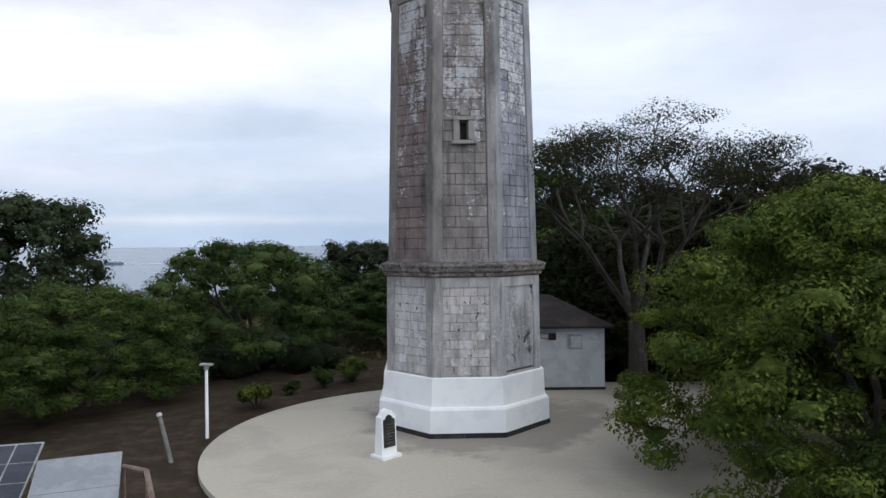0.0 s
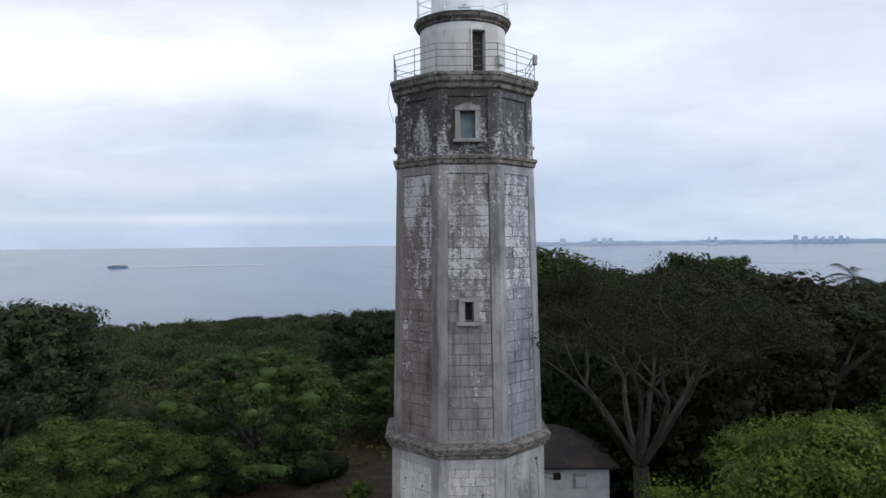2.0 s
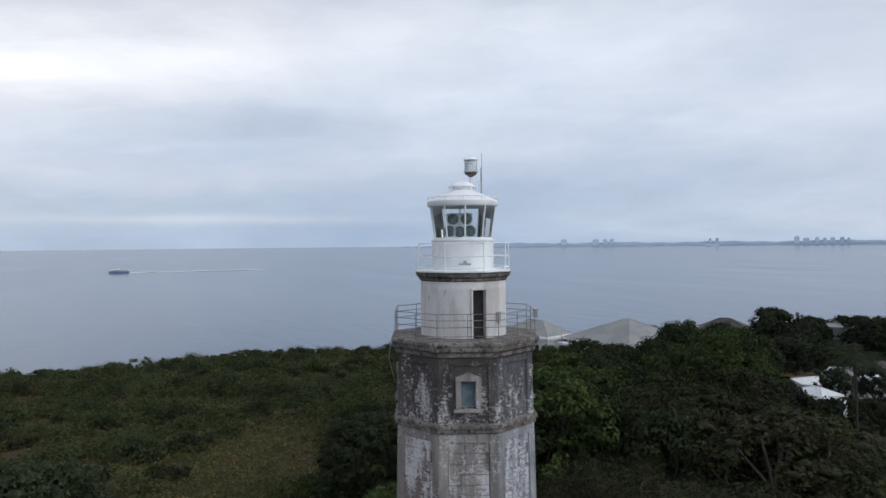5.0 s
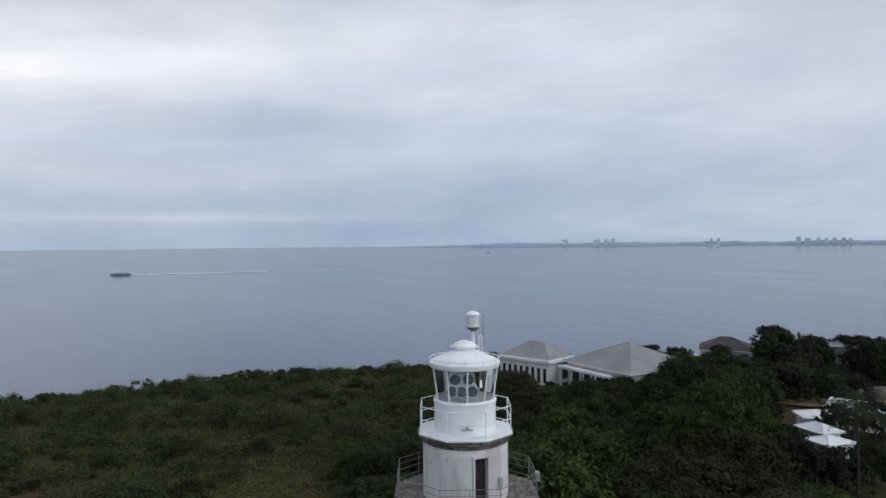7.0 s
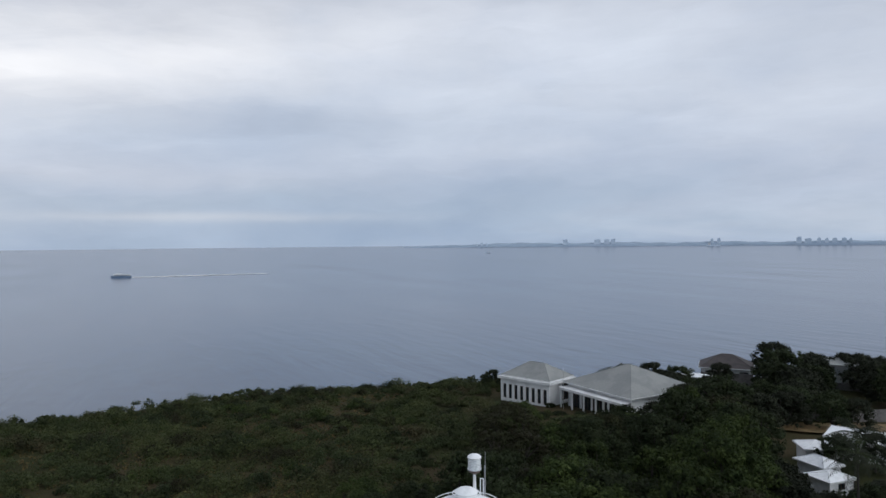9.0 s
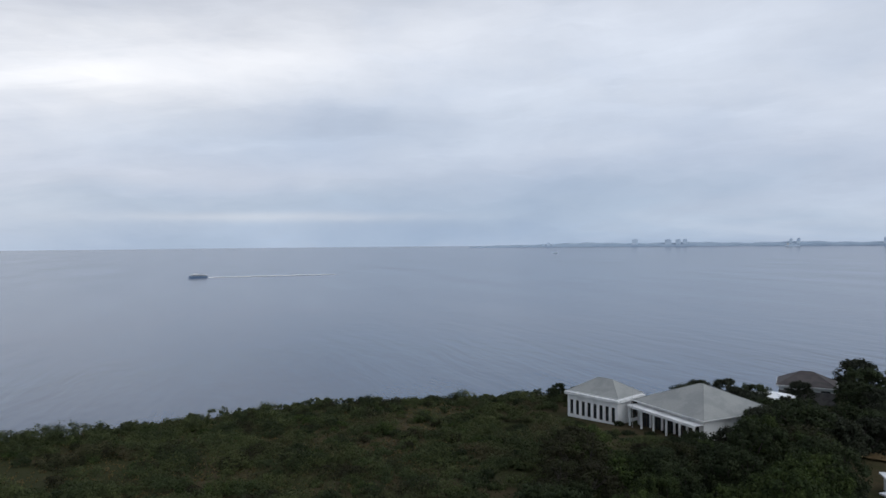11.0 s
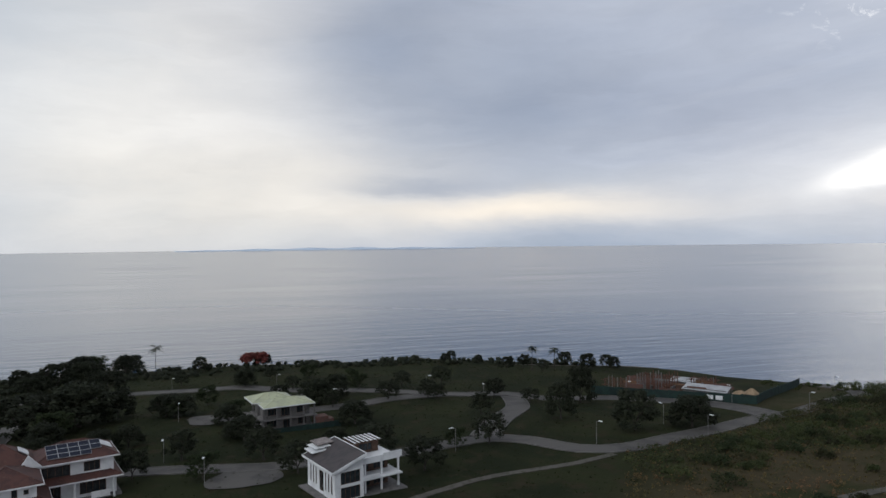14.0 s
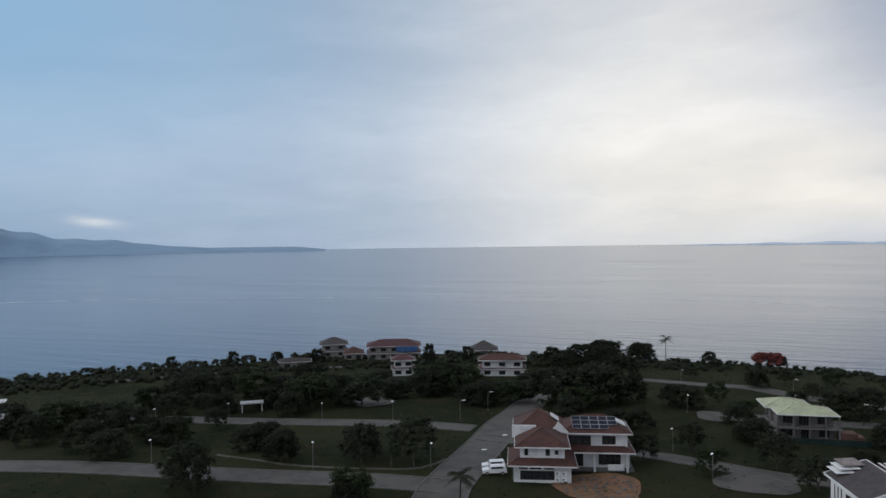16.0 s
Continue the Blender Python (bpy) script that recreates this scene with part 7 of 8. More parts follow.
def building_site():
    rnd = random.Random(8)
    long_wall("site_fence", "dark green netting fence round the building site", (-225, 13), (-203, 57), 2.6, 4.0, M_NET)
    long_wall("site_fence", "dark green netting fence along the building site", (-203, 57), (-250, 84), 2.4, 4.0, M_NET)
    s = thing("building_site", "half-built concrete houses with rusty scaffolding", "building site", place=pose(0, 0, 0))
    u, v = Vector((22, 44, 0)).normalized(), Vector((-44, 22, 0)).normalized()

    def spot(a, b):
        p = Vector((-225, 13, 0)) + u * a + v * b
        return p.x, p.y, ground_z(p.x, p.y)
    m0 = Matrix.Rotation(math.atan2(u.y, u.x), 4, "Z")
    m_rust = material("rusty_scaffold", (0.1, 0.045, 0.03), (0.06, 0.03, 0.024), size=0.8)
    for i in range(46):
        x, y, z = spot(rnd.uniform(1, 36), rnd.uniform(4, 34))
        hgt, w = rnd.uniform(1.0, 3.4), rnd.uniform(2.0, 6.5)
        part("block_wall", boxed((0, 0, hgt / 2), (w, 0.25, hgt), Matrix.Translation((x, y, z)) @ m0 @ Matrix.Rotation(radians(rnd.choice((0, 90, 4))), 4, "Z")), rnd.choice((M_CONCRETE, M_BRICK_RED, M_BRICK_RED, M_WOOD, M_EARTH)), s)
    # three frames of posts, braced with bars
    for a0, b0, na, nb, step, tall in ((2, 7, 3, 3, 3.0, 4.2), (12, 9, 5, 4, 2.6, 6.2), (27, 16, 3, 3, 3.0, 4.8)):
        for i in range(na):
            for k in range(nb):
                x, y, z = spot(a0 + i * step, b0 + k * step)
                part("column", boxed((0, 0, tall / 2), (0.24, 0.24, tall * rnd.uniform(0.8, 1.15)), Matrix.Translation((x, y, z)) @ m0), rnd.choice((M_CONCRETE, m_rust, m_rust)), s)
        for k in range(nb):
            for lift in (0.45, 0.8):
                x, y, z = spot(a0 + (na - 1) * step / 2, b0 + k * step)
                part("scaffold_beam", boxed((0, 0, tall * lift), (na * step, 0.16, 0.16), Matrix.Translation((x, y, z)) @ m0), m_rust, s)
    for a, b, w, d in ((34, 7, 13, 6), (22, 25, 8, 5)):
        x, y, z = spot(a, b)
        hut = thing("site_hut", "low site hut with pale sheet roof", "hut", place=Matrix.Translation((x, y, z)) @ m0)
        part("wall", boxed((0, 0, 1.4), (w - 0.8, d - 0.8, 2.9)), M_CONCRETE, hut)
        part("roof", boxed((0, 0, 3.0), (w, d, 0.12), Matrix.Rotation(radians(8), 4, "X")), M_SHEET, hut, "pale grey sheet roof")
    sign = thing("site_sign", "pair of white boards on the site fence", "sign", place=Matrix.Translation(spot(38, -0.35)) @ m0)
    for k in (-1.3, 1.3):
        part("board", boxed((k, 0, 1.4), (1.9, 0.06, 1.2), None, 0.01), M_HOUSE_WHITE, sign)
    for a, b, r in ((43, 9, 3.4), (45, 15, 2.8)):
        x, y, z = spot(a, b)
        bm = bmesh.new()
        lathe(bm, [(r, -0.3), (r * 0.75, 0.9), (r * 0.35, 1.9), (0.2, 2.3)], 14, center=(x, y))
        for q in bm.verts:
            q.co += Vector((rnd.uniform(-0.3, 0.3), rnd.uniform(-0.3, 0.3), z + rnd.uniform(-0.15, 0.15)))
        tagged(mesh_object("sand_heap", bm, M_SAND), "heap of tan sand on the building site", "heap")


def street_lamp(x, y, turn, height=5.0):
    ob = thing("street_lamp", "slim solar street lamp with pale flat head", "street lamp", "street lamps", place=house_place(x, y, turn))
    part("pole", tube(bmesh.new(), (0, 0, -0.3), (0, 0, height), 0.06, 0.05, 8), M_RAIL, ob)
    part("arm", tube(bmesh.new(), (0, 0, height - 0.2), (0.9, 0, height + 0.1), 0.04, segs=6), M_RAIL, ob)
    part("lamp_head", boxed((1.0, 0, height + 0.14), (1.0, 0.4, 0.09), None, 0.03), M_WHITE_METAL, ob)
    return ob


def car(x, y, turn, label):
    c = thing("car", label, "car", "cars in the drive", place=house_place(x, y, turn, 0.1))
    bm = bmesh.new()
    for sy in (-0.88, 0.88):
        prof = [(-2.3, 0.4), (2.3, 0.4), (2.3, 0.95), (1.2, 1.08), (0.75, 1.65), (-1.9, 1.7), (-2.25, 1.1)]
        bm.faces.new([bm.verts.new((px, sy * (0.86 if pz > 1.2 else 1.0), pz)) for px, pz in prof])
    f = list(bm.faces)
    va, vb = list(f[0].verts), list(f[1].verts)
    for i in range(len(va)):
        j = (i + 1) % len(va)
        bm.faces.new((va[i], va[j], vb[j], vb[i]))
    bmesh.ops.recalc_face_normals(bm, faces=bm.faces)
    part("body", bm, M_CAR, c)
    for sy in (-1, 1):
        part("side_window", boxed((-0.45, sy * 0.83, 1.36), (2.3, 0.05, 0.4), None, 0.01), M_GLASS_DARK, c)
    part("windscreen", boxed((1.02, 0, 1.38), (0.06, 1.4, 0.6), Matrix.Translation((0, 0, 0)), 0.0), M_GLASS_DARK, c)
    for sx in (-1.45, 1.45):
        for sy in (-0.85, 0.85):
            wheel = part("wheel", tube(bmesh.new(), (sx, sy - 0.1, 0.34), (sx, sy + 0.1, 0.34), 0.34, segs=14), M_TYRE, c)
            part("rim", tube(bmesh.new(), (sx, sy - 0.11, 0.34), (sx, sy + 0.11, 0.34), 0.2, segs=10), M_STEEL, wheel)


red_roof_house()
gable_house()
unfinished_house()
clubhouse()
white_compound()
building_site()
long_wall("boundary_wall", "grey concrete block boundary wall", (66, 153), (101, 157), 2.6, 3.4, M_CONCRETE, 1)
plain_house("low dark-roofed bungalow with white window wall", -146, -270, 152, 13, 8, 1, M_ROOF_DARK, 1.2, M_FARWALL)
plain_house("two-storey house with grey-brown hipped roof", -182, -296, 150, 13, 11, 2, M_SLATE, 3.0, M_FARWALL)
plain_house("house with brown hipped roof and white gable", -183, -280, 147, 9, 9, 1, M_TILE_RED, 2.6, M_FARWALL)


def blue_band(h):
    part("blue_sheet", boxed((6.0, -0.9, 4.9), (10, 0.15, 2.6)), M_BLUE, h, "bright blue sheet cladding")


plain_house("large house with long maroon roof and blue sheeting", -196, -265, 144, 25, 12, 2, M_TILE_MAROON, 2.6, M_FARWALL, extra=blue_band)
plain_house("white box house with maroon side roof", -162, -213, 146, 8, 8, 2, M_TILE_MAROON, 1.8)
plain_house("house with pale grey-brown pyramid roof", -243, -252, 136, 13, 12, 1, M_SLATE, 4.2, M_FARWALL)
plain_house("white two-storey house with brown roof and balcony", -189, -186, 134, 17, 9, 2, M_TILE_RED, 2.0)
plain_house("house with dark green roof among trees", 83, 203, -22, 14, 11, 1, M_SLATE, 3.4, up=1.8)
plain_house("white metal-roofed hall among trees", 69, 192, -30, 9, 8, 1, M_WHITE_METAL, 1.4)
plain_house("pale house behind the boundary trees", 114, 198, -32, 12, 10, 2, M_CLUB_ROOF, 1.2, up=1.0)
plain_house("white house with white eaves beside the road", 118, 160, -36, 10, 9, 2, M_WHITE_METAL, 1.2)
plain_house("small white house at the estate edge", -27, -229, 165, 8, 8, 2, M_HOUSE_WHITE, 1.0)
car(-91.6, -92.6, 322, "white off-road car parked in the drive")
car(-94.0, -95.2, 322, "white estate car parked beside another car")

pg = thing("pergola", "white garden pergola on four posts", "pergola", place=house_place(-88.5, -190, 155))
for x in (-2.8, 2.8):
    for y in (-1.5, 1.5):
        part("post", boxed((x, y, 1.3), (0.25, 0.25, 2.6)), M_HOUSE_WHITE, pg)
part("top_slab", boxed((0, 0, 2.68), (6.6, 4.0, 0.14), None, 0.02), M_SHEET, pg)
for y in (-1.8, 1.8):
    part("beam", boxed((0, y, 2.55), (6.6, 0.16, 0.12)), M_HOUSE_WHITE, pg)

for x, y, turn in ((-47.4, -150.7, 60), (-85.4, -104.0, 60), (-121.9, -135.8, 150), (-136.3, -140.0, 150), (-100.1, -99.4, 150), (-61, -190, 60), (-78, -182, 60), (-96, -163, 60),
                   (-108, -147, 240), (-69, -121, 240), (-88, -93, 150), (-118, -63, 20), (-133, -80, 20), (-172, -99, 40), (-196, -62, 300), (-222, -40, 90), (-209, -20, 0), (-154, 10, 60),
                   (-166, 36, 40), (-189, 66, 40), (-178, 28, 220), (-205, 51, 220), (-236, 90, 20), (-216, 23, 90), (-230, -95, 90), (-222, -130, 60), (-145, -20, 300), (-106, -288, 60), (-92, -288, 60)):
    street_lamp(x, y, turn)


# ---- far shore, hills, ferry ----
def far_shore():
    bm = bmesh.new()
    n = 120
    rows = []
    for i in range(n + 1):
        az = 3.4 - 46 * i / n
        hgt = (19 + 3 * math.sin(i * 0.31) + 2 * math.sin(i * 1.3)) * min(1.0, 0.12 + i / 22)
        row = []
        for dd, z in ((4380, -6), (4385, 0.5 + 0.25 * hgt), (4450, 1 + hgt * 0.85), (4500, 1 + hgt), (4620, -4)):
            row.append(bm.verts.new((*at(az, dd), z)))
        rows.append(row)
    for a, b in zip(rows, rows[1:]):
        for k in range(4):
            bm.faces.new((a[k], a[k + 1], b[k + 1], b[k])).smooth = True
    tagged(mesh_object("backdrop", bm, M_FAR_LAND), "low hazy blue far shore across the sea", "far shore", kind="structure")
    for az, hgt, w in ((-2.7, 30, 14), (-3.1, 34, 18), (-3.5, 28, 12), (-9.95, 62, 34), (-12.5, 60, 38), (-13.25, 60, 30), (-13.75, 62, 26), (-21.2, 58, 14), (-21.7, 60, 18),
                       (-27.2, 66, 26), (-27.8, 52, 34), (-28.5, 56, 20), (-29.0, 50, 18), (-29.5, 54, 24), (-30.1, 56, 22), (-30.5, 50, 14)):
        x, y = at(az, 4420)
        ob = thing("tower_block", "hazy far tower block on the opposite shore", "building", "far towers", place=pose(x, y, 0, 0, 0, az))
        body = 0.64 * hgt
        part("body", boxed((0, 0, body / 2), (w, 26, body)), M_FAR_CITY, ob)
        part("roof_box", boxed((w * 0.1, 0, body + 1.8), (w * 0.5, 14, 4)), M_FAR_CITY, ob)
    bm = bmesh.new()
    rows = []
    n = 120
    for i in range(n + 1):
        az = 149 + 41 * i / n
        f = i / n
        top = 20 + 200 * max(0, (f - 0.22) / 0.5) ** 1.2 * (0.9 + 0.12 * math.sin(i * 0.31) + 0.07 * math.sin(i * 0.83 + 1)) if f > 0.22 else 20 * min(1.0, f / 0.06)
        low = 9 * min(1.0, f / 0.03)
        rows.append([bm.verts.new((*at(az, d), z)) for d, z in ((4300 - 900 * max(0, f - 0.25), -22), (4320 - 880 * max(0, f - 0.25), -14 + low * 0.6), (4550, 4 + low), (4640, max(9 + low, top * 0.6 + 4)), (4780, top + 8), (4900, 0))])
    for a, b in zip(rows, rows[1:]):
        for k in range(5):
            bm.faces.new((a[k], a[k + 1], b[k + 1], b[k])).smooth = True
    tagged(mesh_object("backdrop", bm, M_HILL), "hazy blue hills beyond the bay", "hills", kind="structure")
    bm = bmesh.new()
    rows = []
    for i in range(61):
        az = 96 + 24 * i / 60
        rows.append([bm.verts.new((*at(az, d), z)) for d, z in ((4700, 0), (4720, 6 + 12 * max(0, math.sin(math.pi * i / 60)) * (0.7 + 0.3 * math.sin(i * 0.6))), (4800, 0))])
    for a, b in zip(rows, rows[1:]):
        for k in range(2):
            bm.faces.new((a[k], a[k + 1], b[k + 1], b[k])).smooth = True
    tagged(mesh_object("backdrop", bm, M_FAR_CITY), "faint far coast on the horizon", "far shore", kind="structure")


def ferry():
    x, y = at(25.2, 1260)
    f = thing("ferry", "white and dark blue fast ferry under way", "boat", place=pose(x, y, SEA_LEVEL + 0.7, 0, 0, 25.2) @ Matrix.Diagonal((0.88, 0.88, 0.88, 1)))
    bm = bmesh.new()
    hull = [(-19, 3.4), (18, 2.6), (16, -0.8), (-16, -0.8)]
    rows = []
    for yy, k in ((-4, 1.0), (4, 1.0)):
        rows.append([bm.verts.new((px, yy, pz)) for px, pz in hull])
    a, b = rows
    bm.faces.new(a), bm.faces.new(b[::-1])
    for i in range(4):
        bm.faces.new((a[i], b[i], b[(i + 1) % 4], a[(i + 1) % 4]))
    bmesh.ops.recalc_face_normals(bm, faces=bm.faces)
    part("hull", bm, material("hull_blue", (0.09, 0.14, 0.22), (0.12, 0.17, 0.25), size=4.0), f, "dark blue hull")
    part("cabin", boxed((1, 0, 4.2), (30, 7, 2.6), None, 0.4), M_SHED, f, "white passenger cabin")
    part("cabin_window", boxed((1, -3.55, 4.4), (26, 0.2, 0.9)), M_GLASS_DARK, f)
    part("bridge_house", boxed((-5, 0, 6.5), (12, 5, 2.0), None, 0.3), M_SHED, f)
    part("mast", tube(bmesh.new(), (-2, 0, 7.4), (-2, 0, 10.5), 0.2), M_STEEL, f)
    bm = bmesh.new()
    m = Matrix.Translation((x, y, SEA_LEVEL + 0.55)) @ Matrix.Rotation(radians(25.2), 4, "Z")
    quads(bm, [m @ Vector(p) for p in ((16, -10, 0), (16, 8, 0), (120, 10, 0.15), (120, -8, 0.15))])
    quads(bm, [m @ Vector(p) for p in ((120, -8, 0.15), (120, 10, 0.15), (240, 6.0, 0.5), (240, -2, 0.5))])
    tagged(mesh_object("wake", bm, M_FOAM), "thin white wake trailing behind the ferry", "wake", kind="structure")
    x, y = at(-3.6, 2900)
    f = thing("boat", "small dark boat far out at sea", "boat", place=pose(x, y, SEA_LEVEL + 7.2, 0, 0, -3.6))
    part("hull", boxed((0, 0, 1), (26, 6, 3), None, 0.8), M_FAR_CITY, f)
    part("cabin", boxed((4, 0, 4), (10, 4, 3), None, 0.4), M_SHED, f)
    x, y = at(-21.3, 4200)
    f = thing("cargo_ship", "pale hazy cargo ship near the far shore", "ship", place=pose(x, y, 0, 0, 0, -21))
    part("hull", boxed((0, 0, -2), (74, 12, 9), None, 2), M_FAR_CITY, f)
    part("bridge_house", boxed((-22, 0, 8), (14, 10, 14), None, 0.5), M_SHED, f)




FOAM_AT, FOAM_FAR = [56, 70, 83, 100, 114, 130, 147, 174], [708, 610, 560, 610, 690, 735, 760, 900]


def foam_line():
    """A long broken line of foam where two currents meet, off the shore."""
    rnd = random.Random(12)
    bm = bmesh.new()
    az = 56.0
    while az < 174:
        d = float(np.interp(az, FOAM_AT, FOAM_FAR))
        step = rnd.uniform(0.3, 0.8)
        e = float(np.interp(az + step, FOAM_AT, FOAM_FAR))
        w = rnd.uniform(1.2, 3.2) * (1.5 if az > 110 else 1.0)
        if rnd.random() < 0.95:
            off = rnd.uniform(-0.8, 0.8)
            quads(bm, [(*at(a, q), SEA_LEVEL + 0.03) for a, q in ((az, d + off), (az + step, e + off), (az + step, e + off + w), (az, d + off + w))])
        az += step
    tagged(mesh_object("foam", bm, M_FOAMLINE), "long broken line of pale foam on the sea", "foam", kind="structure")


far_shore()
ferry()
foam_line()


def near_road(x, y, gap):
    for points, width, kerb in ROADS:
        for (ax, ay), (bx, by) in zip(points, points[1:]):
            a, d = Vector((ax, ay)), Vector((bx - ax, by - ay))
            t = max(0.0, min(1.0, (Vector((x, y)) - a).dot(d) / d.length_squared))
            if (a + d * t - Vector((x, y))).length < width / 2 + gap:
                return True
    return False


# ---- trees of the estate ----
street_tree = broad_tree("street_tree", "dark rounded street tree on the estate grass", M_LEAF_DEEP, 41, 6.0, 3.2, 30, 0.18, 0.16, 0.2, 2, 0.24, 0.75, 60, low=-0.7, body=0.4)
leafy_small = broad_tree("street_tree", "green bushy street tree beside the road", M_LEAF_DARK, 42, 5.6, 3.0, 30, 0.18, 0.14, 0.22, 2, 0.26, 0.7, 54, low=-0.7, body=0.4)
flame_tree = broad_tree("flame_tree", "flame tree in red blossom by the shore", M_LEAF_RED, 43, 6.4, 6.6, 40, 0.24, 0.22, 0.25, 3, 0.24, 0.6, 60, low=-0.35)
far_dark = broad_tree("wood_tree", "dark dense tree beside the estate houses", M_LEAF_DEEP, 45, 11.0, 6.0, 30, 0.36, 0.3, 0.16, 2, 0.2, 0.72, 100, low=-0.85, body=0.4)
far_green = broad_tree("wood_tree", "green dense tree near the clubhouse", M_LEAF_DARK, 46, 11.0, 6.0, 30, 0.36, 0.3, 0.16, 2, 0.21, 0.7, 90, low=-0.85, body=0.4)
place_first(far_dark, -116, -205), place_first(far_green, *at(-22, 152))
place_first(street_tree, -121.5, -79.8), place_first(leafy_small, -120.6, -64.7), place_first(flame_tree, -291.6, -130.4)
rnd = random.Random(77)
SPOTS = [(-135.2, -77.3), (-134.5, -58.7), (-124.9, -47.6), (-236.3, -134.7), (-235.6, -110.5), (-248.6, -105.3), (-194.1, -63.0), (-228.2, -88.3), (-252.9, -91.1), (-197.8, -104.1),
         (-177.7, -103.4), (-174.6, -84.4), (-225.2, -63.8), (-206.0, -49.1), (-209.9, -37.4), (-207.5, -34.4), (-149.0, -20.4), (-152.5, -13.5), (-185.7, -18.6), (-214.2, -17.3),
         (-207.1, -5.9), (-188.1, 38.1), (-273.2, -2.6), (-273.0, -16.7), (-285.7, -10.7), (-67.4, -131.0), (-47.7, -134.0),
         (-62.6, -97.8), (-95.5, -254.5), (-98.8, -233.2), (-141.3, -144.5), (-52.9, -175.3), (-59.3, -166.1), (-72.0, -176.0), (-230, -50), (-245, -72), (-240, -38), (-130, -24), (-140, -36)]
for x, y in SPOTS:
    s = rnd.uniform(0.75, 1.15)
    put(rnd.choice((street_tree, street_tree, leafy_small)), x, y, s, rnd.uniform(0, 360), s * rnd.uniform(0.9, 1.25))
BIG = [(-78.3, -117.5, 1.25), (-85.9, -110.6, 1.5), (-104.6, -183.1, 2.0), (-113, -197, 2.0), (-96, -204, 1.7), (-131.7, -179.0, 1.4), (-147.9, -177.6, 1.9), (-160, -168, 1.8), (-167.0, -124.8, 2.2), (-158, -134, 2.0),
       (-152, -147, 1.7), (-122, -214, 2.0), (-135, -205, 2.2), (-150, -198, 1.9), (-172, -190, 1.8), (-180, -160, 1.9), (-86, -224, 1.6), (-76, -216, 1.5), 
       (-215, -150, 1.6), (-205, -200, 1.8), (-228, -215, 1.9), (-245, -205, 1.7), (-262, -215, 1.8), (-270, -200, 1.6), (-290, -210, 1.9), (-301.5, -198.8, 1.7), (-255, -185, 1.3), (-50, -190, 1.4), (-42, -205, 1.6), (-30, -215, 1.6)]
for x, y, s in BIG:
    put(rnd.choice((far_dark, far_dark, far_green)) if s > 1.5 else street_tree, x, y, s * (0.5 if s > 1.5 else 1.0), rnd.uniform(0, 360), s * (0.72 if s > 1.5 else 1.1))
for x, y, s, wide in ((-178.9, 2.7, 0.9, 0.7), (-207.8, 8.8, 1.0, 0.8), (-168.7, 20.0, 0.9, 0.85), (-175.8, 34.4, 0.68, 0.95), (57, 106, 0.2, 0.3), (62.5, 98.5, 0.28, 0.4),
                      (-33, -195, 0.7, 0.75), (-42, -163, 0.55, 0.8), (-55, -171, 0.6, 0.6), (-46, -125, 0.85, 0.72), (-68, -133, 0.55, 0.65), (-62, -97, 0.42, 0.55), (-83, -124, 0.6, 0.6),
                      (-69, -201, 0.6, 0.8), (-79, -193, 0.55, 0.75), (-94, -177, 0.6, 0.8), (-115, -172, 0.7, 0.9), (-104, -235, 0.75, 1.1), (-116, -224, 0.7, 1.0), (-131, -226, 0.7, 1.0), (-93, -253, 0.75, 1.1),
                      (-143, -173, 0.75, 0.9), (-156, -178, 0.8, 0.9), (-140, -147, 0.6, 0.8), (-172, -166, 0.8, 0.95), (-170, -128, 0.9, 0.95), (-177, -120, 0.75, 0.8), (-235, -109, 0.55, 0.65), (-200, -69, 0.7, 0.75), (-208, -66, 0.7, 0.7)):
    put(far_dark, x, y, s, x * 7, wide)
for i in range(34):
    az, d = rnd.uniform(128, 171), rnd.uniform(160, 285)
    x, y = at(az, d)
    s = rnd.uniform(0.45, 0.85)
    if near_road(x, y, 7) or (az > 149 and d > 228):
        continue
    put(rnd.choice((far_dark, far_dark, far_dark, far_green)), x, y, s, rnd.uniform(0, 360), s * 1.3)
for az0, az1, d0, d1, count in ((150, 172, 150, 172, 5), (146, 172, 210, 235, 14), (140, 170, 200, 265, 16), (118, 130, 150, 215, 8), (100, 118, 150, 230, 10)):
    for i in range(count):
        az, d = rnd.uniform(az0, az1), rnd.uniform(d0, d1)
        x, y = at(az, d)
        s = rnd.uniform(0.35, 0.62)
        if not near_road(x, y, 5) and not (az > 149 and d > 228):
            put(far_dark, x, y, s, rnd.uniform(0, 360), s * 1.35)
for i in range(22):
    az = rnd.uniform(84, 172)
    x, y = at(az, coast(az) - rnd.uniform(3, 18))
    s = rnd.uniform(0.3, 0.6)
    put(far_dark, x, y, s, rnd.uniform(0, 360), s)
for az, d, s in ((-25.5, 98, 0.7), (-27.0, 94, 0.62), (-28.6, 92, 0.6), (-30.2, 96, 0.55), (-24.5, 112, 0.75), (-31.8, 104, 0.5), (-26.2, 104, 0.62), (-29.6, 132, 0.55), (-32, 134, 0.6)):
    put(far_dark if s > 0.56 else far_green, *at(az, d), s, az * 50, s * 0.9)
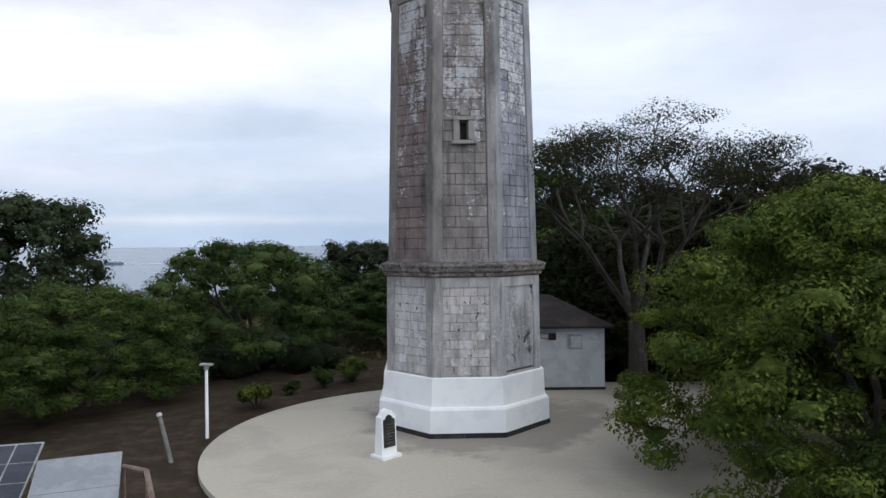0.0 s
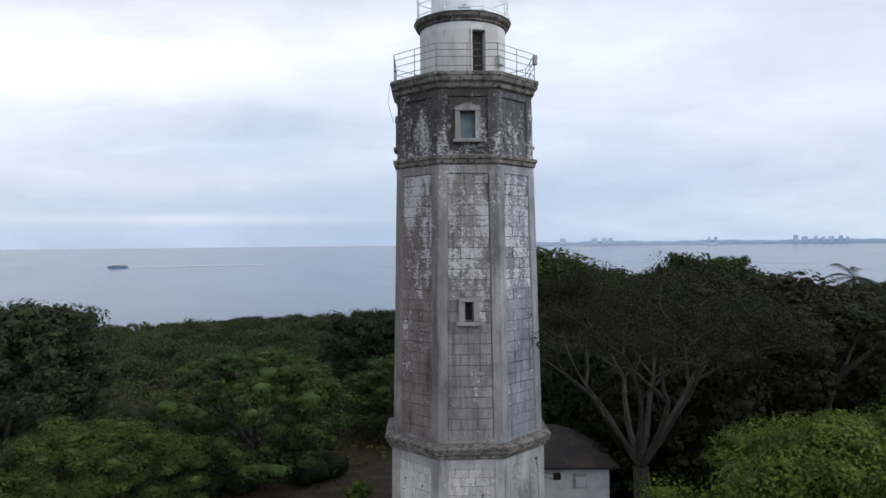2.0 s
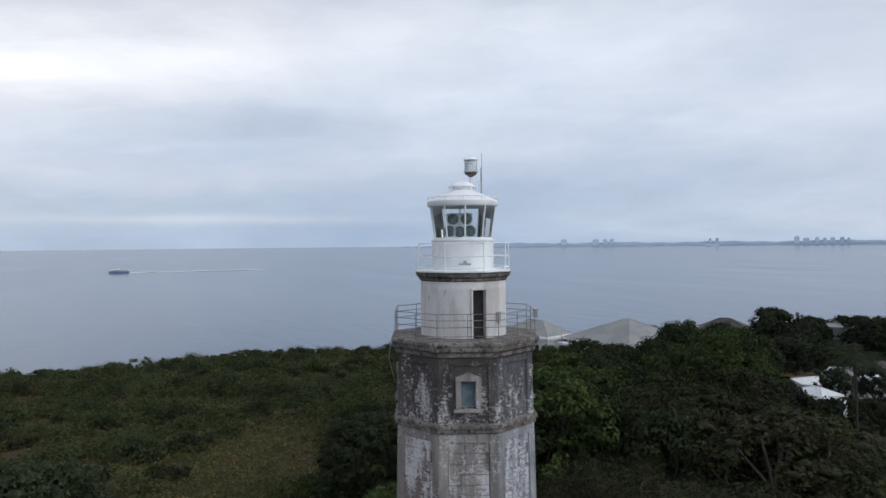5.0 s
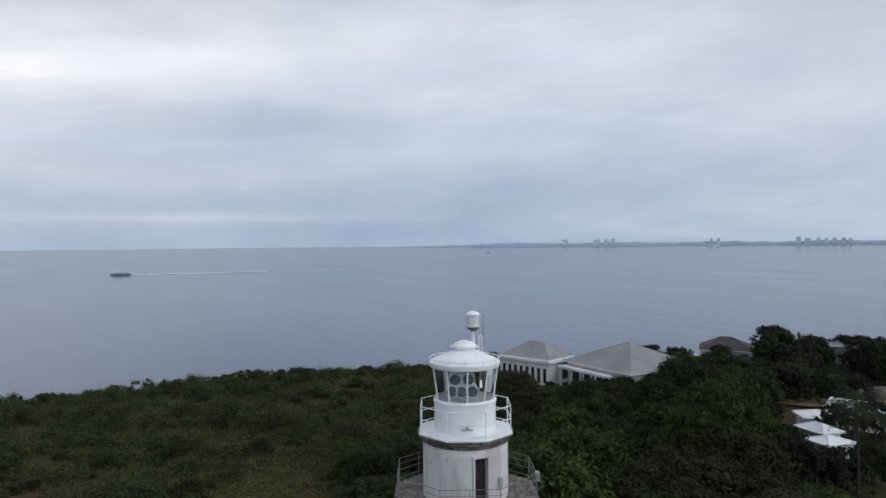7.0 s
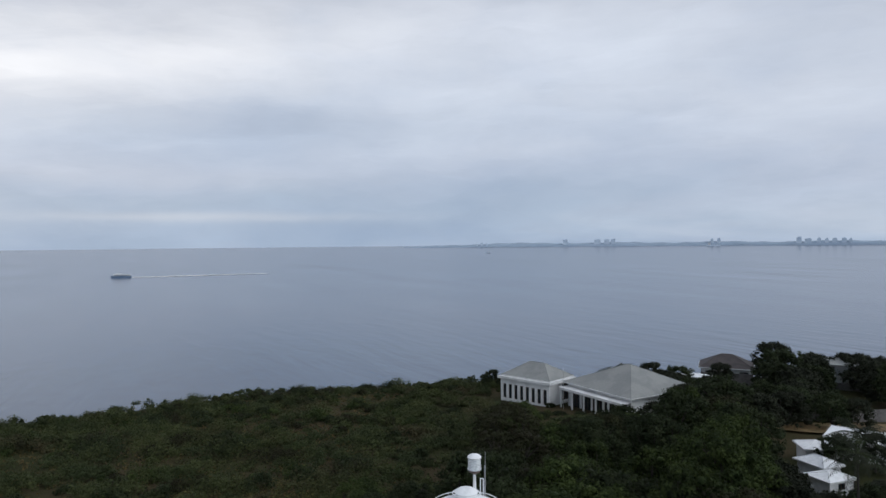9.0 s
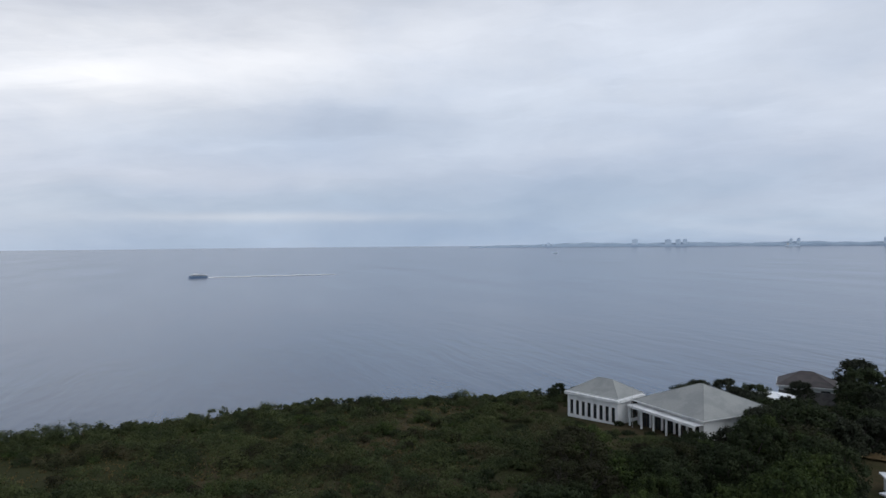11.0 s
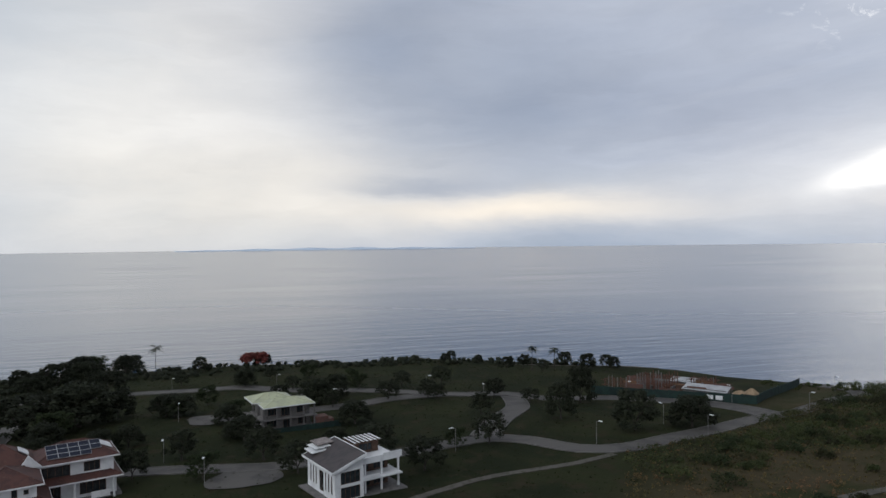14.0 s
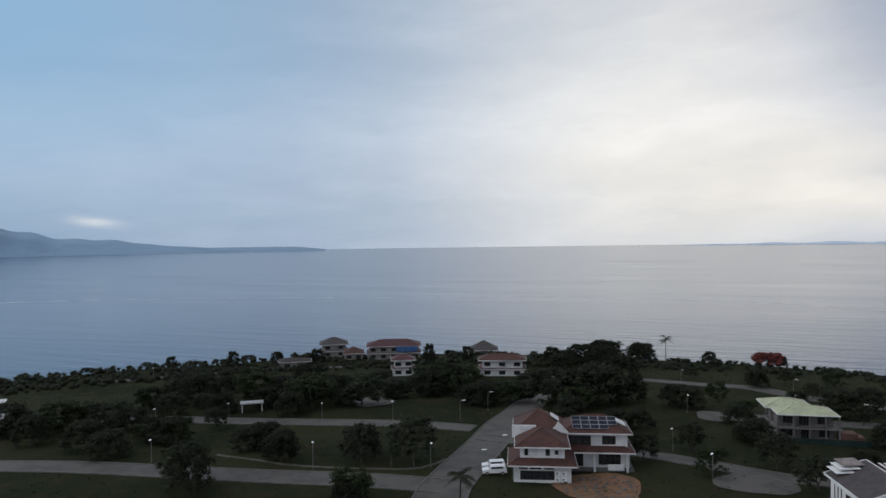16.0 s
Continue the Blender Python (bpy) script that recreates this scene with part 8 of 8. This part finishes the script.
# taller trees that stand between the shore houses
for az, d, k, wide in ((128.2, 292, 0.95, 0.95), (126.6, 300, 0.85, 0.8), (130.4, 305, 0.72, 0.7), (134.6, 300, 0.62, 0.6), (137.4, 312, 0.7, 0.5), (140.6, 296, 0.95, 0.42), (149.8, 318, 0.7, 0.6), (153.0, 322, 0.62, 0.5), (156.4, 330, 0.7, 0.45), (161.0, 330, 0.62, 0.45), (123.6, 322, 0.8, 0.75)):
    x, y = at(az, d)
    copy_thing(far_dark, Matrix.Translation((x, y, ground_z(x, y))) @ Matrix.Rotation(az, 4, "Z") @ Matrix.Diagonal((wide, wide, k, 1)))
# trees about the clubhouse and the boundary wall
for az0, az1, d0, d1, count, low, high in ((-27, -19, 150, 190, 14, 0.55, 0.8), (-33, -20, 160, 200, 16, 0.5, 0.75), (-24, -13, 185, 215, 10, 0.5, 0.7), (-8, -2, 190, 215, 5, 0.3, 0.45), (-34, -25, 190, 240, 16, 0.75, 1.1), (-20, -17, 128, 140, 4, 0.7, 0.85)):
    for i in range(count):
        put(rnd.choice((far_dark, far_dark, far_green)), *at(rnd.uniform(az0, az1), rnd.uniform(d0, d1)), rnd.uniform(low, high), rnd.uniform(0, 360))


def palm(label, x, y, height, fronds=16, length=3.0, seed=1):
    rnd = random.Random(seed)
    t = thing("palm_tree", label, "palm", place=house_place(x, y, rnd.uniform(0, 360)))
    bm = bmesh.new()
    p = Vector((0, 0, -0.3))
    for i in range(6):
        q = Vector((0.08 * i * i / 6, 0, height * (i + 1) / 6))
        tube(bm, p, q, 0.2 - 0.015 * i, 0.185 - 0.015 * i, 8)
        p = q
    part("trunk", bm, M_BARK, t)
    for i in range(fronds):
        a, lift = 2 * math.pi * i / fronds + rnd.uniform(-0.2, 0.2), rnd.uniform(-0.45, 1.3)
        bm = bmesh.new()
        n = 10
        spine = []
        for j in range(n + 1):
            s = j / n
            spine.append(p + Vector((math.cos(a) * length * s * (1 - 0.15 * lift), math.sin(a) * length * s * (1 - 0.15 * lift), length * (lift * s - (0.55 + 0.35 * lift) * s * s))))
        side = Vector((-math.sin(a), math.cos(a), 0))
        for j in range(n):
            tube(bm, spine[j], spine[j + 1], 0.03 * (1 - j / n) + 0.008, segs=4)
            for k in (-1, 1):
                for h in (0, 0.5):
                    b0 = spine[j].lerp(spine[j + 1], h)
                    w = (1 - abs(2 * (j + h) / n - 0.9)) * 0.7 * length / 3 + 0.12
                    fwd = (spine[j + 1] - spine[j]).normalized()
                    tip = b0 + side * k * w + fwd * 0.3 - Vector((0, 0, 0.35 * w))
                    quads(bm, [b0 - fwd * 0.05, b0 + fwd * 0.07, tip, tip - fwd * 0.06])
        part("frond", bm, M_LEAF_DEEP if i % 3 else M_LEAF_DARK, t)


palm("slim coconut palm standing on the shore", -307, -188, 12, 16, 4.4, 1)
palm("coconut palm beside the white sheds", 62.5, 105.0, 8.5, 20, 5.2, 2)
palm("young coconut palm beside the street", -74.9, -83.8, 5.0, 16, 3.0, 3)
palm("young palm on the street corner", -80.2, -109.9, 4.2, 12, 1.9, 4)
palm("young palm on the grass corner", -82.9, -106.2, 4.4, 12, 2.0, 5)
palm("coconut palm by the building site", -279, 2, 8, 14, 3.0, 6)
palm("coconut palm by the shore path", -275, -7, 9, 14, 3.0, 7)
palm("coconut palm above the wood", *at(-31, 92), 11.5, 16, 4.0, 8)


def lawn_tufts():
    rnd = random.Random(61)
    clumps = []
    while len(clumps) < 9000:
        az, d = rnd.uniform(78, 172), math.sqrt(rnd.uniform(95 ** 2, 330 ** 2))
        x, y = at(az, d)
        if d < coast(az) - 2 and not near_road(x, y, 1.0):
            r = rnd.uniform(0.2, 0.55)
            clumps.append((x, y, ground_z(x, y) + r * 0.3, r))
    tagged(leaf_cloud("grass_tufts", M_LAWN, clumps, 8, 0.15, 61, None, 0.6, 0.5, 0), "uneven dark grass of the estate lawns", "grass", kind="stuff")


lawn_tufts()


def rubble():
    """Broken blocks and stones strewn on the bare earth by the house."""
    rnd = random.Random(15)
    bm = bmesh.new()
    for i in range(90):
        a, r = rnd.uniform(0, 6.28), 7.0 * math.sqrt(rnd.random())
        x, y = -100.0 + r * math.cos(a), -74.5 + r * math.sin(a)
        k = rnd.uniform(0.12, 0.45)
        box(bm, (0, 0, 0), (k * 1.6, k, k * 0.7), Matrix.Translation((x, y, ground_z(x, y) + 0.2)) @ Matrix.Rotation(rnd.uniform(0, 6), 4, "Z") @ Matrix.Rotation(rnd.uniform(-0.4, 0.4), 4, "X"))
    tagged(mesh_object("rubble", bm, M_KERB), "pale broken blocks strewn on bare earth", "rubble", kind="stuff")


rubble()

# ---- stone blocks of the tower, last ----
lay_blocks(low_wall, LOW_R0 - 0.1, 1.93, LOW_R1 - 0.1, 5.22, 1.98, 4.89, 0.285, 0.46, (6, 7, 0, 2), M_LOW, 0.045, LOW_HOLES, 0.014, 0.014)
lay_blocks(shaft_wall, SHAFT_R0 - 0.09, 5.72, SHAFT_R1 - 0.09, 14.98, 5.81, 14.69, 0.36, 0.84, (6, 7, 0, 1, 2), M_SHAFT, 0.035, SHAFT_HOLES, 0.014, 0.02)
